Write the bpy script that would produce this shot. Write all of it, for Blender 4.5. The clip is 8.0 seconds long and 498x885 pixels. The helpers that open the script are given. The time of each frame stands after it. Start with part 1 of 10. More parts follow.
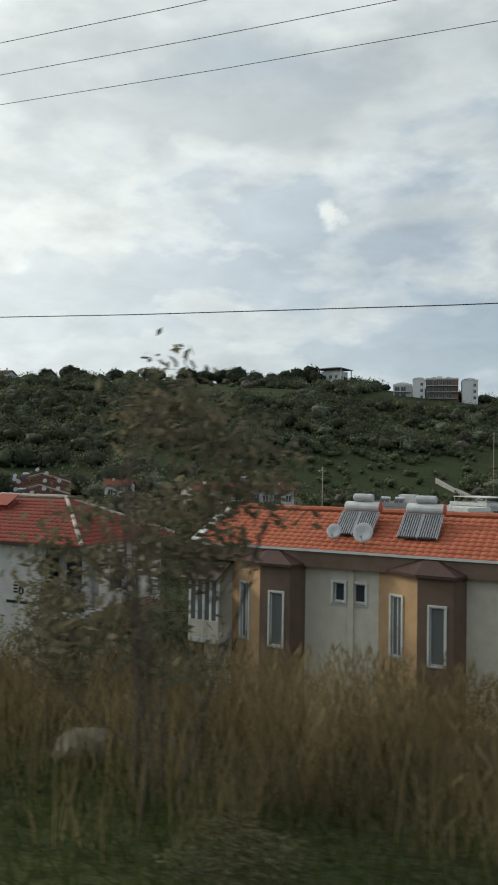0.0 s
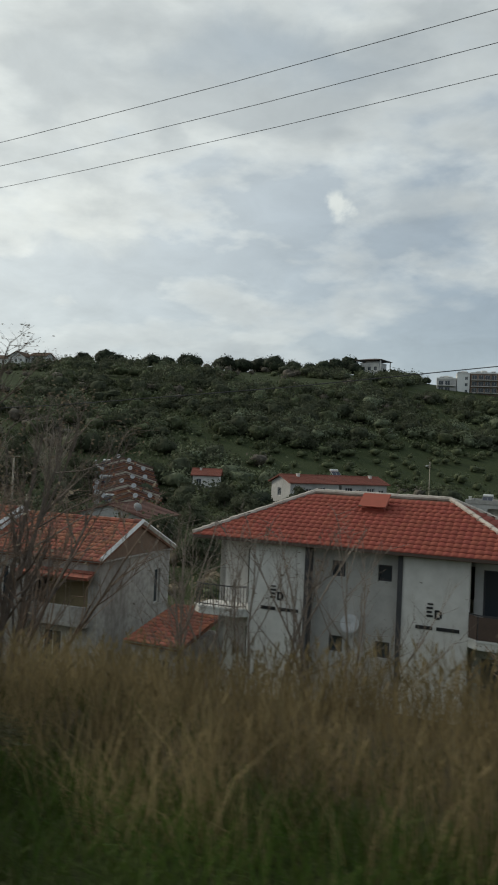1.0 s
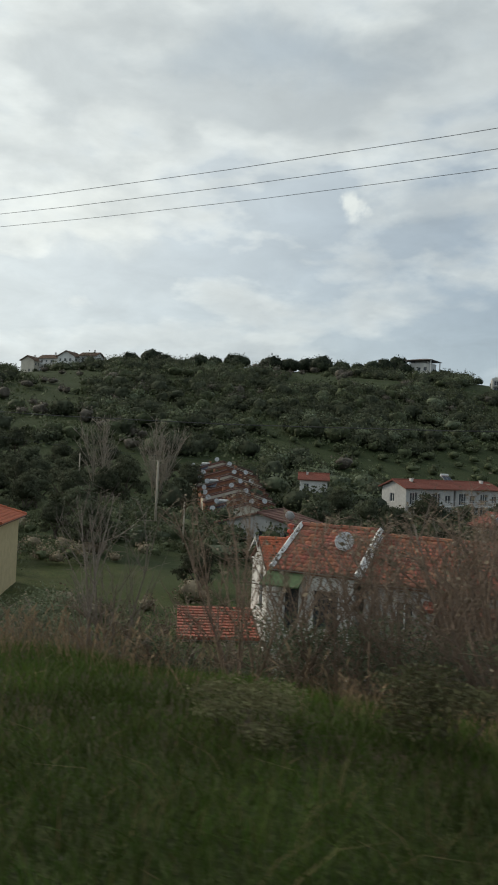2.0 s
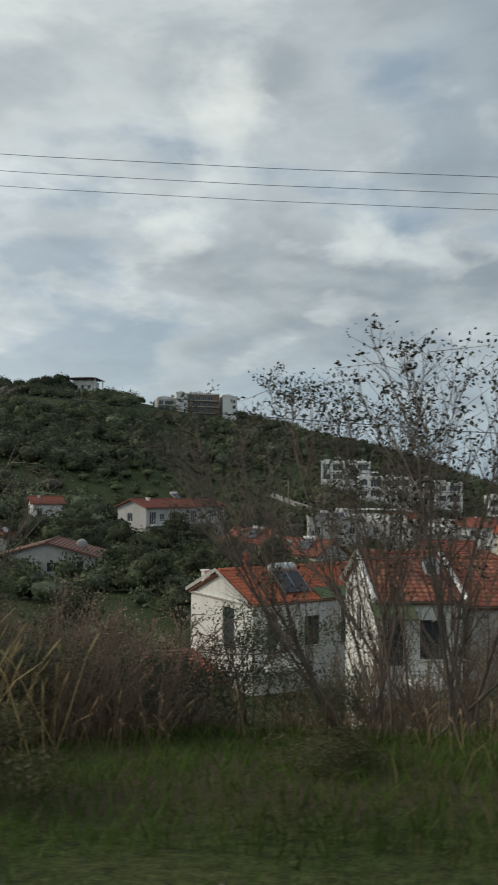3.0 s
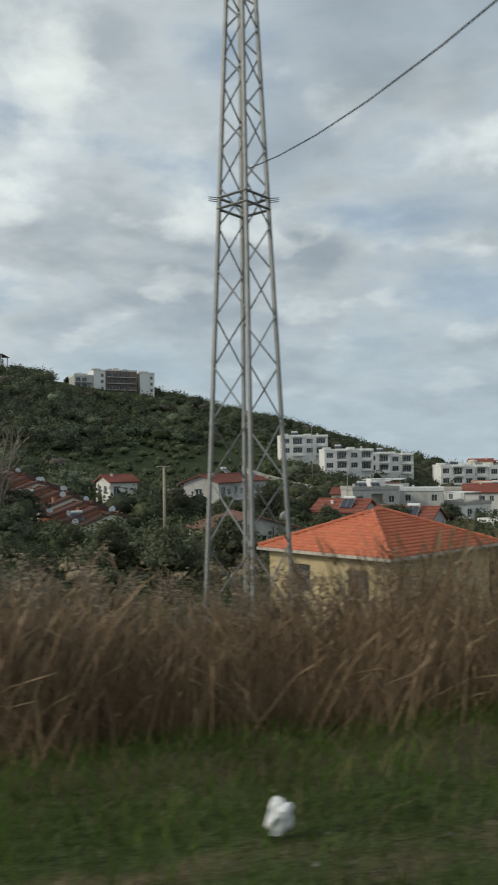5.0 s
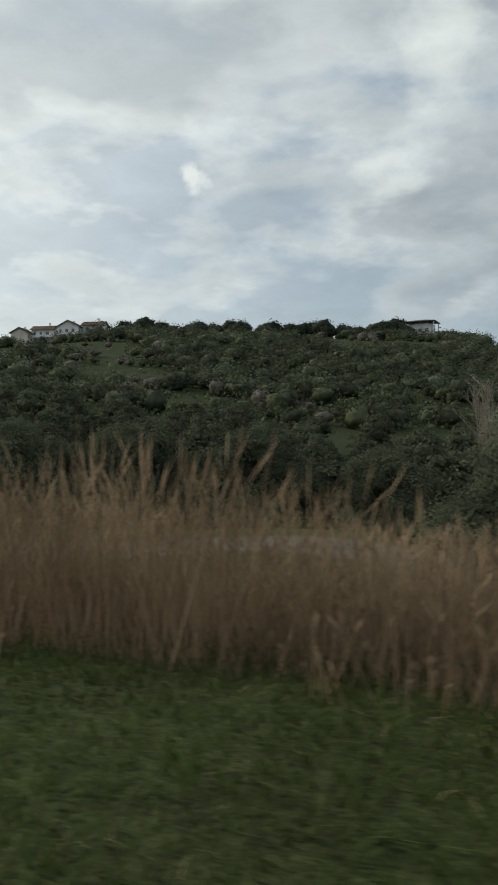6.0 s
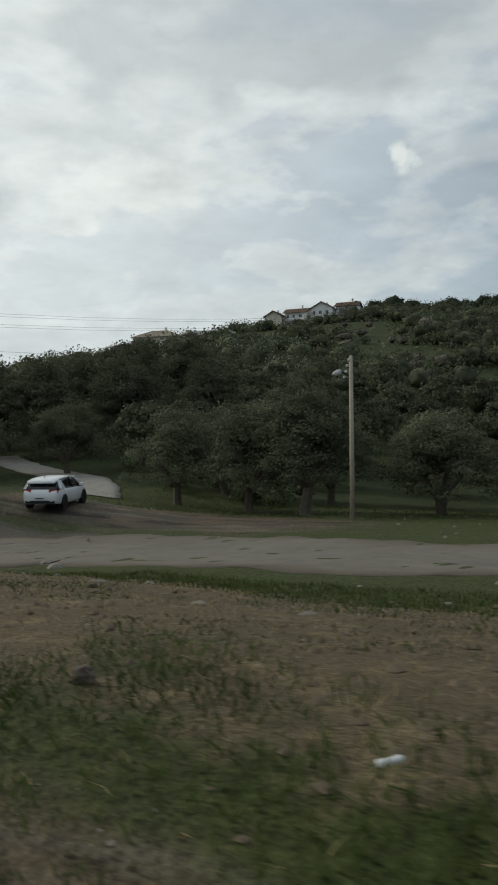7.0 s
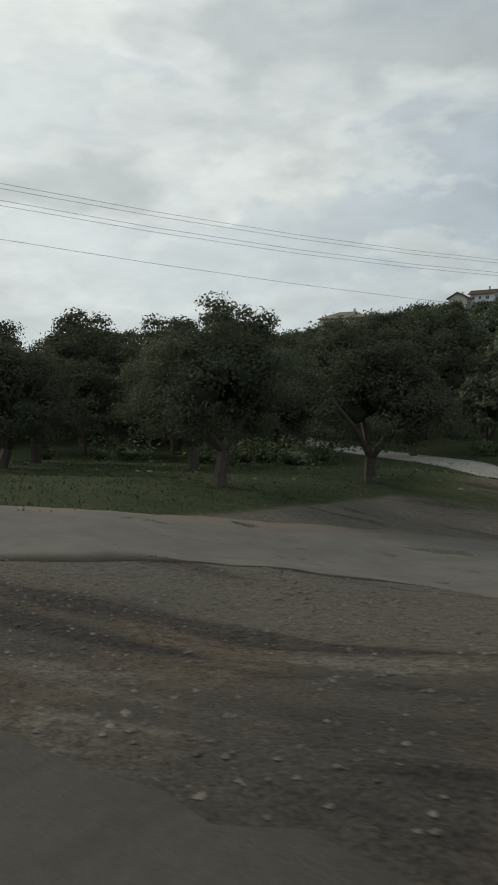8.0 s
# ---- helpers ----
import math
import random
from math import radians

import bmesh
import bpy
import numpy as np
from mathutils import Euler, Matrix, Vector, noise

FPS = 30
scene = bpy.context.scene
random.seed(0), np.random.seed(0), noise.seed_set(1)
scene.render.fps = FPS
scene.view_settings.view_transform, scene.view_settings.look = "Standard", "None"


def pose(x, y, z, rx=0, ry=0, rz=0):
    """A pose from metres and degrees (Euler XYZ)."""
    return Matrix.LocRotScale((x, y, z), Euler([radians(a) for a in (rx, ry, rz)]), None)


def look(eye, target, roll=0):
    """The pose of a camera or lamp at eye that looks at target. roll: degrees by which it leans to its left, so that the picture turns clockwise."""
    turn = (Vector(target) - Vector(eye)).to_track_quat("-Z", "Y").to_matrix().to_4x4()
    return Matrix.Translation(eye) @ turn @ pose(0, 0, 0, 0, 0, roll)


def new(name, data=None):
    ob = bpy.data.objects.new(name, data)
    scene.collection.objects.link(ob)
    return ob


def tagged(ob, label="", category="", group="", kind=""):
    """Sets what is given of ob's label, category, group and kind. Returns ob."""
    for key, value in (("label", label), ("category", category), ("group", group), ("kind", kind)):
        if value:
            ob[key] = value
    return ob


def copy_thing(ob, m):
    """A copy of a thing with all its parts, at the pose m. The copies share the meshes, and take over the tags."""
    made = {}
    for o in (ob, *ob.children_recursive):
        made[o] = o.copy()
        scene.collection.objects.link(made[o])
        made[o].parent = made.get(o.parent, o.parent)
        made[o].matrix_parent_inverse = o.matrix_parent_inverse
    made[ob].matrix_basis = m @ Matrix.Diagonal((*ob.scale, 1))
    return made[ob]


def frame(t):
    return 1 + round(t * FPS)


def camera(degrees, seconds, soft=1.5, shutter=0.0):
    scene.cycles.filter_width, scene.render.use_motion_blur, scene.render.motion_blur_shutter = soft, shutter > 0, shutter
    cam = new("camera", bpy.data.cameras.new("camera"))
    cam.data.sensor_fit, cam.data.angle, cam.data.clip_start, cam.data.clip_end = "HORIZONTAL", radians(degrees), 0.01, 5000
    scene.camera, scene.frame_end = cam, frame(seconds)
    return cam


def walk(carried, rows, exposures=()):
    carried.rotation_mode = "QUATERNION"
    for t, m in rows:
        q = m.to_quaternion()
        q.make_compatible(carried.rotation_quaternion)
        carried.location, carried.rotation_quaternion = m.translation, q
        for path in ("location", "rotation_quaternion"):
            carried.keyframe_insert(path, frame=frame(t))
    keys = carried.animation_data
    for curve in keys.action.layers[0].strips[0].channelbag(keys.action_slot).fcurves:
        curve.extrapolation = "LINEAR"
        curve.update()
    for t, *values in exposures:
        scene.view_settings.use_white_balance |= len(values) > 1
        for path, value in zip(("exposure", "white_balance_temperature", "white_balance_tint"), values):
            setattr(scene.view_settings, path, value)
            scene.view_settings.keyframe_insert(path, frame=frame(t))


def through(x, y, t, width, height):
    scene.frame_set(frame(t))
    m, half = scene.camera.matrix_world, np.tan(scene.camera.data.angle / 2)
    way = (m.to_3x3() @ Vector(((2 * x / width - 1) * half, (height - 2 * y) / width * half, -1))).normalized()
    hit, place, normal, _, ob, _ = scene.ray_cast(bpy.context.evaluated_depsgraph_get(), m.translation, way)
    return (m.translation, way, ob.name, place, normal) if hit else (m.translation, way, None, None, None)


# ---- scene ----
import functools
# ---------------------------------------------------------------- camera
cam = camera(34.91, 8.0, soft=1.9, shutter=0.06)
walk(cam, [
    (0.0, pose(-3.62, -3.00, 2.00, 91.87, -0.96, 20.02)),
    (0.1, pose(-5.43, -2.92, 1.97, 91.50, -1.24, 19.83)),
    (0.2, pose(-7.24, -2.85, 1.95, 91.41, -1.43, 19.87)),
    (0.3, pose(-9.03, -2.79, 1.92, 91.42, -1.30, 20.01)),
    (0.4, pose(-10.81, -2.74, 1.90, 91.33, -1.69, 20.16)),
    (0.5, pose(-12.58, -2.71, 1.87, 91.31, -1.69, 20.32)),
    (0.6, pose(-14.35, -2.68, 1.85, 91.27, -1.77, 20.39)),
    (0.8, pose(-17.86, -2.64, 1.81, 91.21, -1.81, 20.54)),
    (0.9, pose(-19.61, -2.62, 1.79, 91.12, -2.47, 20.15)),
    (1.0, pose(-21.35, -2.61, 1.77, 91.13, -2.51, 20.14)),
    (1.2, pose(-24.83, -2.60, 1.73, 91.14, -2.25, 20.31)),
    (1.4, pose(-28.30, -2.58, 1.69, 91.07, -2.56, 20.71)),
    (1.5, pose(-30.04, -2.57, 1.68, 90.99, -2.63, 21.12)),
    (1.7, pose(-33.52, -2.55, 1.64, 90.89, -2.87, 21.93)),
    (2.8, pose(-52.91, -1.95, 1.46, 92.78, -1.42, 3.78)),
    (3.0, pose(-56.50, -1.72, 1.43, 93.21, -0.70, -5.28)),
    (3.1, pose(-58.31, -1.60, 1.41, 93.20, 0.20, -9.55)),
    (3.5, pose(-65.62, -0.98, 1.34, 92.11, 1.67, -21.80)),
    (3.8, pose(-71.17, -0.40, 1.27, 91.83, 1.38, -26.00)),
    (4.0, pose(-74.91, 0.03, 1.23, 91.59, 0.93, -27.79)),
    (4.2, pose(-78.67, 0.51, 1.18, 91.15, 0.78, -28.92)),
    (4.4, pose(-82.46, 1.02, 1.12, 90.76, 1.00, -28.53)),
    (4.5, pose(-84.36, 1.29, 1.09, 90.75, 0.89, -27.78)),
    (4.7, pose(-88.17, 1.85, 1.03, 91.06, 0.82, -24.69)),
    (4.8, pose(-90.08, 2.15, 1.00, 91.26, 0.79, -22.45)),
    (5.0, pose(-93.92, 2.75, 0.93, 91.53, 0.84, -17.00)),
    (5.2, pose(-97.76, 3.37, 0.86, 91.14, 0.37, -11.01)),
    (6.3, pose(-118.77, 6.84, 0.34, 88.89, 1.09, 16.69)),
    (6.5, pose(-122.51, 7.42, 0.22, 88.61, 1.29, 19.87)),
    (6.8, pose(-128.03, 8.19, 0.03, 88.43, 1.02, 23.45)),
    (6.9, pose(-129.85, 8.42, -0.04, 88.43, 1.28, 24.58)),
    (7.0, pose(-131.64, 8.63, -0.11, 88.55, 0.80, 25.52)),
    (7.1, pose(-133.42, 8.82, -0.19, 88.65, 0.67, 26.62)),
    (7.4, pose(-138.64, 9.28, -0.42, 88.33, 0.71, 30.01)),
    (7.5, pose(-140.33, 9.38, -0.51, 88.26, 0.48, 31.22)),
    (7.7, pose(-143.64, 9.50, -0.68, 88.20, 0.27, 33.18)),
    (7.9, pose(-146.85, 9.50, -0.87, 87.95, -0.09, 34.81)),
    (8.0, pose(-148.40, 9.45, -0.97, 87.78, -0.27, 35.28)),
], exposures=((0.0, 0.15), (0.5, -0.08), (1.0, -0.06), (1.5, 0.08), (3.0, 0.04), (3.5, 0.1), (4.5, 0.2), (5.0, 0.18), (6.5, 0.0), (7.0, -0.04), (7.5, -0.1), (8.0, -0.17)))

# ---------------------------------------------------------------- light
SUN_AZ, SUN_EL = 84.0, 29.0      # degrees to the west of +y, and above the horizon


# banks of cloud: degrees to the west of +y, degrees up, half width, half height, pale (+) or dull (-)
BANKS = ((-2.8, 26, 4.5, 5.5, 0.9), (-0.5, 18.5, 4.0, 2.2, 0.8), (-13.5, 17.2, 3.6, 2.0, 0.9), (-13.0, 21.5, 4.0, 2.4, 0.55), (-20.5, 23, 4.2, 3.6, -0.9), (-42, 28.5, 11, 4.0, -1.1), (-24, 30, 9, 3.5, -0.7),
         (-41, 22.8, 7, 1.5, 0.9), (-33.5, 20.8, 6.0, 1.8, 0.7), (-37, 16.2, 9, 1.6, -0.7), (-40, 10.6, 2.4, 1.1, 0.75), (13.6, 17.8, 1.3, 1.7, 1.0), (20, 27, 13, 2.2, -0.8), (35, 15.5, 7, 2.6, 0.7), (16, 13.5, 7, 2.6, -0.3), (49, 26, 6, 4, 0.9), (9, 17, 5, 3.5, -0.55))


def build_world():
    """Broken winter cloud over a pale blue sky, brightest round the veiled sun."""
    world = bpy.data.worlds.new("sky")
    scene.world = world
    world.use_nodes = True
    nt = world.node_tree
    nt.nodes.clear()
    N, L = nt.nodes.new, nt.links.new

    def node(kind, **props):
        n = N(kind)
        for k, v in props.items():
            n.inputs[k].default_value = v
        return n

    def math_node(op, a, b=None, c=None):
        n = N("ShaderNodeMath")
        n.operation = op
        for i, v in enumerate((a, b, c)):
            if v is None:
                continue
            if isinstance(v, (int, float)):
                n.inputs[i].default_value = v
            else:
                L(v, n.inputs[i])
        return n.outputs[0]

    def smooth(v, lo, hi):
        n = N("ShaderNodeMapRange")
        n.interpolation_type = "SMOOTHSTEP"
        n.inputs["From Min"].default_value, n.inputs["From Max"].default_value = lo, hi
        L(v, n.inputs["Value"])
        return n.outputs["Result"]

    def mix(fac, a, b):
        n = N("ShaderNodeMix")
        n.data_type = "RGBA"
        for sock, v in ((n.inputs["Factor"], fac), (n.inputs[6], a), (n.inputs[7], b)):
            if isinstance(v, (tuple, float, int)):
                sock.default_value = v
            else:
                L(v, sock)
        return n.outputs[2]

    coord = N("ShaderNodeTexCoord").outputs["Generated"]
    sep = N("ShaderNodeSeparateXYZ")
    L(coord, sep.inputs[0])
    up = math_node("MAXIMUM", sep.outputs["Z"], 0.0)
    # clouds lie on a shallow dome: they grow smaller and flatter towards the horizon
    inv = math_node("DIVIDE", 1.0, math_node("ADD", up, 0.34))
    comb = N("ShaderNodeCombineXYZ")
    L(math_node("MULTIPLY", sep.outputs["X"], inv), comb.inputs[0])
    L(math_node("MULTIPLY", sep.outputs["Y"], inv), comb.inputs[1])
    L(math_node("MULTIPLY", up, 2.2), comb.inputs[2])

    def clouds(scale, detail, rough, shift, distort=0.0):
        m = N("ShaderNodeMapping")
        m.inputs["Location"].default_value = shift
        m.inputs["Rotation"].default_value = (0, 0, radians(24))
        L(comb.outputs[0], m.inputs["Vector"])
        n = node("ShaderNodeTexNoise", Scale=scale, Detail=detail, Roughness=rough, Distortion=distort)
        L(m.outputs[0], n.inputs["Vector"])
        return n.outputs["Fac"]

    big = clouds(1.5, 3.0, 0.5, (3.1, 1.7, 0.0), 0.1)
    mid = clouds(3.6, 6.0, 0.5, (0.4, 6.2, 1.0), 0.15)
    fine = clouds(10.0, 5.0, 0.55, (8.0, 2.0, 3.0), 0.1)
    puff = clouds(5.2, 5.0, 0.48, (5.5, 9.3, 2.0), 0.25)
    body = math_node("ADD", math_node("MULTIPLY", big, 0.55), math_node("MULTIPLY", mid, 0.42))
    body = math_node("ADD", body, math_node("MULTIPLY", fine, 0.1))
    cover = smooth(body, 0.44, 0.6)
    shade = smooth(math_node("ADD", math_node("MULTIPLY", mid, 0.42), math_node("MULTIPLY", big, 0.6)), 0.48, 0.63)
    bright = smooth(math_node("ADD", math_node("MULTIPLY", puff, 0.85), math_node("MULTIPLY", fine, 0.17)), 0.52, 0.65)

    # how near a direction is to the veiled sun
    az, el = radians(SUN_AZ), radians(SUN_EL)
    dot = N("ShaderNodeVectorMath")
    dot.operation = "DOT_PRODUCT"
    L(coord, dot.inputs[0])
    dot.inputs[1].default_value = (-math.sin(az) * math.cos(el), math.cos(az) * math.cos(el), math.sin(el))
    sunward = smooth(dot.outputs["Value"], -0.05, 0.95)

    sky = N("ShaderNodeTexSky")
    sky.sky_type = "NISHITA"
    sky.sun_disc = False
    sky.sun_elevation, sky.sun_rotation = el, -az
    sky.air_density, sky.dust_density, sky.ozone_density = 1.0, 2.0, 1.2
    clear = mix(0.7, sky.outputs[0], (3.7, 4.35, 5.1, 1))
    grey = mix(shade, (5.1, 5.4, 5.6, 1), (3.0, 3.4, 3.85, 1))
    white = mix(math_node("MULTIPLY", bright, 0.6), grey, (7.4, 7.6, 7.5, 1))
    cloud = mix(math_node("MULTIPLY", sunward, 0.8), white, (11.0, 11.0, 10.6, 1))
    cloud = mix(math_node("MULTIPLY", shade, 0.45), cloud, grey)
    whole = mix(math_node("MAXIMUM", cover, math_node("MULTIPLY", sunward, 0.72)), clear, cloud)
    # pale haze low down, greyer away from the sun
    haze = mix(sunward, (3.9, 4.6, 5.2, 1), (7.7, 8.0, 8.0, 1))
    low = math_node("MULTIPLY", math_node("SUBTRACT", 1.0, smooth(up, 0.0, 0.26)), 0.8)
    whole = mix(low, whole, haze)
    # the large banks and puffs, as they hang round the sky
    flat = math_node("MULTIPLY", math_node("ARCTAN2", math_node("MULTIPLY", sep.outputs["X"], -1.0), sep.outputs["Y"]), 57.2958)
    high = math_node("MULTIPLY", math_node("ARCSINE", sep.outputs["Z"]), 57.2958)
    curl = node("ShaderNodeTexNoise", Scale=7.0, Detail=6.0, Roughness=0.6)
    L(coord, curl.inputs["Vector"])
    split = N("ShaderNodeSeparateColor")
    L(curl.outputs["Color"], split.inputs[0])
    flat = math_node("MULTIPLY_ADD", math_node("SUBTRACT", split.outputs[0], 0.5), 13.0, flat)
    high = math_node("MULTIPLY_ADD", math_node("SUBTRACT", split.outputs[1], 0.5), 8.0, high)
    pale, dull = None, None
    for a, e, ra, re, gain in BANKS:
        u = math_node("MULTIPLY", math_node("SUBTRACT", flat, a), 1.0 / ra)
        v = math_node("MULTIPLY", math_node("SUBTRACT", high, e), 1.0 / re)
        g = math_node("POWER", 2.718, math_node("MULTIPLY", math_node("MULTIPLY_ADD", u, u, math_node("MULTIPLY", v, v)), -1.0))
        g = math_node("MULTIPLY", g, abs(gain))
        if gain > 0:
            pale = g if pale is None else math_node("ADD", pale, g)
        else:
            dull = g if dull is None else math_node("ADD", dull, g)
    dull = math_node("MULTIPLY", smooth(dull, 0.12, 1.05), 0.9)
    pale = math_node("MULTIPLY", smooth(math_node("MULTIPLY", pale, math_node("MULTIPLY_ADD", fine, 1.0, 0.5)), 0.18, 1.0), 0.9)
    whole = mix(dull, whole, mix(sunward, (3.15, 3.65, 4.25, 1), (4.6, 5.1, 5.6, 1)))
    whole = mix(pale, whole, mix(sunward, (6.9, 7.15, 7.1, 1), (9.3, 9.3, 8.9, 1)))
    # fleecy texture over all of it
    fleece = clouds(7.0, 8.0, 0.62, (2.0, 4.0, 1.0), 0.35)
    band = N("ShaderNodeMapRange")
    for k, v in (("From Min", 0.3), ("From Max", 0.7), ("To Min", 0.93), ("To Max", 1.07)):
        band.inputs[k].default_value = v
    L(fleece, band.inputs["Value"])
    fleecy = N("ShaderNodeMix")
    fleecy.data_type, fleecy.blend_type = "RGBA", "MULTIPLY"
    fleecy.inputs["Factor"].default_value = 1.0
    L(whole, fleecy.inputs[6])
    L(band.outputs["Result"], fleecy.inputs[7])
    whole = fleecy.outputs[2]
    tint = N("ShaderNodeMix")
    tint.data_type, tint.blend_type = "RGBA", "MULTIPLY"
    tint.inputs["Factor"].default_value = 1.0
    L(whole, tint.inputs[6])
    tint.inputs[7].default_value = (0.955, 1.0, 0.992, 1)
    bg = node("ShaderNodeBackground", Strength=0.1)
    L(tint.outputs[2], bg.inputs["Color"])
    out = N("ShaderNodeOutputWorld")
    L(bg.outputs[0], out.inputs[0])


build_world()
sun = new("sun", bpy.data.lights.new("sun", "SUN"))
sun.data.energy, sun.data.angle, sun.data.color = 1.5, radians(10), (1.0, 0.925, 0.76)
sun.matrix_world = look((0, 0, 80), Vector((0, 0, 80)) - Vector((-math.sin(radians(SUN_AZ)) * math.cos(radians(SUN_EL)), math.cos(radians(SUN_AZ)) * math.cos(radians(SUN_EL)), math.sin(radians(SUN_EL)))))

# ---------------------------------------------------------------- mesh tools
class Mesh:
    """Vertices and faces of one part, gathered piece by piece."""

    def __init__(self, m=None):
        self.v, self.f, self.m = [], [], m or Matrix()

    def add(self, verts, faces, m=None):
        m = self.m @ m if m is not None else self.m
        n = len(self.v)
        self.v += [tuple(m @ Vector(p)) for p in verts]
        self.f += [tuple(n + i for i in face) for face in faces]
        return self

    def box(self, x0, y0, z0, x1, y1, z1, m=None, bevel=0.0):
        if bevel:
            b = bevel
            lo = [(x0 + b, y0 + b), (x1 - b, y0 + b), (x1 - b, y1 - b), (x0 + b, y1 - b)]
            hi = [(x0, y0), (x1, y0), (x1, y1), (x0, y1)]
            verts = [(*p, z0) for p in lo] + [(*p, z0 + b) for p in hi] + [(*p, z1 - b) for p in hi] + [(*p, z1) for p in lo]
            faces = [(3, 2, 1, 0), (12, 13, 14, 15)]
            for r in range(3):
                faces += [(4 * r + i, 4 * r + (i + 1) % 4, 4 * r + 4 + (i + 1) % 4, 4 * r + 4 + i) for i in range(4)]
            return self.add(verts, faces, m)
        verts = [(x0, y0, z0), (x1, y0, z0), (x1, y1, z0), (x0, y1, z0), (x0, y0, z1), (x1, y0, z1), (x1, y1, z1), (x0, y1, z1)]
        return self.add(verts, [(3, 2, 1, 0), (4, 5, 6, 7), (0, 1, 5, 4), (1, 2, 6, 5), (2, 3, 7, 6), (3, 0, 4, 7)], m)

    def rings(self, rings, m=None, caps=True, closed=True):
        """Skin over rings of equally many points."""
        k = len(rings[0])
        verts = [p for r in rings for p in r]
        faces = []
        for r in range(len(rings) - 1):
            for i in range(k if closed else k - 1):
                j = (i + 1) % k
                faces.append((r * k + i, r * k + j, r * k + k + j, r * k + k + i))
        if caps:
            faces += [tuple(range(k - 1, -1, -1)), tuple((len(rings) - 1) * k + i for i in range(k))]
        return self.add(verts, faces, m)

    def tube(self, points, radii, sides=6, m=None, caps=True):
        pts = [Vector(p) for p in points]
        if isinstance(radii, (int, float)):
            radii = [radii] * len(pts)
        rings = []
        for i, p in enumerate(pts):
            t = (pts[min(i + 1, len(pts) - 1)] - pts[max(i - 1, 0)])
            t = t.normalized() if t.length > 1e-9 else Vector((0, 0, 1))
            a = t.cross(Vector((0, 0, 1)) if abs(t.z) < 0.9 else Vector((1, 0, 0))).normalized()
            b = t.cross(a)
            rings.append([tuple(p + radii[i] * (a * math.cos(2 * math.pi * k / sides) + b * math.sin(2 * math.pi * k / sides))) for k in range(sides)])
        return self.rings(rings, m, caps)

    def lathe(self, profile, sides=12, m=None):
        """profile: (radius, height) from bottom to top, round z."""
        return self.rings([[(r * math.cos(2 * math.pi * k / sides), r * math.sin(2 * math.pi * k / sides), z) for k in range(sides)] for r, z in profile], m)

    def data(self, name, smooth=False):
        me = bpy.data.meshes.new(name)
        me.from_pydata(self.v, [], self.f)
        me.update()
        if smooth:
            me.polygons.foreach_set("use_smooth", [True] * len(me.polygons))
        return me


def mesh_np(name, verts, faces, smooth=False):
    """A mesh from arrays: verts (n, 3), faces (m, 3 or 4)."""
    me = bpy.data.meshes.new(name)
    k = faces.shape[1]
    me.vertices.add(len(verts))
    me.vertices.foreach_set("co", np.asarray(verts, dtype=np.float32).ravel())
    me.loops.add(faces.size)
    me.loops.foreach_set("vertex_index", faces.astype(np.int32).ravel())
    me.polygons.add(len(faces))
    me.polygons.foreach_set("loop_start", np.arange(0, faces.size, k, dtype=np.int32))
    me.polygons.foreach_set("loop_total", np.full(len(faces), k, dtype=np.int32))
    me.update(calc_edges=True)
    if smooth:
        me.polygons.foreach_set("use_smooth", np.ones(len(faces), dtype=bool))
    return me


def part(name, mesh, material, parent=None, label="", smooth=False, kind=""):
    me = mesh if isinstance(mesh, bpy.types.Mesh) else mesh.data(name, smooth)
    if material and not me.materials:
        me.materials.append(material)
    ob = new(name, me)
    ob.parent = parent
    return tagged(ob, label=label, kind=kind)


def thing(name, m, label, category, group="", kind=""):
    """An Empty at a thing's base, to parent its parts."""
    ob = new(name)
    ob.empty_display_size = 0.2
    ob.matrix_world = m
    return tagged(ob, label, category, group, kind)


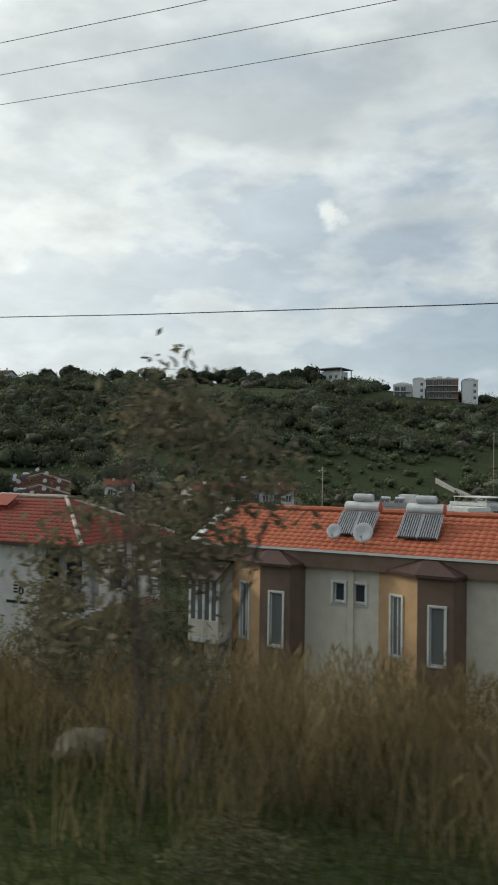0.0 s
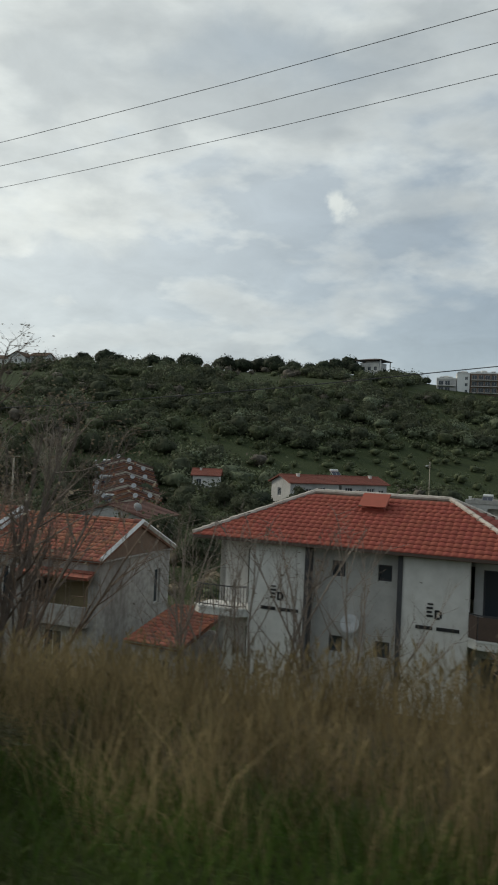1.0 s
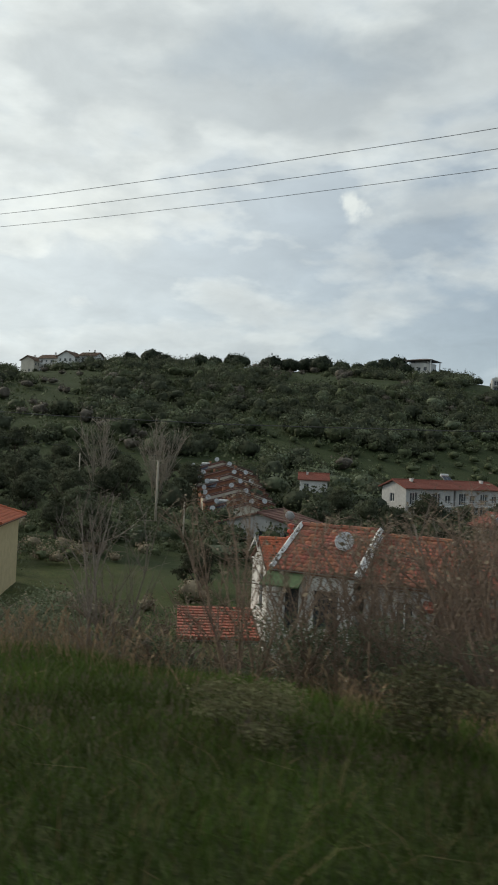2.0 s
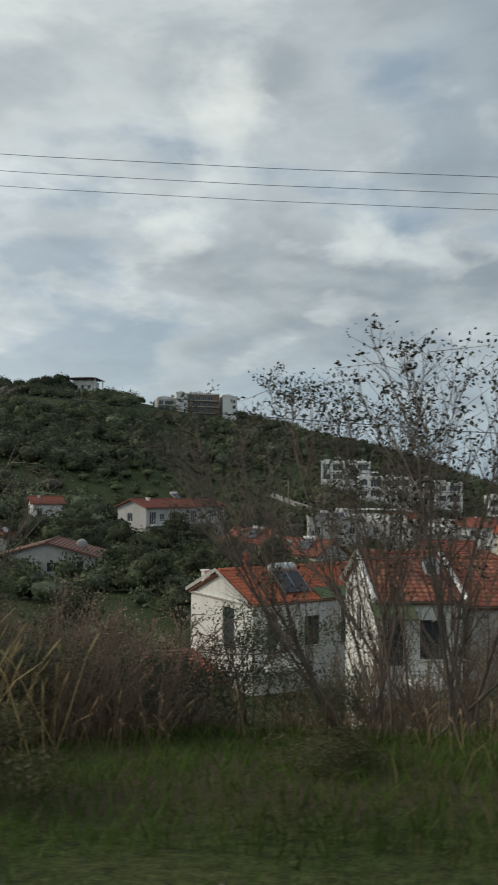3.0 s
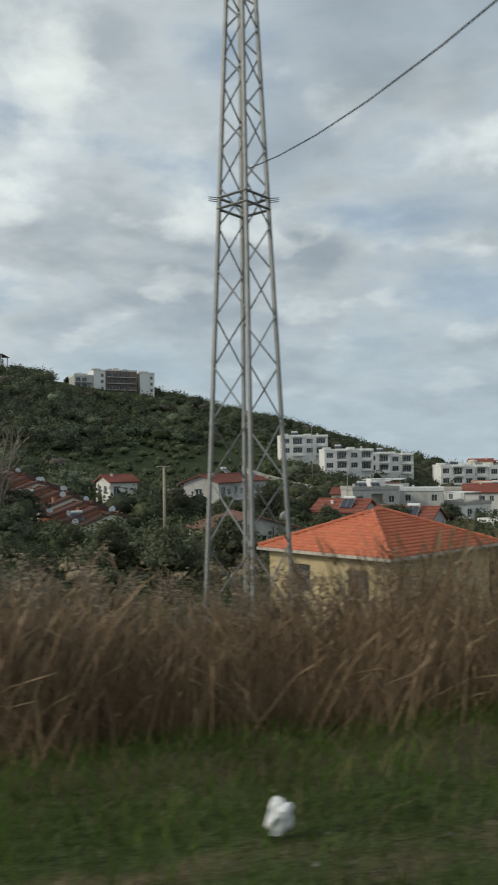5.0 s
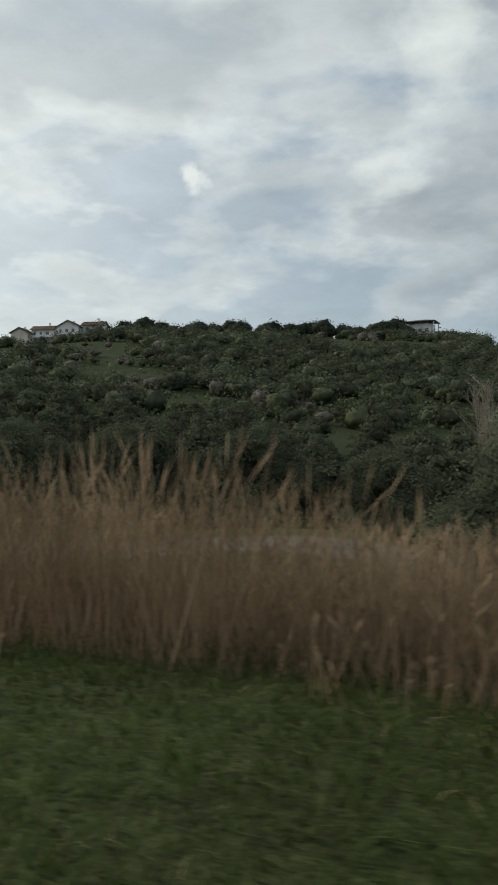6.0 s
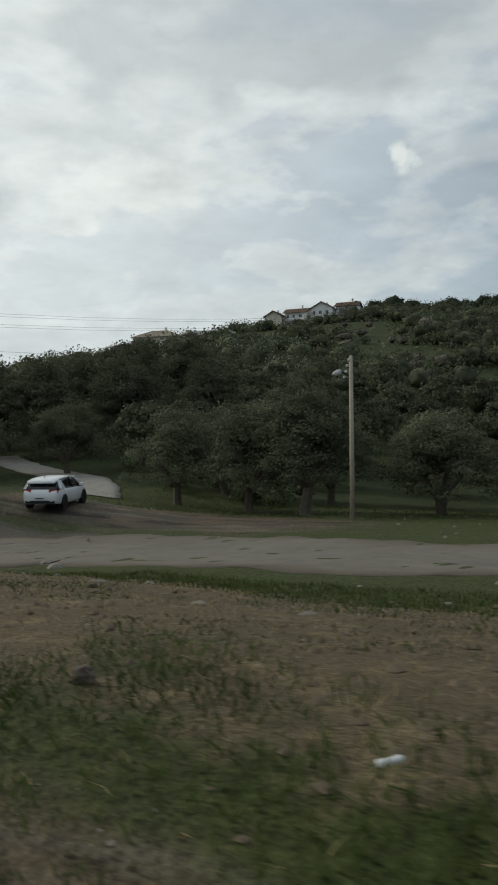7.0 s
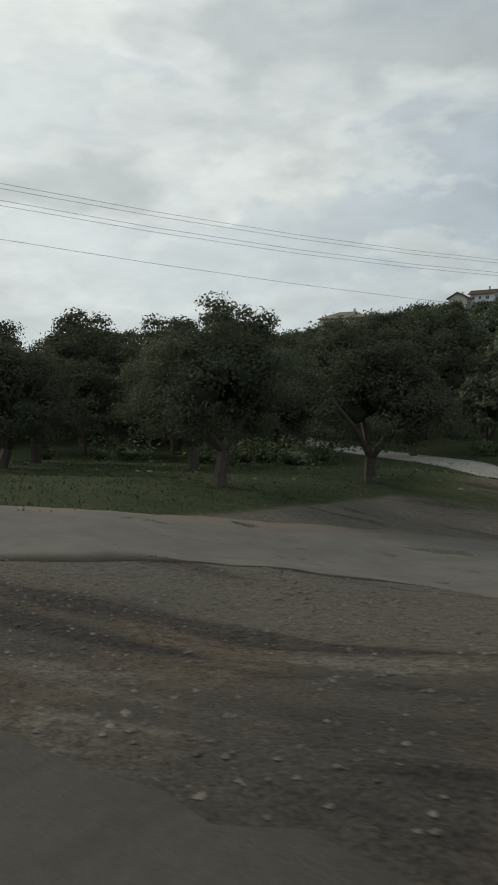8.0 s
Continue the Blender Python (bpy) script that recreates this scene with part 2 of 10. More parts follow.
# ---------------------------------------------------------------- materials
def surface(name, colour, second=None, scale=3.0, rough=0.85, bump=0.15, metal=0.0, third=None, big=0.4, object_random=0.0, island=0.0, streak=False, world=False, spec=0.3):
    """A surface with stains at two scales and a fine relief. Scale in cycles a metre."""
    mt = bpy.data.materials.new(name)
    mt.use_nodes = True
    nt = mt.node_tree
    N, L = nt.nodes.new, nt.links.new
    bsdf = nt.nodes["Principled BSDF"]
    bsdf.inputs["Roughness"].default_value, bsdf.inputs["Metallic"].default_value = rough, metal
    bsdf.inputs["Specular IOR Level"].default_value = spec
    if world:
        co = N("ShaderNodeNewGeometry").outputs["Position"]
    else:
        co = N("ShaderNodeTexCoord").outputs["Object"]
    if streak:
        mp = N("ShaderNodeMapping")
        mp.inputs["Scale"].default_value = (1, 1, 0.18)
        L(co, mp.inputs[0])
        co_s = mp.outputs[0]
    else:
        co_s = co

    def noise_node(sc, detail, src):
        n = N("ShaderNodeTexNoise")
        n.inputs["Scale"].default_value, n.inputs["Detail"].default_value, n.inputs["Roughness"].default_value = sc, detail, 0.6
        L(src, n.inputs["Vector"])
        return n

    def ramp(src, lo, hi):
        n = N("ShaderNodeMapRange")
        n.inputs["From Min"].default_value, n.inputs["From Max"].default_value = lo, hi
        L(src, n.inputs["Value"])
        return n.outputs["Result"]

    def mix(fac, a, b):
        n = N("ShaderNodeMix")
        n.data_type = "RGBA"
        for sock, v in ((n.inputs["Factor"], fac), (n.inputs[6], a), (n.inputs[7], b)):
            if isinstance(v, tuple):
                sock.default_value = (*v, 1) if len(v) == 3 else v
            elif isinstance(v, float):
                sock.default_value = v
            else:
                L(v, sock)
        return n.outputs[2]

    second = second or tuple(c * 0.72 for c in colour)
    third = third or tuple(c * 0.8 for c in second)
    n1, n2 = noise_node(scale, 5, co), noise_node(scale * 0.17, 4, co_s)
    col = mix(ramp(n1.outputs["Fac"], 0.38, 0.66), tuple(colour), tuple(second))
    col = mix(ramp(n2.outputs["Fac"], 0.52, 0.52 + big), col, tuple(third))
    if object_random or island:
        src = N("ShaderNodeObjectInfo").outputs["Random"] if object_random else N("ShaderNodeNewGeometry").outputs["Random Per Island"]
        amount = object_random or island
        hsv = N("ShaderNodeHueSaturation")
        L(col, hsv.inputs["Color"])
        v = N("ShaderNodeMapRange")
        v.inputs["To Min"].default_value, v.inputs["To Max"].default_value = 1 - amount, 1 + amount
        L(src, v.inputs["Value"])
        L(v.outputs["Result"], hsv.inputs["Value"])
        h = N("ShaderNodeMapRange")
        h.inputs["To Min"].default_value, h.inputs["To Max"].default_value = 0.5 - amount * 0.05, 0.5 + amount * 0.05
        frac = N("ShaderNodeMath")
        frac.operation = "FRACT"
        mul = N("ShaderNodeMath")
        mul.operation = "MULTIPLY"
        mul.inputs[1].default_value = 7.31
        L(src, mul.inputs[0])
        L(mul.outputs[0], frac.inputs[0])
        L(frac.outputs[0], h.inputs["Value"])
        L(h.outputs["Result"], hsv.inputs["Hue"])
        col = hsv.outputs[0]
    L(col, bsdf.inputs["Base Color"])
    if bump:
        b = N("ShaderNodeBump")
        b.inputs["Strength"].default_value, b.inputs["Distance"].default_value = bump, 0.03
        n3 = noise_node(scale * 6, 3, co)
        L(n3.outputs["Fac"], b.inputs["Height"])
        L(b.outputs[0], bsdf.inputs["Normal"])
    return mt


def leafy(name, colour, second, rough=0.6, amount=0.35, through=0.25):
    """Leaves and blades: each island its own shade, some light passes through."""
    mt = bpy.data.materials.new(name)
    mt.use_nodes = True
    nt = mt.node_tree
    N, L = nt.nodes.new, nt.links.new
    bsdf = nt.nodes["Principled BSDF"]
    bsdf.inputs["Roughness"].default_value = rough
    bsdf.inputs["Specular IOR Level"].default_value = 0.12
    rnd = N("ShaderNodeNewGeometry").outputs["Random Per Island"]
    inf = N("ShaderNodeObjectInfo").outputs["Random"]
    m1 = N("ShaderNodeMix")
    m1.data_type = "RGBA"
    m1.inputs[6].default_value, m1.inputs[7].default_value = (*colour, 1), (*second, 1)
    L(rnd, m1.inputs["Factor"])
    hsv = N("ShaderNodeHueSaturation")
    v = N("ShaderNodeMapRange")
    v.inputs["To Min"].default_value, v.inputs["To Max"].default_value = 1 - amount, 1 + amount
    L(inf, v.inputs["Value"])
    # lush and starved patches a metre or so wide
    patch = N("ShaderNodeTexNoise")
    patch.inputs["Scale"].default_value, patch.inputs["Detail"].default_value = 0.8, 3.0
    L(N("ShaderNodeNewGeometry").outputs["Position"], patch.inputs["Vector"])
    pv = N("ShaderNodeMapRange")
    pv.inputs["From Min"].default_value, pv.inputs["From Max"].default_value = 0.32, 0.68
    pv.inputs["To Min"].default_value, pv.inputs["To Max"].default_value = 0.6, 1.4
    L(patch.outputs["Fac"], pv.inputs["Value"])
    both = N("ShaderNodeMath")
    both.operation = "MULTIPLY"
    L(v.outputs["Result"], both.inputs[0])
    L(pv.outputs["Result"], both.inputs[1])
    L(both.outputs[0], hsv.inputs["Value"])
    L(m1.outputs[2], hsv.inputs["Color"])
    L(hsv.outputs[0], bsdf.inputs["Base Color"])
    if through:
        tr = N("ShaderNodeBsdfTranslucent")
        L(hsv.outputs[0], tr.inputs["Color"])
        ms = N("ShaderNodeMixShader")
        ms.inputs["Fac"].default_value = through
        L(bsdf.outputs[0], ms.inputs[1])
        L(tr.outputs[0], ms.inputs[2])
        L(ms.outputs[0], nt.nodes["Material Output"].inputs["Surface"])
    return mt


def glass(name, tint=(0.05, 0.06, 0.07)):
    """A window pane over a dim room: dark body with a clear sheen."""
    mt = bpy.data.materials.new(name)
    mt.use_nodes = True
    b = mt.node_tree.nodes["Principled BSDF"]
    b.inputs["Base Color"].default_value = (*tint, 1)
    b.inputs["Roughness"].default_value = 0.06
    b.inputs["Specular IOR Level"].default_value = 0.5
    return mt


M = {
    "plaster_white": surface("plaster_white", (0.7, 0.69, 0.66), (0.6, 0.59, 0.56), 2.0, 0.9, 0.1, third=(0.36, 0.35, 0.33), big=0.5, streak=True),
    "plaster_bright": surface("plaster_bright", (0.76, 0.76, 0.74), (0.68, 0.68, 0.66), 2.0, 0.9, 0.08, third=(0.5, 0.49, 0.46), big=0.5, streak=True),
    "plaster_grey": surface("plaster_grey", (0.5, 0.49, 0.47), (0.41, 0.4, 0.385), 2.0, 0.9, 0.1, third=(0.25, 0.245, 0.235), big=0.5, streak=True),
    "plaster_cream": surface("plaster_cream", (0.68, 0.63, 0.53), (0.59, 0.54, 0.45), 2.0, 0.9, 0.1, third=(0.37, 0.33, 0.27), big=0.5, streak=True),
    "plaster_yellow": surface("plaster_yellow", (0.56, 0.46, 0.27), (0.48, 0.39, 0.23), 2.0, 0.9, 0.1, third=(0.33, 0.27, 0.17), big=0.5, streak=True),
    # bay plaster with sunlight put into its colour: a paler tan than the brown
    "plaster_bay_sunlit": surface("plaster_bay_sunlit", (0.56, 0.36, 0.2), (0.48, 0.31, 0.175), 2.0, 0.9, 0.1, third=(0.27, 0.17, 0.1), streak=True),
    "plaster_brown": surface("plaster_brown", (0.22, 0.15, 0.11), (0.18, 0.125, 0.092), 2.0, 0.9, 0.1, third=(0.1, 0.07, 0.055), streak=True),
    "plaster_orange": surface("plaster_orange", (0.5, 0.25, 0.155), (0.43, 0.21, 0.13), 2.0, 0.9, 0.1, third=(0.3, 0.15, 0.1), streak=True),
    "plaster_old": surface("plaster_old", (0.47, 0.45, 0.42), (0.3, 0.28, 0.26), 3.0, 0.95, 0.3, third=(0.19, 0.165, 0.145), big=0.2, streak=True),
    "brick_wall": surface("brick_wall", (0.36, 0.17, 0.1), (0.27, 0.13, 0.08), 5.0, 0.95, 0.3, third=(0.19, 0.1, 0.07)),
    "trim_dark": surface("trim_dark", (0.07, 0.07, 0.075), (0.055, 0.055, 0.06), 3.0, 0.6, 0.05),
    "trim_white": surface("trim_white", (0.72, 0.72, 0.7), (0.62, 0.62, 0.6), 3.0, 0.6, 0.05),
    "tile_red": surface("tile_red", (0.3, 0.074, 0.05), (0.265, 0.067, 0.045), 4.0, 0.75, 0.15, third=(0.235, 0.066, 0.048), big=0.4, island=0.08),
    "tile_part": surface("tile_part", (0.3, 0.074, 0.05), (0.265, 0.067, 0.045), 4.0, 0.75, 0.15, third=(0.235, 0.066, 0.048), big=0.4, object_random=0.08),
    "tile_orange": surface("tile_orange", (0.5, 0.15, 0.078), (0.43, 0.13, 0.07), 4.0, 0.75, 0.15, third=(0.36, 0.11, 0.062), big=0.4, island=0.08),
    "tile_part_orange": surface("tile_part_orange", (0.5, 0.15, 0.078), (0.43, 0.13, 0.07), 4.0, 0.75, 0.15, third=(0.36, 0.11, 0.062), big=0.4, object_random=0.08),
    "tile_village": surface("tile_village", (0.27, 0.098, 0.065), (0.215, 0.08, 0.055), 3.0, 0.8, 0.15, third=(0.15, 0.07, 0.052), big=0.35, island=0.2),
    "tile_old": surface("tile_old", (0.36, 0.135, 0.085), (0.25, 0.1, 0.07), 3.0, 0.9, 0.3, third=(0.15, 0.085, 0.065), big=0.25, island=0.25),
    "tile_brown": surface("tile_brown", (0.165, 0.086, 0.066), (0.13, 0.07, 0.056), 3.0, 0.9, 0.3, third=(0.1, 0.062, 0.052), big=0.3, island=0.2),
    "tile_dusty": surface("tile_dusty", (0.25, 0.165, 0.11), (0.19, 0.13, 0.09), 3.0, 0.95, 0.3, third=(0.14, 0.1, 0.075), island=0.2),
    "bay_metal": surface("bay_metal", (0.085, 0.045, 0.036), (0.065, 0.036, 0.03), 4.0, 0.6, 0.08),
    "mortar": surface("mortar", (0.55, 0.5, 0.44), (0.42, 0.37, 0.32), 5.0, 0.95, 0.4),
    "under_roof": surface("under_roof", (0.22, 0.11, 0.075), None, 3.0, 0.9, 0.1),
    "soffit": surface("soffit", (0.42, 0.4, 0.37), None, 3.0, 0.9, 0.05),
    "brown_metal": surface("brown_metal", (0.1, 0.07, 0.055), (0.085, 0.06, 0.05), 4.0, 0.6, 0.08),
    "concrete": surface("concrete", (0.42, 0.41, 0.39), (0.33, 0.32, 0.3), 2.5, 0.92, 0.25, third=(0.24, 0.23, 0.21)),
    "pole_concrete": surface("pole_concrete", (0.36, 0.335, 0.28), (0.3, 0.28, 0.235), 3.0, 0.92, 0.2, third=(0.2, 0.185, 0.155), streak=True),
    "pole_grey": surface("pole_grey", (0.4, 0.35, 0.275), (0.33, 0.29, 0.23), 3.0, 0.92, 0.2, third=(0.17, 0.155, 0.125), streak=True),
    "pane": glass("pane"),
    "pane_pale": glass("pane_pale", (0.16, 0.17, 0.17)),
    "steel": surface("steel", (0.42, 0.43, 0.44), (0.35, 0.36, 0.37), 6.0, 0.5, 0.1, metal=0.7),
    "galvanised": surface("galvanised", (0.3, 0.305, 0.3), (0.24, 0.245, 0.24), 5.0, 0.65, 0.1, metal=0.4),
    "rust": surface("rust", (0.16, 0.1, 0.07), (0.11, 0.07, 0.05), 6.0, 0.85, 0.2),
    "insulator": surface("insulator", (0.035, 0.03, 0.035), None, 6.0, 0.35, 0.0),
    "wire": surface("wire", (0.05, 0.05, 0.052), None, 6.0, 0.6, 0.0),
    "cable_pale": surface("cable_pale", (0.42, 0.4, 0.36), None, 6.0, 0.7, 0.0),
    "solar": surface("solar", (0.03, 0.035, 0.05), (0.05, 0.055, 0.075), 5.0, 0.25, 0.0),
    "dish": surface("dish", (0.5, 0.51, 0.52), (0.42, 0.43, 0.44), 4.0, 0.6, 0.05),
    "black_letter": surface("black_letter", (0.03, 0.03, 0.032), None, 4.0, 0.6, 0.0),
    "sheet_white": surface("sheet_white", (0.68, 0.69, 0.68), (0.56, 0.57, 0.56), 2.0, 0.6, 0.1),
    "green_mat": surface("green_mat", (0.1, 0.14, 0.07), (0.07, 0.1, 0.05), 6.0, 0.95, 0.3),
    "red_plastic": surface("red_plastic", (0.55, 0.1, 0.06), None, 4.0, 0.5, 0.0),
    "wood_old": surface("wood_old", (0.19, 0.14, 0.1), (0.14, 0.105, 0.075), 8.0, 0.9, 0.2),
    "bark": surface("bark", (0.13, 0.105, 0.085), (0.09, 0.075, 0.06), 9.0, 0.95, 0.5),
    "bark_pale": surface("bark_pale", (0.36, 0.31, 0.25), (0.28, 0.24, 0.19), 9.0, 0.95, 0.4),
    "twig": surface("twig", (0.27, 0.225, 0.185), (0.2, 0.165, 0.135), 9.0, 0.95, 0.0),
    "twig_dark": surface("twig_dark", (0.2, 0.16, 0.13), (0.14, 0.115, 0.095), 9.0, 0.95, 0.0),
    "twig_red": surface("twig_red", (0.27, 0.2, 0.15), (0.2, 0.145, 0.105), 9.0, 0.95, 0.0),
    "olive": leafy("olive", (0.119, 0.133, 0.0858), (0.0827, 0.0952, 0.0585), rough=0.85, through=0.3, amount=0.28),
    "olive_dark": leafy("olive_dark", (0.103, 0.114, 0.0716), (0.0737, 0.0819, 0.0505), rough=0.85, through=0.3, amount=0.25),
    "olive_pale": leafy("olive_pale", (0.15, 0.173, 0.112), (0.09, 0.107, 0.0625), through=0.3),
    "leaf_dark": leafy("leaf_dark", (0.06, 0.065, 0.045), (0.04, 0.04, 0.03), through=0.1),
    "pine": leafy("pine", (0.042, 0.054, 0.03), (0.028, 0.036, 0.021), through=0.1),
    "maquis": leafy("maquis", (0.111, 0.13, 0.0676), (0.078, 0.091, 0.0481), through=0.2, amount=0.2),
    "ever_leaf": leafy("ever_leaf", (0.17, 0.195, 0.11), (0.1, 0.12, 0.06), through=0.4),
    "herb_leaf": leafy("herb_leaf", (0.12, 0.125, 0.06), (0.085, 0.075, 0.04)),
    "weed_leaf": leafy("weed_leaf", (0.17, 0.145, 0.095), (0.085, 0.085, 0.052), through=0.5),
    "dead_leaf": leafy("dead_leaf", (0.2, 0.15, 0.1), (0.12, 0.09, 0.06)),
    "brush_dark": leafy("brush_dark", (0.115, 0.1, 0.08), (0.085, 0.075, 0.06), through=0.15),
    "brush": leafy("brush", (0.29, 0.235, 0.165), (0.18, 0.15, 0.1), through=0.15),
    "asphalt_worn": surface("asphalt_worn", (0.15, 0.15, 0.148), (0.11, 0.11, 0.112), 8.0, 0.9, 0.35, third=(0.13, 0.128, 0.122)),
    "clod": surface("clod", (0.13, 0.1, 0.066), (0.09, 0.072, 0.05), 9.0, 0.95, 0.5, third=(0.17, 0.135, 0.09)),
    "grass_green": leafy("grass_green", (0.044, 0.09, 0.014), (0.076, 0.1, 0.024), rough=0.7),
    "grass_field": leafy("grass_field", (0.0299, 0.0508, 0.00936), (0.0549, 0.0647, 0.0194), rough=0.7),
    "grass_dry": leafy("grass_dry", (0.295, 0.226, 0.115), (0.156, 0.123, 0.0615), rough=0.8),
    "reed_dry": leafy("reed_dry", (0.277, 0.194, 0.119), (0.155, 0.111, 0.0693), rough=0.8),
    "flower_yellow": leafy("flower_yellow", (0.75, 0.68, 0.05), (0.62, 0.55, 0.04)),
    "flower_white": leafy("flower_white", (0.75, 0.75, 0.7), (0.62, 0.62, 0.57)),
    "stone": surface("stone", (0.24, 0.22, 0.185), (0.17, 0.155, 0.13), 6.0, 0.95, 0.5, third=(0.14, 0.125, 0.1), object_random=0.2),
    "pebble": surface("pebble", (0.17, 0.152, 0.125), (0.11, 0.098, 0.08), 9.0, 0.95, 0.3, island=0.4),
    "asphalt": surface("asphalt", (0.07, 0.066, 0.059), (0.05, 0.048, 0.043), 7.0, 0.95, 0.6, third=(0.095, 0.088, 0.076), world=True),
    "lane": surface("lane", (0.145, 0.133, 0.113), (0.118, 0.107, 0.09), 1.6, 0.95, 0.4, third=(0.09, 0.08, 0.066), world=True),
    "lane_patch": surface("lane_patch", (0.29, 0.275, 0.245), (0.23, 0.22, 0.2), 2.0, 0.95, 0.3, third=(0.21, 0.2, 0.18), world=True),
    "bag_white": surface("bag_white", (0.72, 0.72, 0.72), (0.58, 0.58, 0.59), 9.0, 0.45, 0.3),
    "bag_blue": surface("bag_blue", (0.2, 0.42, 0.62), (0.55, 0.6, 0.65), 9.0, 0.45, 0.3),
    "carton": surface("carton", (0.26, 0.14, 0.075), (0.19, 0.105, 0.06), 6.0, 0.9, 0.2),
    "sign_red": surface("sign_red", (0.5, 0.03, 0.035), (0.42, 0.03, 0.035), 4.0, 0.4, 0.0),
    "sign_white": surface("sign_white", (0.6, 0.62, 0.62), (0.5, 0.52, 0.52), 4.0, 0.4, 0.0),
    "car_white": surface("car_white", (0.72, 0.74, 0.76), (0.68, 0.7, 0.72), 3.0, 0.25, 0.0, spec=0.6),
    "car_glass": glass("car_glass", (0.012, 0.013, 0.015)),
    "rubber": surface("rubber", (0.02, 0.02, 0.02), None, 8.0, 0.8, 0.1),
    "car_black": surface("car_black", (0.02, 0.02, 0.022), None, 6.0, 0.5, 0.0),
    "lamp_red": surface("lamp_red", (0.35, 0.015, 0.015), None, 6.0, 0.15, 0.0),
    "plate_white": surface("plate_white", (0.68, 0.68, 0.68), None, 6.0, 0.4, 0.0),
    "sign_grey": surface("sign_grey", (0.5, 0.52, 0.52), (0.44, 0.46, 0.46), 4.0, 0.45, 0.0),
    "sign_dark": surface("sign_dark", (0.05, 0.052, 0.055), None, 4.0, 0.5, 0.0),
    "hull_red": surface("hull_red", (0.45, 0.07, 0.05), (0.35, 0.06, 0.045), 0.2, 0.6, 0.0),
    "hull_dark": surface("hull_dark", (0.06, 0.045, 0.05), None, 0.2, 0.6, 0.0),
}

# ---------------------------------------------------------------- ground
ROAD_X = [-400.0, -148.4, -140.3, -118.8, -97.8, -74.9, -52.9, -33.5, -3.6, 200.0]
ROAD_Y = [6.0, 9.45, 9.38, 6.84, 3.37, 0.03, -1.95, -2.55, -3.0, -3.0]
ROAD_Z = [-6.0, -2.97, -2.51, -1.66, -1.14, -0.77, -0.54, -0.36, 0.0, 2.0]

HILL_X = [-420, -330, -250, -215, -160, -100, -50, -20, 30, 65, 120, 200, 400]
CREST_Z = [8, 18, 34, 43, 45, 46, 38, 34, 21, 11.5, -7, -18, -26]
CREST_Y = [290, 290, 285, 335, 375, 395, 392, 385, 380, 380, 380, 380, 500]
FOOT_Y = [62, 62, 58, 56, 58, 95, 145, 165, 185, 190, 200, 200, 250]
VALLEY = [-3.5, -3.5, -3.5, -3.8, -5.0, -7.0, -8.8, -10.5, -13, -14, -15, -18, -26]
SEA = -24.0


def smoothstep(v, lo, hi):
    u = np.clip((v - lo) / (hi - lo), 0, 1)
    return u * u * (3 - 2 * u)


def wavy(x, y, k, seed=0.0):
    """A cheap, smooth, repeatable roughness between about -1 and 1."""
    return (np.sin(x * k + 1.7 * np.sin(y * k * 0.83 + seed) + seed) + np.sin(y * k * 1.13 + 1.9 * np.sin(x * k * 0.71 - seed)) + 0.5 * np.sin((x + y) * k * 2.3 + seed * 3)) / 2.5


def road_y(x):
    return np.interp(x, ROAD_X, ROAD_Y)


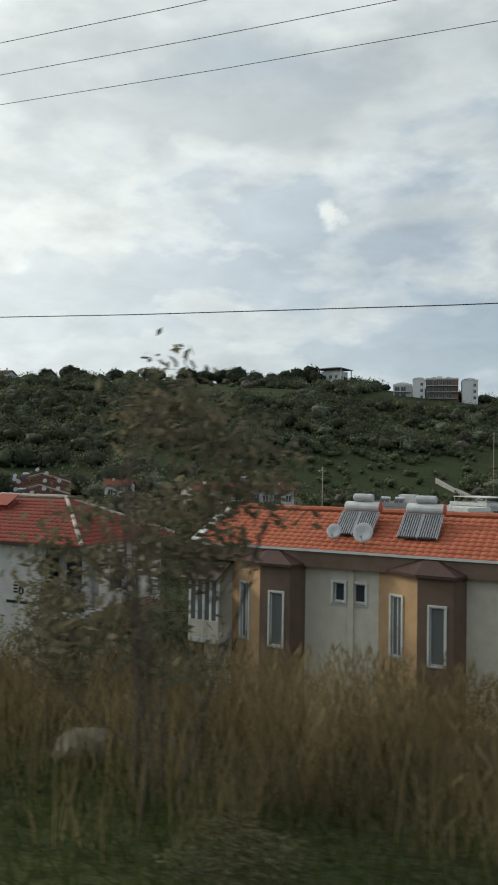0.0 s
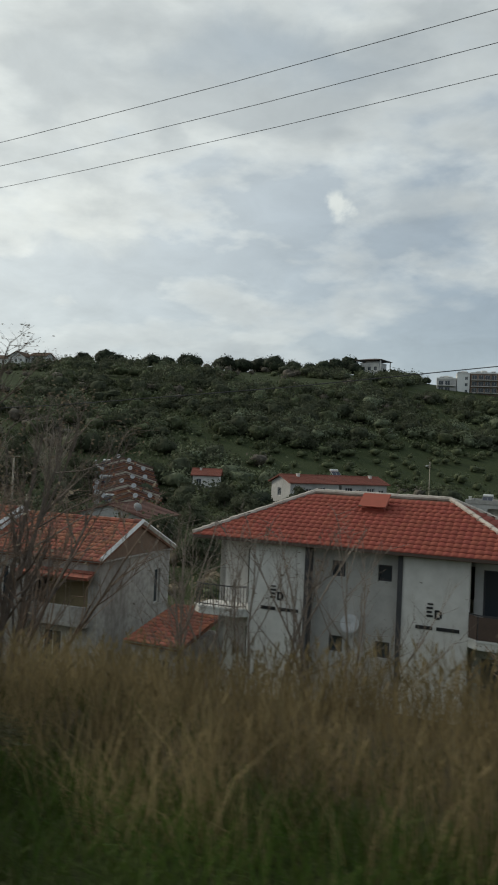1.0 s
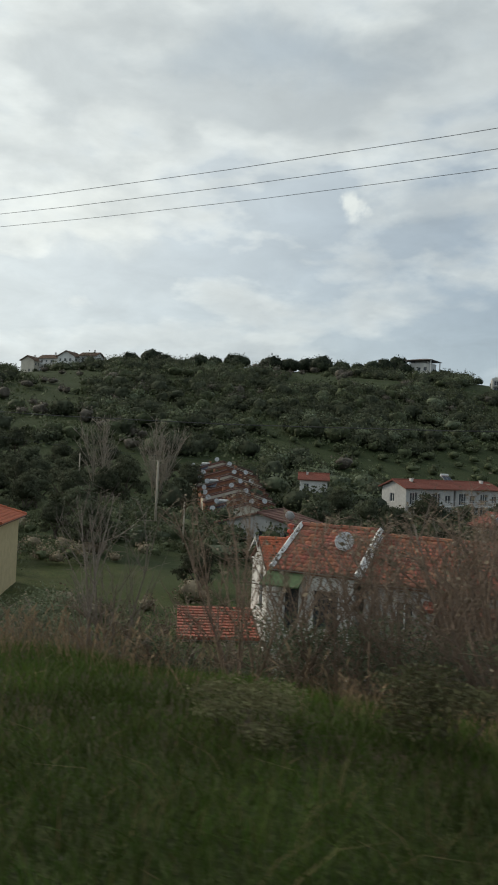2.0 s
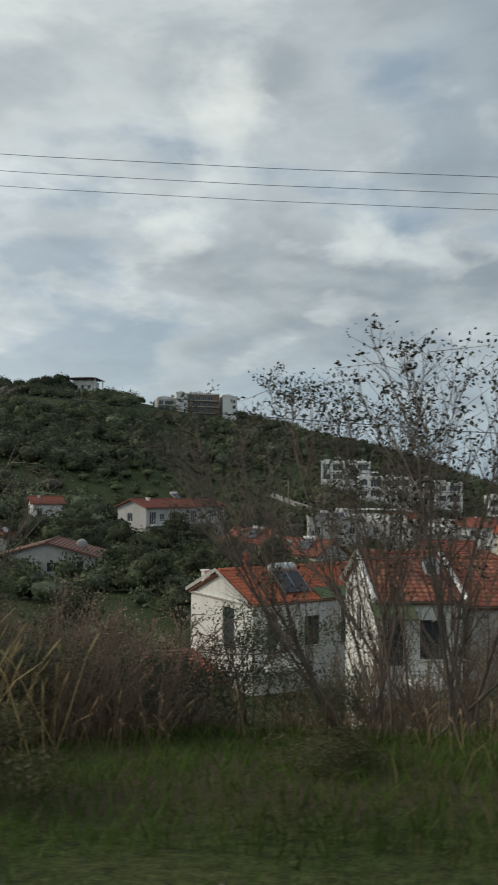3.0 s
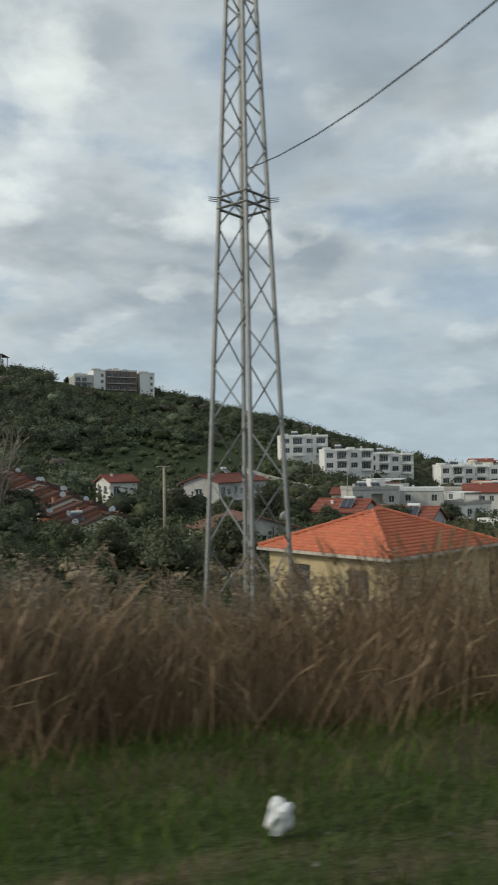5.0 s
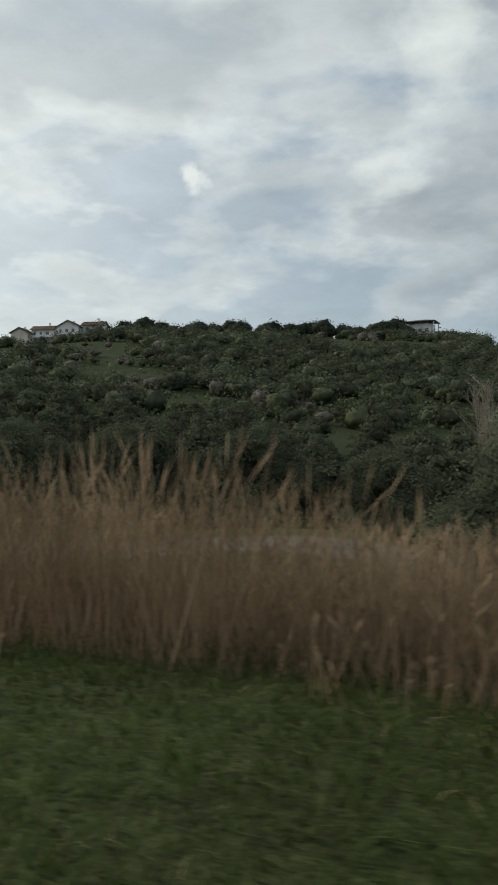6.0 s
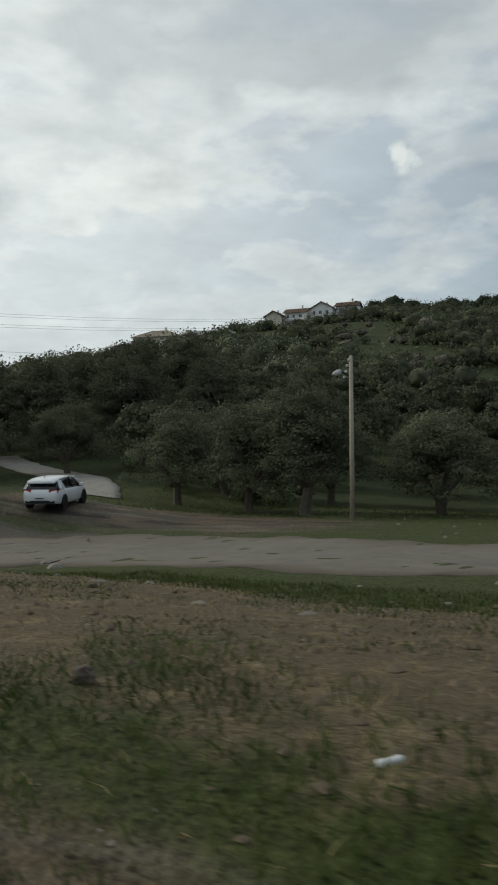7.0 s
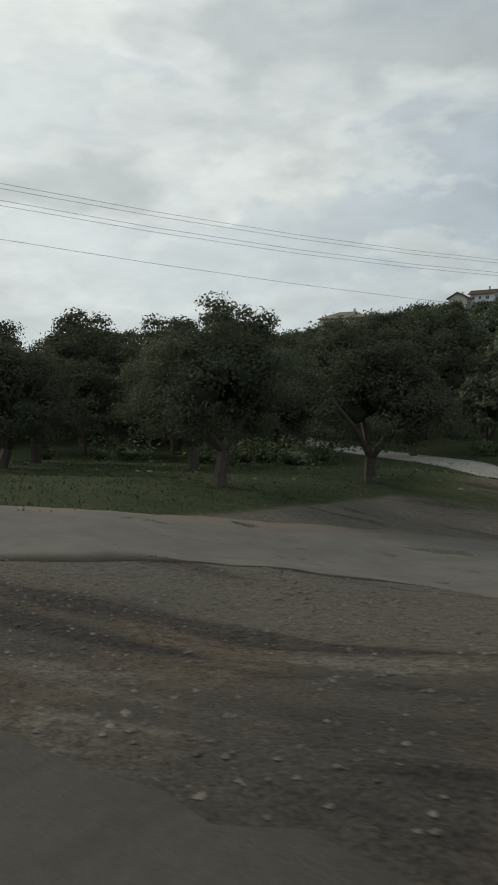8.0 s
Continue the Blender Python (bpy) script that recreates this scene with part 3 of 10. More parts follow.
def ground(x, y):
    """Height of the ground, for numbers or arrays."""
    x, y = np.asarray(x, float), np.asarray(y, float)
    d = y - road_y(x)
    zr = np.interp(x, ROAD_X, ROAD_Z)
    # steep bank down to the village; a gentle fall to the lane further on
    bank = zr + np.interp(d, [-60, -8, -6, 1.5, 3.2, 6.5, 9.5, 13, 60], [-0.4, -0.4, 0, 0, -0.12, -0.38, -0.95, -2.6, -9.0])
    rise = 1 - 0.75 * smoothstep(-x, 148, 153)
    field = zr + np.interp(d, [-60, -8, -6, 1.5, 3.2, 4.0, 5.2, 8.1, 11.3, 12.3, 16, 20, 31, 60], [-0.4, -0.4, 0, 0, 0.6, 0.55, 0.46, 0.02, -0.62, -0.86, -1.1, -1.3, -1.75, -1.8]) * np.where(d < 8.1, rise, 1.0)
    base = np.interp(x, HILL_X, VALLEY)
    crest, foot, top = (np.interp(x, HILL_X, a) for a in (CREST_Y, FOOT_Y, CREST_Z))
    s = smoothstep(y, foot, crest)
    s = 0.55 * s + 0.45 * np.clip((y - foot) / (crest - foot), 0, 1) ** 1.15
    past = np.clip((y - crest) / 260, 0, 1)
    hill = base + (top - base) * s * (1 - past) + (SEA - 4 - base) * past
    hill = hill + wavy(x, y, 0.055) * 0.9 * s + (np.abs(np.sin((y + 5 * np.sin(x * 0.03)) * 0.2)) - 0.5) * 0.9 * s
    a = bank * (1 - smoothstep(d, 9.5, 26)) + hill * smoothstep(d, 9.5, 26)
    b = field * (1 - smoothstep(d, 30, 52)) + hill * smoothstep(d, 30, 52)
    w = smoothstep(x, -117, -101)
    z = a * w + b * (1 - w)
    off = smoothstep(d, 3.0, 6.0) * (1 - smoothstep(d, 24, 30) * (1 - w))
    z = z + off * (0.07 * wavy(x, y, 0.9, 2.0) + 0.035 * wavy(x, y, 2.9, 4.0))
    # the grove west of the track lies higher
    z = z + 1.25 * smoothstep(-x, 152, 164) * smoothstep(d, 5, 14) * (1 - smoothstep(d, 55, 85)) * (1 - w)
    # heaps of earth by the lane's mouth
    z = z + 0.5 * np.exp(-(((x + 148.7) / 1.5) ** 2 + ((y - 18.3) / 0.9) ** 2)) + 0.55 * np.exp(-(((x + 146.6) / 2.8) ** 2 + ((y - 19.6) / 1.3) ** 2)) + 0.28 * np.exp(-(((x + 142.5) / 2.8) ** 2 + ((y - 21.5) / 1.2) ** 2))
    # the parking place lies higher than the lane
    z = z + 0.74 * np.exp(-(((x + 155.5) / 9.0) ** 2 + ((y - 38.8) / 4.5) ** 2))
    far = smoothstep(np.hypot(x + 70, y), 520, 800)
    return np.where(y > 0, z * (1 - far) + (SEA - 6) * far, z)


def gz(x, y):
    return float(ground(x, y))


def ground_material():
    mt = bpy.data.materials.new("soil_and_turf")
    mt.use_nodes = True
    nt = mt.node_tree
    N, L = nt.nodes.new, nt.links.new
    bsdf = nt.nodes["Principled BSDF"]
    bsdf.inputs["Roughness"].default_value = 0.95
    bsdf.inputs["Specular IOR Level"].default_value = 0.15
    co = N("ShaderNodeNewGeometry").outputs["Position"]

    def noise_node(sc, detail=5, rough=0.6):
        n = N("ShaderNodeTexNoise")
        n.inputs["Scale"].default_value, n.inputs["Detail"].default_value, n.inputs["Roughness"].default_value = sc, detail, rough
        L(co, n.inputs["Vector"])
        return n.outputs["Fac"]

    def ramp(src, lo, hi):
        n = N("ShaderNodeMapRange")
        n.interpolation_type = "SMOOTHSTEP"
        n.inputs["From Min"].default_value, n.inputs["From Max"].default_value = lo, hi
        L(src, n.inputs["Value"])
        return n.outputs["Result"]

    def add(a, b, k=1.0):
        n = N("ShaderNodeMath")
        n.operation = "MULTIPLY_ADD"
        L(b, n.inputs[0])
        n.inputs[1].default_value = k
        L(a, n.inputs[2])
        return n.outputs[0]

    def mix(fac, a, b):
        n = N("ShaderNodeMix")
        n.data_type = "RGBA"
        for sock, v in ((n.inputs["Factor"], fac), (n.inputs[6], a), (n.inputs[7], b)):
            if isinstance(v, tuple):
                sock.default_value = (*v, 1)
            else:
                L(v, sock)
        return n.outputs[2]

    def attribute(name):
        n = N("ShaderNodeAttribute")
        n.attribute_name = name
        return n.outputs["Fac"]

    n1, n2, n3, n4 = noise_node(0.35), noise_node(1.7), noise_node(9.0, 6, 0.7), noise_node(0.05, 4)
    turf = mix(ramp(n2, 0.35, 0.65), (0.0467, 0.0629, 0.0187), (0.0723, 0.079, 0.0289))
    turf = mix(ramp(n1, 0.45, 0.7), turf, (0.06, 0.066, 0.028))
    turf = mix(ramp(n4, 0.42, 0.62), turf, (0.0561, 0.0697, 0.0255))
    earth = mix(ramp(n3, 0.35, 0.65), (0.158, 0.124, 0.0756), (0.09, 0.0711, 0.045))
    earth = mix(ramp(n2, 0.45, 0.75), earth, (0.194, 0.151, 0.09))
    earth = mix(ramp(n1, 0.5, 0.7), earth, (0.072, 0.0657, 0.036))
    # packed gravel: pale tan, brown and dark damp patches, dragged out by turning wheels
    mp = N("ShaderNodeMapping")
    mp.inputs["Rotation"].default_value, mp.inputs["Scale"].default_value = (0, 0, radians(-28)), (0.22, 1.3, 1)
    L(co, mp.inputs["Vector"])
    drag = N("ShaderNodeTexNoise")
    drag.inputs["Scale"].default_value, drag.inputs["Detail"].default_value, drag.inputs["Distortion"].default_value = 0.9, 5, 0.6
    L(mp.outputs[0], drag.inputs["Vector"])
    gravel = mix(ramp(n3, 0.36, 0.62), (0.115, 0.1, 0.08), (0.056, 0.05, 0.043))
    gravel = mix(ramp(n1, 0.42, 0.6), gravel, (0.115, 0.088, 0.062))
    gravel = mix(ramp(drag.outputs["Fac"], 0.52, 0.62), gravel, (0.047, 0.041, 0.035))
    gravel = mix(ramp(drag.outputs["Fac"], 0.46, 0.36), gravel, (0.14, 0.123, 0.098))
    packed = mix(ramp(n3, 0.36, 0.64), (0.15, 0.134, 0.11), (0.112, 0.097, 0.077))
    packed = mix(ramp(drag.outputs["Fac"], 0.54, 0.66), packed, (0.085, 0.071, 0.055))
    dry = mix(ramp(n3, 0.35, 0.65), (0.1, 0.08, 0.048), (0.062, 0.052, 0.032))
    col = mix(ramp(add(attribute("dry"), n2, 0.6), 0.6, 0.95), turf, dry)
    col = mix(ramp(add(attribute("earth"), n2, 1.1), 0.75, 1.05), col, earth)
    col = mix(ramp(add(attribute("gravel"), n1, 0.6), 0.65, 0.95), col, gravel)
    col = mix(ramp(add(attribute("packed"), n1, 0.5), 0.45, 0.9), col, packed)
    col = mix(ramp(add(attribute("pasture"), n1, 0.3), 0.45, 0.85), col, mix(ramp(n2, 0.35, 0.65), (0.03, 0.045, 0.015), (0.046, 0.056, 0.024)))
    # fine grit, tufts and crumbs
    n5 = noise_node(38.0, 4, 0.7)
    speck = N("ShaderNodeMapRange")
    speck.inputs["From Min"].default_value, speck.inputs["From Max"].default_value = 0.78, 1.24
    speck.inputs["To Min"].default_value, speck.inputs["To Max"].default_value = 0.36, 1.64
    L(add(n5, n3, 1.0), speck.inputs["Value"])
    grit = N("ShaderNodeMix")
    grit.data_type, grit.blend_type = "RGBA", "MULTIPLY"
    grit.inputs["Factor"].default_value = 1.0
    L(col, grit.inputs[6])
    L(speck.outputs["Result"], grit.inputs[7])
    L(grit.outputs[2], bsdf.inputs["Base Color"])
    b = N("ShaderNodeBump")
    b.inputs["Strength"].default_value, b.inputs["Distance"].default_value = 0.9, 0.06
    L(add(add(n3, n2, 0.5), n5, 0.5), b.inputs["Height"])
    L(b.outputs[0], bsdf.inputs["Normal"])
    return mt


def zones(x, y):
    """Shares of bare earth, gravel and dry litter on the ground."""
    d = y - road_y(x)
    n = wavy(x, y, 0.35, 5.0)
    patch = wavy(x, y, 0.6, 3.0) * 0.5 + wavy(x, y, 1.5, 1.0) * 0.35
    earth = (1 - smoothstep(x, -133, -126)) * smoothstep(d, 2.2, 4.4) * (1 - smoothstep(d, 11.5, 14.0)) * np.clip(0.2 + 0.4 * smoothstep(x, -141, -137.5) + 0.6 * patch + 0.75 * np.exp(-((d - 6.6) / 1.6) ** 2), 0, 0.95)
    track = np.exp(-((d - 4.2 - 0.4 * n) / 0.45) ** 2) * smoothstep(x, -101, -95) * (1 - smoothstep(x, -74, -68)) * 0.45
    shoulder = 0.08 * (1 - smoothstep(d, 4.4, 5.0)) * smoothstep(x, -60, -56) * (1 - smoothstep(x, -48, -44))
    heap = 0.9 * np.exp(-(((x + 145) / 5.0) ** 2 + ((y - 20.5) / 2.2) ** 2))
    gravel = (1 - smoothstep(x, -150, -144.5)) * (1 - smoothstep(d, 16, 19)) + 0.5 * (1 - smoothstep(d, 2.6, 3.6 + 0.6 * n)) * (1 - smoothstep(x, -128, -118))
    gravel = np.maximum(gravel, 0.8 * np.exp(-(((x + 150) / 13.0) ** 2 + ((y - 38) / 5.0) ** 2)))
    dry = 0.8 * smoothstep(d, 4.5, 7) * (1 - smoothstep(d, 12, 18)) * smoothstep(x, -130, -118) + 0.35 * (0.5 + 0.5 * n)
    packed = (1 - smoothstep(x, -151, -146)) * smoothstep(d, 4.0, 8.5) * (1 - smoothstep(d, 22, 26))
    lawn = smoothstep(-x + 0.3 * n, 158.4, 160.2) * smoothstep(y, 15.5, 18.0)
    gravel, packed = gravel * (1 - lawn), packed * (1 - lawn)
    pasture = np.maximum(smoothstep(y, 46, 66), 0.8 * lawn)
    return np.clip(earth + track + shoulder + heap, 0, 1), np.clip(gravel, 0, 1), np.clip(dry, 0, 1), np.clip(packed, 0, 1), pasture


def build_ground():
    def steps(parts):
        out = []
        for lo, hi, n in parts:
            out += list(np.linspace(lo, hi, n, endpoint=False))
        return np.array(out + [parts[-1][1]])

    xs = steps([(-1000, -420, 20), (-420, -190, 46), (-190, -165, 25), (-165, 12, 300), (12, 60, 24), (60, 420, 70), (420, 1100, 24)])
    ys = steps([(-1000, -200, 12), (-200, -16, 20), (-16, 2, 22), (2, 34, 90), (34, 70, 48), (70, 430, 110), (430, 1100, 26)])
    gx, gy = np.meshgrid(xs, ys, indexing="ij")
    verts = np.stack([gx, gy, ground(gx, gy)], -1).reshape(-1, 3)
    ny = len(ys)
    i, j = np.meshgrid(np.arange(len(xs) - 1), np.arange(ny - 1), indexing="ij")
    a = (i * ny + j).ravel()
    faces = np.stack([a, a + ny, a + ny + 1, a + 1], -1)
    me = mesh_np("ground", verts, faces, smooth=True)
    for name, values in zip(("earth", "gravel", "dry", "packed", "pasture"), zones(verts[:, 0], verts[:, 1])):
        at = me.attributes.new(name, "FLOAT", "POINT")
        at.data.foreach_set("value", values.astype(np.float32))
    me.materials.append(ground_material())
    return tagged(new("ground", me), "rough turf, earth and gravel sloping from the road to the village and up a hill", "ground", kind="structure")


build_ground()


def strip(name, centre, half, material, label, lift=0.03, n=120, cols=8, kerb=0.06, ragged=0.12):
    """A paved band draped over the ground along a centre line [(x, y)...]."""
    pts = np.array(centre, float)
    s = np.concatenate([[0], np.cumsum(np.hypot(*np.diff(pts, axis=0).T))])
    u = np.linspace(0, s[-1], n)
    px, py = np.interp(u, s, pts[:, 0]), np.interp(u, s, pts[:, 1])
    for _ in range(6):
        px[1:-1], py[1:-1] = (px[:-2] + 2 * px[1:-1] + px[2:]) / 4, (py[:-2] + 2 * py[1:-1] + py[2:]) / 4
    tx, ty = np.gradient(px), np.gradient(py)
    ln = np.hypot(tx, ty)
    nx, ny = -ty / ln, tx / ln
    w = np.interp(u, s, half if len(np.shape(half)) else [half] * len(pts))
    rows = []
    for k, c in enumerate(np.linspace(-1, 1, cols + 1)):
        edge = w * c + (ragged * (wavy(px, py, 1.3, 3.0 + k) + 0.5 * wavy(px, py, 5.1, 1.0 + k)) if abs(c) == 1 else 0)
        x, y = px + nx * edge, py + ny * edge
        rows.append(np.stack([x, y, ground(x, y) + lift], -1))
    skirt0, skirt1 = rows[0] - [0, 0, lift + kerb], rows[-1] - [0, 0, lift + kerb]
    grid = np.stack([skirt0] + rows + [skirt1], 1)
    m = grid.shape[1]
    i, j = np.meshgrid(np.arange(n - 1), np.arange(m - 1), indexing="ij")
    a = (i * m + j).ravel()
    me = mesh_np(name, grid.reshape(-1, 3), np.stack([a, a + m, a + m + 1, a + 1], -1), smooth=True)
    at = me.attributes.new("edge", "FLOAT", "POINT")
    at.data.foreach_set("value", np.tile(np.concatenate([[1], np.abs(np.linspace(-1, 1, cols + 1)), [1]]), n).astype(np.float32))
    me.materials.append(material)
    return tagged(new(name, me), label, name.replace("_", " "), kind="structure")


def worn_edges(mt, colour, second):
    """Soil spreads over a paved band from its edges, in ragged tongues."""
    nt = mt.node_tree
    N, L = nt.nodes.new, nt.links.new
    base = nt.nodes["Principled BSDF"].inputs["Base Color"]
    src = base.links[0].from_socket
    pos = N("ShaderNodeNewGeometry").outputs["Position"]
    big, fine = N("ShaderNodeTexNoise"), N("ShaderNodeTexNoise")
    big.inputs["Scale"].default_value, fine.inputs["Scale"].default_value = 0.7, 9.0
    big.inputs["Detail"].default_value, fine.inputs["Detail"].default_value = 6.0, 6.0
    L(pos, big.inputs["Vector"])
    L(pos, fine.inputs["Vector"])
    soil = N("ShaderNodeMix")
    soil.data_type = "RGBA"
    soil.inputs[6].default_value, soil.inputs[7].default_value = (*colour, 1), (*second, 1)
    L(fine.outputs["Fac"], soil.inputs["Factor"])
    edge = N("ShaderNodeAttribute")
    edge.attribute_name = "edge"
    total = N("ShaderNodeMath")
    total.operation = "MULTIPLY_ADD"
    total.inputs[1].default_value = 1.1
    L(big.outputs["Fac"], total.inputs[0])
    L(edge.outputs["Fac"], total.inputs[2])
    share = N("ShaderNodeMapRange")
    share.interpolation_type = "SMOOTHSTEP"
    share.inputs["From Min"].default_value, share.inputs["From Max"].default_value = 1.1, 1.5
    L(total.outputs[0], share.inputs["Value"])
    mixed = N("ShaderNodeMix")
    mixed.data_type = "RGBA"
    L(share.outputs["Result"], mixed.inputs["Factor"])
    L(src, mixed.inputs[6])
    L(soil.outputs[2], mixed.inputs[7])
    L(mixed.outputs[2], base)


worn_edges(M["lane"], (0.15, 0.13, 0.104), (0.095, 0.08, 0.063))
worn_edges(M["asphalt"], (0.105, 0.092, 0.075), (0.055, 0.048, 0.04))
strip("road", [(200, -5.1), (60, -5.1), (-3.6, -5.1), (-33.5, -4.65), (-52.9, -4.05), (-74.9, -2.07), (-97.8, 1.27), (-118.8, 4.74), (-140.3, 7.28), (-144, 7.5), (-147, 7.4), (-152, 7.3), (-160, 7.2), (-175, 6.8), (-260, 5), (-400, 3)], [3.5] * 9 + [3.6, 4.5, 4.9, 4.9, 4.5, 3.5, 3.5], M["asphalt"], "grey asphalt country road with a worn surface", 0.02, 1500, ragged=0.22)

# ---------------------------------------------------------------- sea, island and horizon
def water_material():
    mt = bpy.data.materials.new("sea_water")
    mt.use_nodes = True
    nt = mt.node_tree
    b = nt.nodes["Principled BSDF"]
    b.inputs["Base Color"].default_value = (0.06, 0.1, 0.145, 1)
    b.inputs["Roughness"].default_value = 0.55
    b.inputs["Specular IOR Level"].default_value = 0.22
    n = nt.nodes.new("ShaderNodeTexNoise")
    n.inputs["Scale"].default_value, n.inputs["Detail"].default_value = 0.12, 6
    geo = nt.nodes.new("ShaderNodeNewGeometry")
    nt.links.new(geo.outputs["Position"], n.inputs["Vector"])
    bump = nt.nodes.new("ShaderNodeBump")
    bump.inputs["Strength"].default_value, bump.inputs["Distance"].default_value = 0.6, 1.0
    nt.links.new(n.outputs["Fac"], bump.inputs["Height"])
    nt.links.new(bump.outputs[0], b.inputs["Normal"])
    return mt


M["water"] = water_material()
sea = Mesh()
sea.add([(-4800, -4800, SEA), (4800, -4800, SEA), (4800, 4800, SEA), (-4800, 4800, SEA)], [(0, 1, 2, 3)])
tagged(part("water", sea, M["water"]), "calm grey-blue sea reaching to the horizon", "sea", kind="structure")

# ---------------------------------------------------------------- houses: tools
def wall_mesh(mesh, length, height, openings, t=0.25, m=None, z0=0.0):
    """One closed wall along x from 0 to length, its outer face at y = 0, with holes (x0, z0, x1, z1) right through it."""
    xs = sorted({0.0, length, *[o[0] for o in openings], *[o[2] for o in openings]})
    zs = sorted({z0, height, *[o[1] for o in openings], *[o[3] for o in openings]})
    nx, nz = len(xs), len(zs)

    def solid(i, k):
        if not (0 <= i < nx - 1 and 0 <= k < nz - 1):
            return False
        cx, cz = (xs[i] + xs[i + 1]) / 2, (zs[k] + zs[k + 1]) / 2
        return not any(o[0] < cx < o[2] and o[1] < cz < o[3] for o in openings)

    verts = [(x, y, z) for y in (0, t) for z in zs for x in xs]
    back = nx * nz
    faces = []
    for k in range(nz - 1):
        for i in range(nx - 1):
            if not solid(i, k):
                continue
            a, b, c, e = k * nx + i, k * nx + i + 1, (k + 1) * nx + i + 1, (k + 1) * nx + i
            faces += [(a, b, c, e), (back + e, back + c, back + b, back + a)]
            for near, far, (di, dk) in ((a, b, (0, -1)), (b, c, (1, 0)), (c, e, (0, 1)), (e, a, (-1, 0))):
                if not solid(i + di, k + dk):
                    faces.append((near, back + near, back + far, far))
    used = sorted({v for f in faces for v in f})
    index = {v: n for n, v in enumerate(used)}
    return mesh.add([verts[v] for v in used], [tuple(index[v] for v in f) for f in faces], m)


def window(house, m, x0, z0, x1, z1, frame="trim_white", pane="pane", depth=0.12, bar=0.06, mullions=1, surround=0.0, name="window", sill=True):
    """A window or glazed door in a hole: frame, bars and pane (and sill)."""
    f = Mesh(m)
    y0, y1 = depth, depth + 0.06
    lights = mullions + 1
    step = (x1 - x0 - bar) / lights
    holes = [(bar + step * i, bar, step * (i + 1), z1 - z0 - bar) for i in range(lights)]
    wall_mesh(f, x1 - x0, z1 - z0, holes, y1 - y0, Matrix.Translation((x0, y0, z0)))
    if surround:
        s = surround
        rim = wall_mesh(Mesh(m), x1 - x0 + 2 * s, z1 - z0 + 2 * s, [(s, s, x1 - x0 + s, z1 - z0 + s)], 0.15, Matrix.Translation((x0 - s, -0.05, z0 - s)))
    w = part(name, f, M[frame], house)
    if surround:
        part("surround", rim, M[frame], w)
    part("pane", Mesh(m).box(x0 + bar * 0.6, y0 + 0.025, z0 + bar * 0.6, x1 - bar * 0.6, y0 + 0.035, z1 - bar * 0.6), M[pane], w)
    if sill and name == "window":
        part("sill", Mesh(m).box(x0 - 0.06, -0.07, z0 - 0.06, x1 + 0.06, depth, z0 - 0.003, bevel=0.012), M["soffit"], w)
    return w


TILE_W, TILE_L = 0.27, 0.31


def tile_arrays():
    """One clay tile: an arched strip with a lip at its lower end."""
    px = np.array([0.0, 0.16, 0.42, 0.68, 0.86, 1.0]) * TILE_W
    pz = np.array([0.01, 0.03, 0.04, 0.03, 0.012, 0.005])
    low = np.stack([px, np.full(6, -0.05), pz + 0.045], -1)
    high = np.stack([px, np.full(6, TILE_L), pz], -1)
    lip = low - [0, 0.0, 0.055]
    verts = np.concatenate([low, high, lip])
    f = []
    for i in range(5):
        f += [(i, i + 1, 7 + i, 6 + i), (12 + i, 13 + i, i + 1, i)]
    return verts, np.array(f)


TILE_V, TILE_F = tile_arrays()
TILE_MESH = {}


def slope_places(length, run, left, right):
    """Lower-left corners of the tiles on a slope, in its plane: left and right are the insets of its sides at the top."""
    out = []
    for r in range(int(run / TILE_L)):
        v = r * TILE_L
        a, b = left * v / run, length - right * v / run
        n = int((b - a) / TILE_W)
        for c in range(n):
            out.append((a + (b - a - n * TILE_W) / 2 + c * TILE_W, v))
    return out


def slope_matrix(p, q, up):
    """Frame of a roof slope: x from p to q along the eave, y up towards the point up, z outwards."""
    p, q, up = Vector(p), Vector(q), Vector(up)
    x = (q - p).normalized()
    y = up - p
    y = (y - x * y.dot(x)).normalized()
    z = x.cross(y)
    m = Matrix((x, y, z)).transposed().to_4x4()
    m.translation = p
    return m


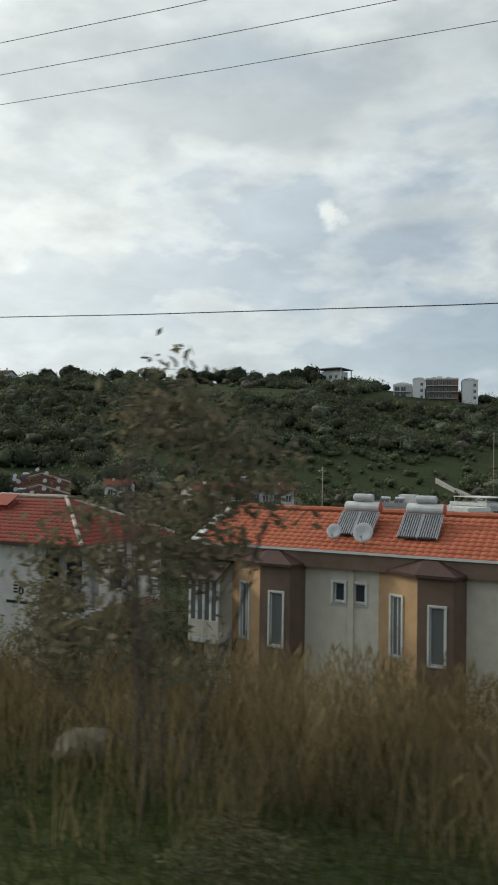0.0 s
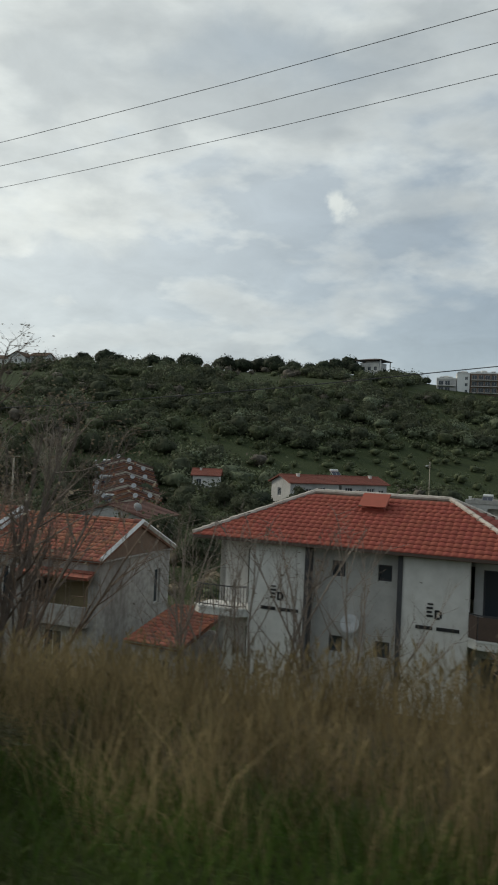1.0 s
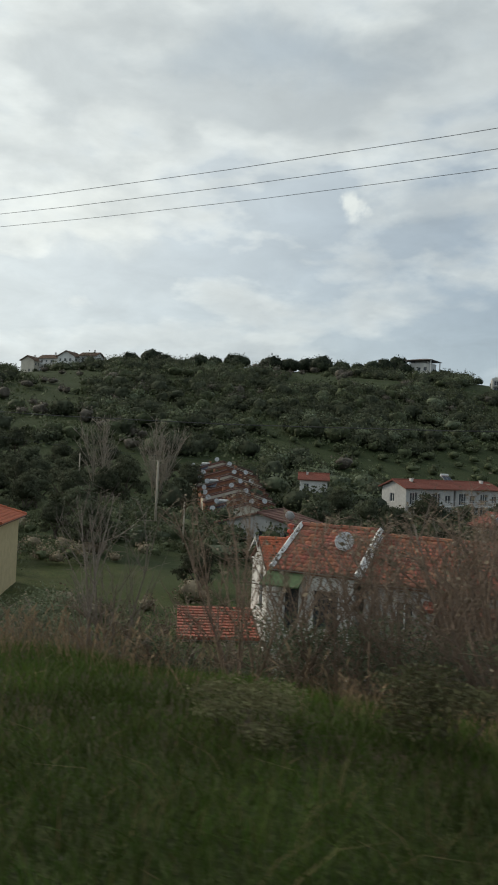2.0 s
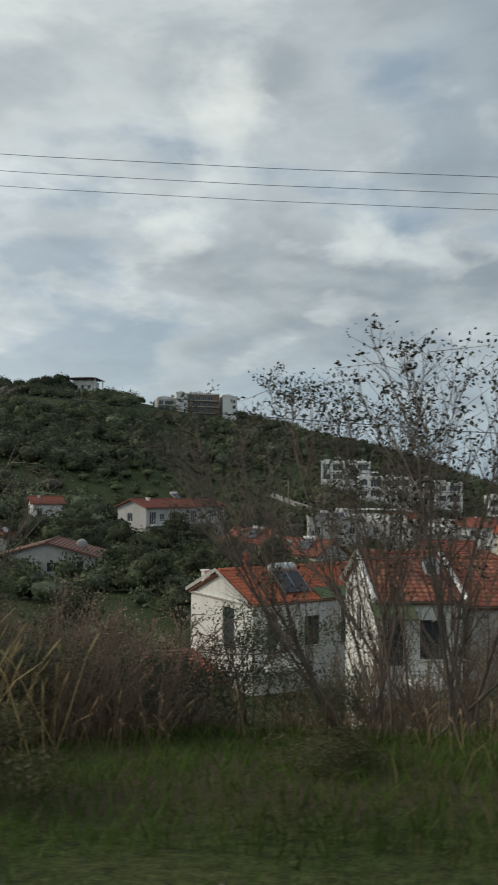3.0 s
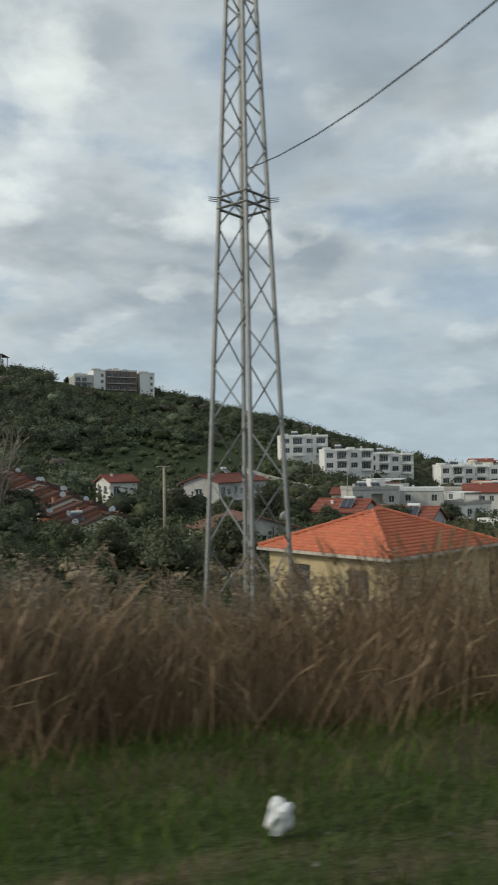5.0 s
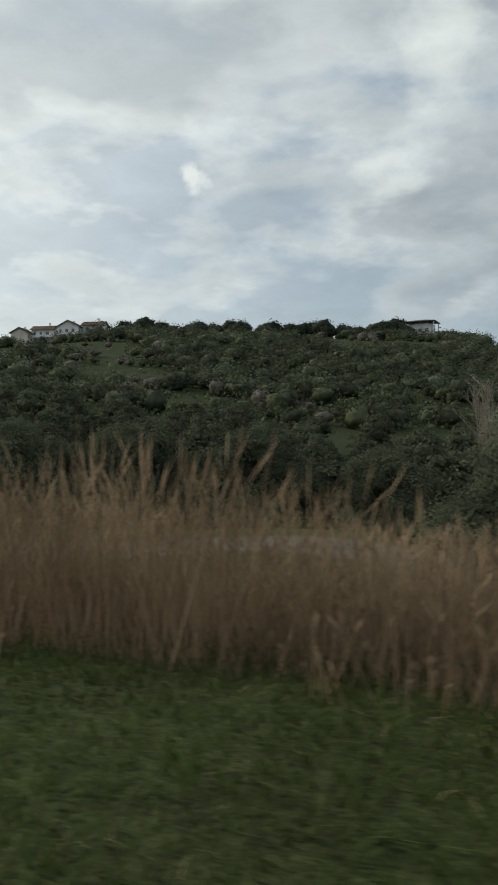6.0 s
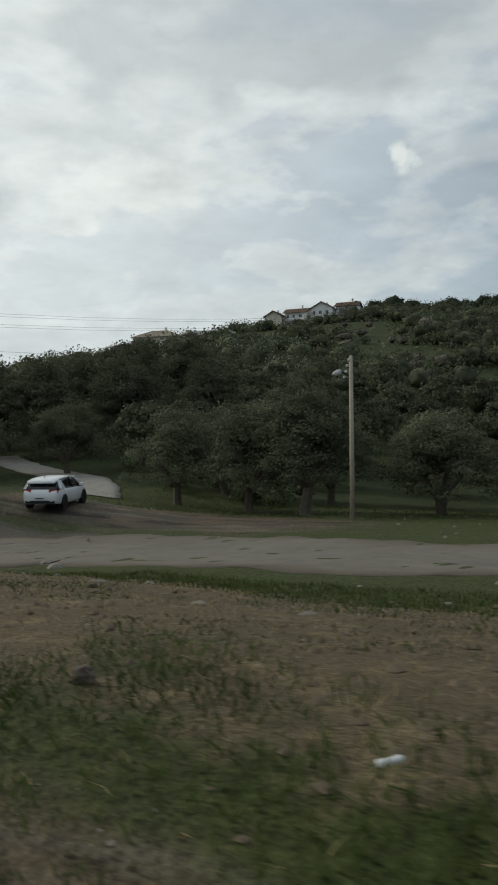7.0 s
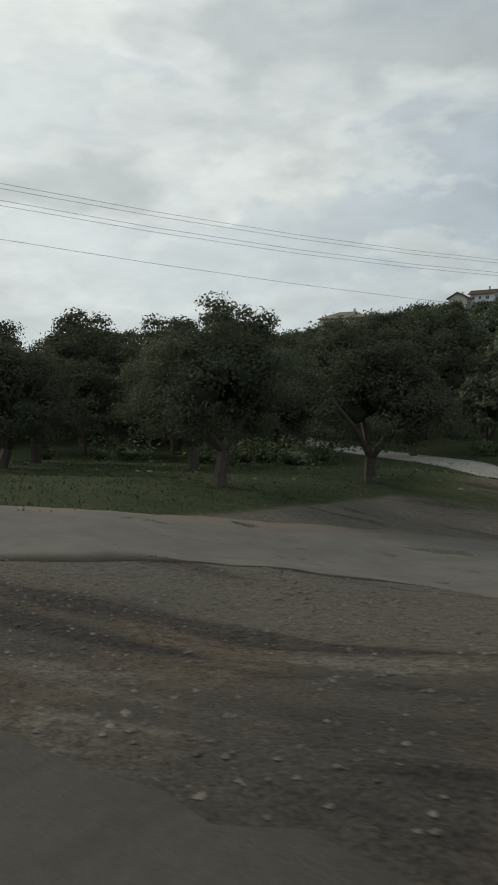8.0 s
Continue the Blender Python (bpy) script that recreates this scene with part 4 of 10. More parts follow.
def tiled_slope(roof, p, q, top_p, top_q, material, single=0, single_material=None, thick=0.14, under="under_roof"):
    """A roof slope with eave p-q and top edge top_p-top_q (in the house's own frame): slab and clay tiles.
    The first `single` tiles are parts of their own, the others one part."""
    m = slope_matrix(p, q, top_p)
    inv = m.inverted()
    tp, tq = inv @ Vector(top_p), inv @ Vector(top_q)
    length = (Vector(q) - Vector(p)).length
    run = tp.y
    slab = Mesh(m)
    ring = [(0, 0), (length, 0), (tq.x, run), (tp.x, run)]
    slab.rings([[(x, y, -thick) for x, y in ring], [(x, y, 0.0) for x, y in ring]])
    part("roof_slab", slab, M[under], roof)
    places = slope_places(length, run, tp.x, length - tq.x)
    rng = random.Random(len(places))
    rest = []
    mid = length / 2
    order = sorted(places, key=lambda s: (round(s[1] / TILE_L), abs(s[0] - mid)))
    for k, (u, v) in enumerate(order):
        tm = m @ Matrix.Translation((u, v, rng.uniform(0, 0.012))) @ Matrix.Rotation(rng.uniform(-0.02, 0.02), 4, "Z")
        if k < single:
            key = single_material
            if key not in TILE_MESH:
                me = mesh_np("tile", TILE_V, TILE_F)
                me.materials.append(M[key])
                TILE_MESH[key] = me
            ob = new("tile", TILE_MESH[key])
            ob.parent = roof
            ob.matrix_basis = tm
        else:
            rest.append(tm)
    if rest:
        mats = np.array([np.array(a) for a in rest])
        v = np.einsum("nij,kj->nki", mats[:, :3, :3], TILE_V) + mats[:, None, :3, 3]
        f = (TILE_F[None] + (np.arange(len(rest)) * len(TILE_V))[:, None, None]).reshape(-1, 4)
        part("roof_tiles", mesh_np("roof_tiles", v.reshape(-1, 3), f), M[material], roof, kind="stuff")


def coursed_slope(mesh, p, q, top_p, top_q, step=0.38, thick=0.14):
    """A roof slope far off: overlapping courses in one stepped sheet."""
    m = slope_matrix(p, q, top_p)
    inv = m.inverted()
    tp, tq = inv @ Vector(top_p), inv @ Vector(top_q)
    length, run = (Vector(q) - Vector(p)).length, tp.y
    n = max(2, int(run / step))
    rows = [(0.0, -thick)]
    for k in range(n):
        rows += [(run * k / n, 0.07), (run * (k + 1) / n, 0.0)]
    rows.append((run, -thick))
    verts, faces = [], []
    for y, z in rows:
        verts += [(tp.x * y / run, y, z), (length + (tq.x - length) * y / run, y, z)]
    for k in range(len(rows) - 1):
        faces.append((2 * k, 2 * k + 1, 2 * k + 3, 2 * k + 2))
    last = 2 * (len(rows) - 1)
    faces.append((last, last + 1, 1, 0))
    faces += [tuple(range(0, last + 2, 2)), tuple(range(last + 1, 0, -2))]
    mesh.add(verts, faces, m)
    return mesh


def ridge_cap(points, material, parent, r=0.12, name="ridge_cap"):
    """Half-round cap stones, one after another along a line."""
    mesh = Mesh()
    rng = random.Random(5)
    for a, b in zip(points[:-1], points[1:]):
        a, b = Vector(a), Vector(b)
        n = max(1, int((b - a).length / 0.4))
        for i in range(n):
            p, q = a.lerp(b, i / n), a.lerp(b, (i + 1.08) / n)
            lift = Vector((0, 0, rng.uniform(0, 0.025)))
            mesh.tube([p + lift, q + lift * 0.5], [r * rng.uniform(0.95, 1.12), r * 0.9], 7)
    return part(name, mesh, M[material], parent, kind="stuff")


def solar_heater(m, label="solar water heater with a dark panel and a white tank", tanks=1):
    """Roof panel, tank and legs, standing on local z = 0, looking to -y."""
    t = thing("solar_heater", m, label, "solar heater", "solar heaters on the roofs")
    tilt = Matrix.Rotation(radians(38), 4, "X")
    p = part("panel", Mesh().box(-0.95, 0, 0.06, 0.95, 1.75, 0.15, tilt, bevel=0.01), M["solar"], t)
    frame_mesh = Mesh()
    for x in (-0.98, -0.02, 0.94):
        frame_mesh.box(x, -0.02, 0.05, x + 0.04, 1.77, 0.17, tilt)
    part("panel_frame", frame_mesh, M["steel"], p)
    turn = Matrix.Rotation(radians(90), 4, "Y")
    for k in range(tanks):
        length, r = (1.9, 0.265) if k == 0 else (1.05, 0.2)
        tank = Mesh(Matrix.Translation((-0.95 if k == 0 else -0.5, 1.62, 1.42 + 0.47 * k)) @ turn)
        tank.lathe([(0.02, 0), (r * 0.75, 0.01), (r * 0.98, 0.06), (r, 0.3), (r * 0.98, length - 0.05), (r * 0.75, length - 0.01), (0.02, length)], 14)
        body = part("tank", tank, M["sheet_white"] if k == 0 else M["dish"], t, smooth=False)
        if tanks > 1 and k == 0:
            part("end_cap", Mesh(Matrix.Translation((0.9, 1.62, 1.42)) @ turn).lathe([(0.272, 0.0), (0.276, 0.02), (0.27, 0.07), (0.2, 0.09), (0.02, 0.1)], 14), M["red_plastic"], body, "red end cap")
    if tanks > 1:
        for x in np.linspace(-0.88, 0.88, 16):
            part("glass_tube", Mesh(tilt).tube([(x, 0.05, 0.17), (x, 1.72, 0.17)], 0.024, 5), M["steel"], p)
    legs = Mesh()
    for x in (-0.75, 0.75):
        legs.tube([(x, 1.65, 0.0), (x, 1.65, 1.3)], 0.025, 5)
        legs.tube([(x, 0.1, 0.05), (x, 1.65, 1.2)], 0.025, 5)
    part("stand", legs, M["steel"], t)
    return t


def dish_antenna(m, r=0.45, label="grey satellite dish on a short arm"):
    """A dish that looks along local -y, its foot at the origin."""
    t = thing("satellite_dish", m, label, "satellite dish", "satellite dishes")
    bowl = Mesh(Matrix.Translation((0, -0.1, 0.55)) @ Matrix.Rotation(radians(68), 4, "X"))
    bowl.rings([[(r * s * math.cos(a * math.pi / 8), r * s * math.sin(a * math.pi / 8), r * 0.22 * s * s + off) for a in range(16)] for s, off in ((0.05, -0.02), (0.5, -0.02), (0.98, -0.02), (1.0, 0.0), (0.98, 0.01), (0.5, 0.01), (0.05, 0.01))])
    part("reflector", bowl, M["dish"], t, smooth=True)
    arm = Mesh().tube([(0, 0.12, 0), (0, 0.12, 0.5), (0, 0.0, 0.56)], 0.022, 5)
    part("mast", arm, M["steel"], t)
    feed = Mesh().tube([(0, -0.1, 0.2), (0, -0.1 - r * 0.9, 0.42)], 0.012, 4)
    feed.box(-0.03, -0.14 - r * 0.9, 0.4, 0.03, -0.06 - r * 0.9, 0.48)
    part("feed_arm", feed, M["steel"], t)
    return t


def chimney(house, x, y, z, w=0.4, h=0.8, material="plaster_white", pot=None):
    c = Mesh().box(x - w / 2, y - w / 2, z - 0.6, x + w / 2, y + w / 2, z + h, bevel=0.01)
    c.box(x - w / 2 - 0.06, y - w / 2 - 0.06, z + h, x + w / 2 + 0.06, y + w / 2 + 0.06, z + h + 0.08, bevel=0.015)
    ob = part("chimney", c, M[material], house)
    if pot:
        part("cowl", Mesh(Matrix.Translation((x, y, z + h + 0.08))).lathe([(0.09, 0), (0.09, 0.2), (0.2, 0.22), (0.2, 0.36), (0.1, 0.44), (0.1, 0.5), (0.19, 0.52), (0.19, 0.68), (0.05, 0.74)], 10), M[pot], ob)
    return ob


def railing(parent, m, x0, x1, z, h=0.9, material="trim_dark", step=0.14, single=True):
    """Two rails and thin uprights; on far balconies the uprights stay in one mesh with the rails."""
    low = Mesh(m).box(x0, -0.015, z + 0.06, x1, 0.015, z + 0.09)
    top = Mesh(m).box(x0, -0.02, z + h - 0.04, x1, 0.02, z + h)
    n = max(2, int((x1 - x0) / step))
    for i in range(n + 1):
        x = x0 + (x1 - x0) * i / n
        bar = (Mesh(m) if single else top).box(x - 0.008, -0.008, z, x + 0.008, 0.008, z + h - 0.04)
        if single:
            part("upright", bar, M[material], parent)
    part("bottom_rail", low, M[material], parent)
    return part("handrail", top, M[material], parent)


SIDES = {
    "f": lambda w, d: (w, Matrix()),
    "r": lambda w, d: (d, Matrix.Translation((w, 0, 0)) @ Matrix.Rotation(radians(90), 4, "Z")),
    "b": lambda w, d: (w, Matrix.Translation((w, d, 0)) @ Matrix.Rotation(radians(180), 4, "Z")),
    "l": lambda w, d: (d, Matrix.Translation((0, d, 0)) @ Matrix.Rotation(radians(-90), 4, "Z")),
}


def house(name, label, x, y, eave, rot, w, d, h, walls, roof="gable", rise=1.6, over=0.4, tiles="tile_red", holes=(), category="house", group="", single=0, single_mat="tile_part",
          near=False, ridge="mortar", gable_band=None, foundation=1.6, frame="trim_white", run=None, fascia=None, pane="pane"):
    """A plastered house. (x, y, eave) is the front left corner of the eave; the front faces local -y.
    holes: (side, x0, z0, x1, z1, kind) measured from the wall's foot, z0 = eave - h."""
    t = thing(name, pose(x, y, eave, 0, 0, rot) @ Matrix.Translation((over, over, -h)), label, category, group)
    W, D = w - 2 * over, d - 2 * over
    for side in "frbl":
        length, m = SIDES[side](W, D)
        cut = [o for o in holes if o[0] == side]
        mesh = Mesh()
        inset = 0.25 if side in "rl" else 0.0
        if inset:
            m2 = m @ Matrix.Translation((0.25, 0, 0))
            wall_mesh(mesh, length - 0.5, h, [(o[1] - 0.25, o[2], o[3] - 0.25, o[4]) for o in cut], 0.25, m2, -foundation)
        else:
            wall_mesh(mesh, length, h, [o[1:5] for o in cut], 0.25, m, -foundation)
        if roof in ("gable", "gable_cap") and side in "rl":
            r0 = D / 2 if run is None else run - over
            apex = (D - r0 if side == "l" else r0)
            mesh.rings([[(0, 0, h), (length, 0, h), (apex, 0, h + rise * 0.94)], [(0, 0.25, h), (length, 0.25, h), (apex, 0.25, h + rise * 0.94)]], m)
        part("wall", mesh, M[walls if isinstance(walls, str) else walls.get(side, walls["f"])], t)
        for o in cut:
            kind = o[5] if len(o) > 5 else "window"
            if kind == "open":
                continue
            door = kind == "door"
            window(t, m, *o[1:5], frame=frame, name="door" if door else "window", mullions=o[6] if len(o) > 6 else (1 if o[3] - o[1] > 0.8 else 0), surround=o[7] if len(o) > 7 else 0.0, sill=near, pane=pane)
    part("floor_slab", Mesh().box(0.26, 0.26, h - 0.2, W - 0.26, D - 0.26, h - 0.02), M["soffit"], t)
    a, b, c, e = (-over, -over, h), (W + over, -over, h), (W + over, D + over, h), (-over, D + over, h)
    if roof == "flat":
        f = Mesh().box(-over, -over, h, W + over, D + over, h + 0.18, bevel=0.02)
        for bx in ((-over, -over, W + over, -over + 0.18), (-over, D + over - 0.18, W + over, D + over), (-over, -over + 0.18, -over + 0.18, D + over - 0.18), (W + over - 0.18, -over + 0.18, W + over, D + over - 0.18)):
            f.box(bx[0], bx[1], h + 0.18, bx[2], bx[3], h + 0.18 + rise)
        part("roof", f, M[tiles], t)
        return t
    if roof in ("gable", "gable_cap"):
        r0 = d / 2 if run is None else run
        p, q = (-over, -over + r0, h + rise), (W + over, -over + r0, h + rise)
        slopes = [(a, b, p, q), (c, e, q, p)]
        caps = [[p, q]]
    elif roof == "shed":
        p, q = (-over, D + over, h + rise), (W + over, D + over, h + rise)
        slopes, caps = [(a, b, p, q)], []
    else:
        k = min(w, d) / 2 if roof == "hip" else roof
        if w >= d:
            p, q = (-over + k, -over + d / 2, h + rise), (W + over - k, -over + d / 2, h + rise)
            slopes = [(a, b, p, q), (b, c, q, q), (c, e, q, p), (e, a, p, p)]
            caps = [[p, q], [b, q], [c, q], [e, p], [a, p]]
        else:
            p, q = (-over + w / 2, -over + k, h + rise), (-over + w / 2, D + over - k, h + rise)
            slopes = [(a, b, p, p), (b, c, p, q), (c, e, q, q), (e, a, q, p)]
            caps = [[p, q], [a, p], [b, p], [c, q], [e, q]]
    if near:
        rf = part("roof", Mesh().box(-over, -over, h - 0.06, W + over, D + over, h - 0.004, bevel=0.01) if roof != "shed" else Mesh().box(-over, -over, h - 0.06, W + over, 0, h - 0.004), M["soffit"], t)
        for k, s in enumerate(slopes):
            tiled_slope(rf, *s, tiles, single if k == 0 else 0, single_mat)
        for pair in caps:
            if (Vector(pair[0]) - Vector(pair[1])).length > 0.3:
                up = Vector((0, 0, 0.05))
                ridge_cap([Vector(pair[0]) + up, Vector(pair[1]) + up], ridge, rf)
    else:
        mesh = Mesh()
        for s in slopes:
            coursed_slope(mesh, *s)
        rf = part("roof", mesh, M[tiles], t)
        ends = Mesh()
        for pair in caps:
            if (Vector(pair[0]) - Vector(pair[1])).length > 0.3:
                up = Vector((0, 0, 0.05))
                ends.tube([Vector(pair[0]) + up, Vector(pair[1]) + up], 0.11, 6)
        if ends.v:
            part("ridge_cap", ends, M[tiles], rf)
    if fascia:
        fm = Mesh()
        fm.box(-over - 0.03, -over - 0.03, h - fascia[1], W + over + 0.03, -over + 0.05, h + 0.02)
        for xx in (-over - 0.03, W + over - 0.05):
            fm.box(xx, -over + 0.05, h - fascia[1], xx + 0.08, D + over + 0.03, h + 0.02)
        part("fascia", fm, M[fascia[0]], t)
    if roof == "gable_cap":
        r0 = d / 2 if run is None else run
        for xx in (-over, W + over):
            verge = Mesh().tube([(xx, -over, h + 0.08), (xx, -over + r0, h + rise + 0.1), (xx, D + over, h + 0.08)], 0.12, 4)
            part("verge", verge, M["trim_white"], t)
    return t


def grid_holes(side, xs, zs, w=0.9, h=1.2, kind="window"):
    return [(side, x, z, x + w, z + h, kind) for x in xs for z in zs]


# ---------------------------------------------------------------- the apartment house with the hipped red roof
def facade_house():
    """Two white panels with a logo, a recessed grey middle and corner balconies."""
    w, d, h, over = 12.99, 7.68, 6.3, 0.45
    t = thing("apartment_house", pose(-34.1, 26.12, -1.32, 0, 0, -3.96) @ Matrix.Translation((over, over, -h)), "two-storey white and grey house with a red hipped tile roof", "house")
    W, D = w - 2 * over, d - 2 * over
    # corner bays lie back behind the balconies, the middle a little
    back = 1.25
    front = Mesh()
    wall_mesh(front, 2.37, h, [], 0.3, Matrix.Translation((1.85, 0, 0)), -1.5)
    wall_mesh(front, 2.39, h, [], 0.3, Matrix.Translation((7.78, 0, 0)), -1.5)
    part("wall", front, M["plaster_white"], t, "smooth white front panel")
    mid_m = Matrix.Translation((4.22, 0.4, 0))
    small = [(0.85, 5.1, 1.37, 5.7), (2.62, 5.1, 3.14, 5.7), (0.82, 2.3, 1.35, 2.9), (2.6, 2.3, 3.14, 2.9)]
    mid = wall_mesh(Mesh(), 3.56, h, small, 0.25, mid_m, -1.5)
    part("wall", mid, M["plaster_grey"], t, "grey recessed wall with four small windows")
    for o in small:
        window(t, mid_m, *o, frame="trim_dark", mullions=0, sill=False)
    for x in (4.14, 7.67):
        part("pilaster", Mesh().box(x, -0.06, -1.5, x + 0.17, 0.42, h, bevel=0.01), M["trim_dark"], t)
    for x0, x1, door in ((0.0, 1.85, (1.25, 1.75)), (10.17, W, (0.3, 1.2))):
        m = Matrix.Translation((x0, back, 0))
        holes = [(door[0], 3.55, door[1], 5.75), (door[0], 0.4, door[1], 2.6)]
        part("wall", wall_mesh(Mesh(), x1 - x0, h, holes, 0.25, m, -1.5), M["plaster_white"], t)
        for o in holes:
            window(t, m, *o, frame="trim_dark", mullions=0, name="door")
        lo, hi = (x0 - 0.4, x1 - 0.02) if x0 < 5 else (x0 + 0.02, x1 + 0.45)
        # the balcony front bulges a little, in three facets
        bulge = [(lo, -0.1), (lo + 0.35, -0.42), (hi - 0.35, -0.42), (hi, -0.1)]
        ring = bulge + [(hi, back), (lo, back)]
        slab = Mesh().rings([[(px, py, 3.24) for px, py in ring], [(px, py, 3.5) for px, py in ring]])
        b = part("balcony", slab, M["plaster_white"], t)
        for (ax, ay), (bx, by) in zip(bulge[:-1], bulge[1:]):
            run = math.hypot(bx - ax, by - ay)
            m = Matrix.Translation((ax, ay, 0)) @ Matrix.Rotation(math.atan2(by - ay, bx - ax), 4, "Z")
            part("coping", Mesh(m).box(0, -0.04, 3.5, run, 0.06, 3.56), M["trim_white"], b)
            if x0 > 5:
                part("parapet", Mesh(m).box(0.03, -0.005, 3.58, run - 0.03, 0.02, 4.36), M["brown_metal"], b, "dark matting along the balcony front")
            railing(b, m @ Matrix.Translation((0, 0.03, 0)), 0.0, run, 3.56, 0.86, "trim_dark", 0.11)
    side_holes = {"r": [(2.35, 4.1, 3.5, 5.75), (2.35, 0.9, 3.5, 2.4)], "l": [(2.0, 3.9, 2.9, 5.3)], "b": [(2, 3.8, 3.2, 5.2), (6, 3.8, 7.2, 5.2), (9, 3.8, 10.2, 5.2)]}
    for side, holes in side_holes.items():
        length, m = SIDES[side](W, D)
        cut0 = back if side == "r" else 0.0
        cut1 = length - (back if side == "l" else 0.0)
        mesh = wall_mesh(Mesh(), cut1 - cut0, h, [(o[0] - cut0, o[1], o[2] - cut0, o[3]) for o in holes], 0.25, m @ Matrix.Translation((cut0, 0, 0)), -1.5)
        part("wall", mesh, M["plaster_white"], t)
        for o in holes:
            window(t, m, *o, frame="trim_dark", mullions=0, sill=False)
    a, b, c, e = (-over, -over, h), (W + over, -over, h), (W + over, D + over, h), (-over, D + over, h)
    k = 3.7
    p, q = (-over + k, -over + d / 2, h + 1.76), (W + over - k, -over + d / 2, h + 1.76)
    rf = part("roof", Mesh().box(-over, -over, h - 0.1, W + over, D + over, h - 0.004, bevel=0.01), M["soffit"], t)
    for i, s in enumerate([(a, b, p, q), (b, c, q, q), (c, e, q, p), (e, a, p, p)]):
        tiled_slope(rf, *s, "tile_red", 300 if i == 0 else 0, "tile_part")
    up = Vector((0, 0, 0.06))
    for pair in ([p, q], [b, q], [c, q], [e, p], [a, p]):
        ridge_cap([Vector(pair[0]) + up, Vector(pair[1]) + up], "mortar", rf, 0.1)
    gut = Mesh()
    gut.box(-over, -over - 0.06, h - 0.1, W + over, -over, h + 0.03)
    part("gutter", gut, M["brown_metal"], rf)
    m = slope_matrix(a, b, p)
    hatch = Mesh(m).box(6.1, 2.8, 0.02, 7.0, 3.55, 0.2, bevel=0.02).box(6.0, 2.7, 0.26, 7.1, 3.65, 0.31, Matrix.Rotation(radians(6), 4, "X") @ Matrix.Translation((0, 0, -0.25)), bevel=0.01)
    part("roof_hatch", hatch, M["tile_red"], rf, "red roof hatch near the ridge")
    # logo and lettering as plain dark shapes
    for x0 in (2.4, 8.36):
        logo = Mesh()
        for i, z in enumerate((4.37, 4.23, 4.09)):
            logo.box(x0 + 0.38, -0.03, z, x0 + 0.38 + (0.22 if i != 1 else 0.19), 0.0, z + 0.07)
        logo.box(x0 + 0.4, -0.03, 4.52, x0 + 0.6, 0.0, 4.57)
        for bx in ((0.66, 4.03, 0.73, 4.35), (0.73, 4.03, 0.84, 4.1), (0.73, 4.28, 0.84, 4.35), (0.84, 4.08, 0.91, 4.3)):
            logo.box(x0 + bx[0], -0.03, bx[1], x0 + bx[2], 0.0, bx[3])
        part("logo", logo, M["black_letter"], t, "dark logo shapes on the white panel")
        bars = Mesh()
        for u, v in ((0.0, 0.6), (0.74, 1.53)):
            bars.box(x0 + u, -0.03, 3.64, x0 + v, 0.0, 3.76)
        part("lettering", bars, M["black_letter"], t, "dark plain bars of lettering")
    dish_antenna(t.matrix_world @ Matrix.Translation((5.95, 0.16, 2.9)), 0.36, "pale satellite dish on the grey house wall")
    chimney(t, W - 0.5, D - 1.6, h + 0.2, 0.32, 0.95, "plaster_old")
    # lean-to porch at the right end
    porch = thing("lean_to_porch", t.matrix_world @ Matrix.Translation((W + 0.02, 0.9, 0)), "lean-to porch with worn brown tiles on posts", "porch")
    mesh = Mesh()
    coursed_slope(mesh, (2.9, -0.3, 2.75), (2.9, 4.5, 2.75), (0.05, -0.3, 3.45), (0.05, 4.5, 3.45), 0.2, 0.08)
    part("roof", mesh, M["tile_dusty"], porch)
    for yy in (0.0, 2.1, 4.2):
        part("post", Mesh().box(2.65, yy, -1.5, 2.77, yy + 0.12, 2.74), M["wood_old"], porch)
    part("wall", Mesh().box(0.02, 4.3, -1.5, 2.4, 4.45, 2.1), M["plaster_old"], porch)
    return t


facade_house()


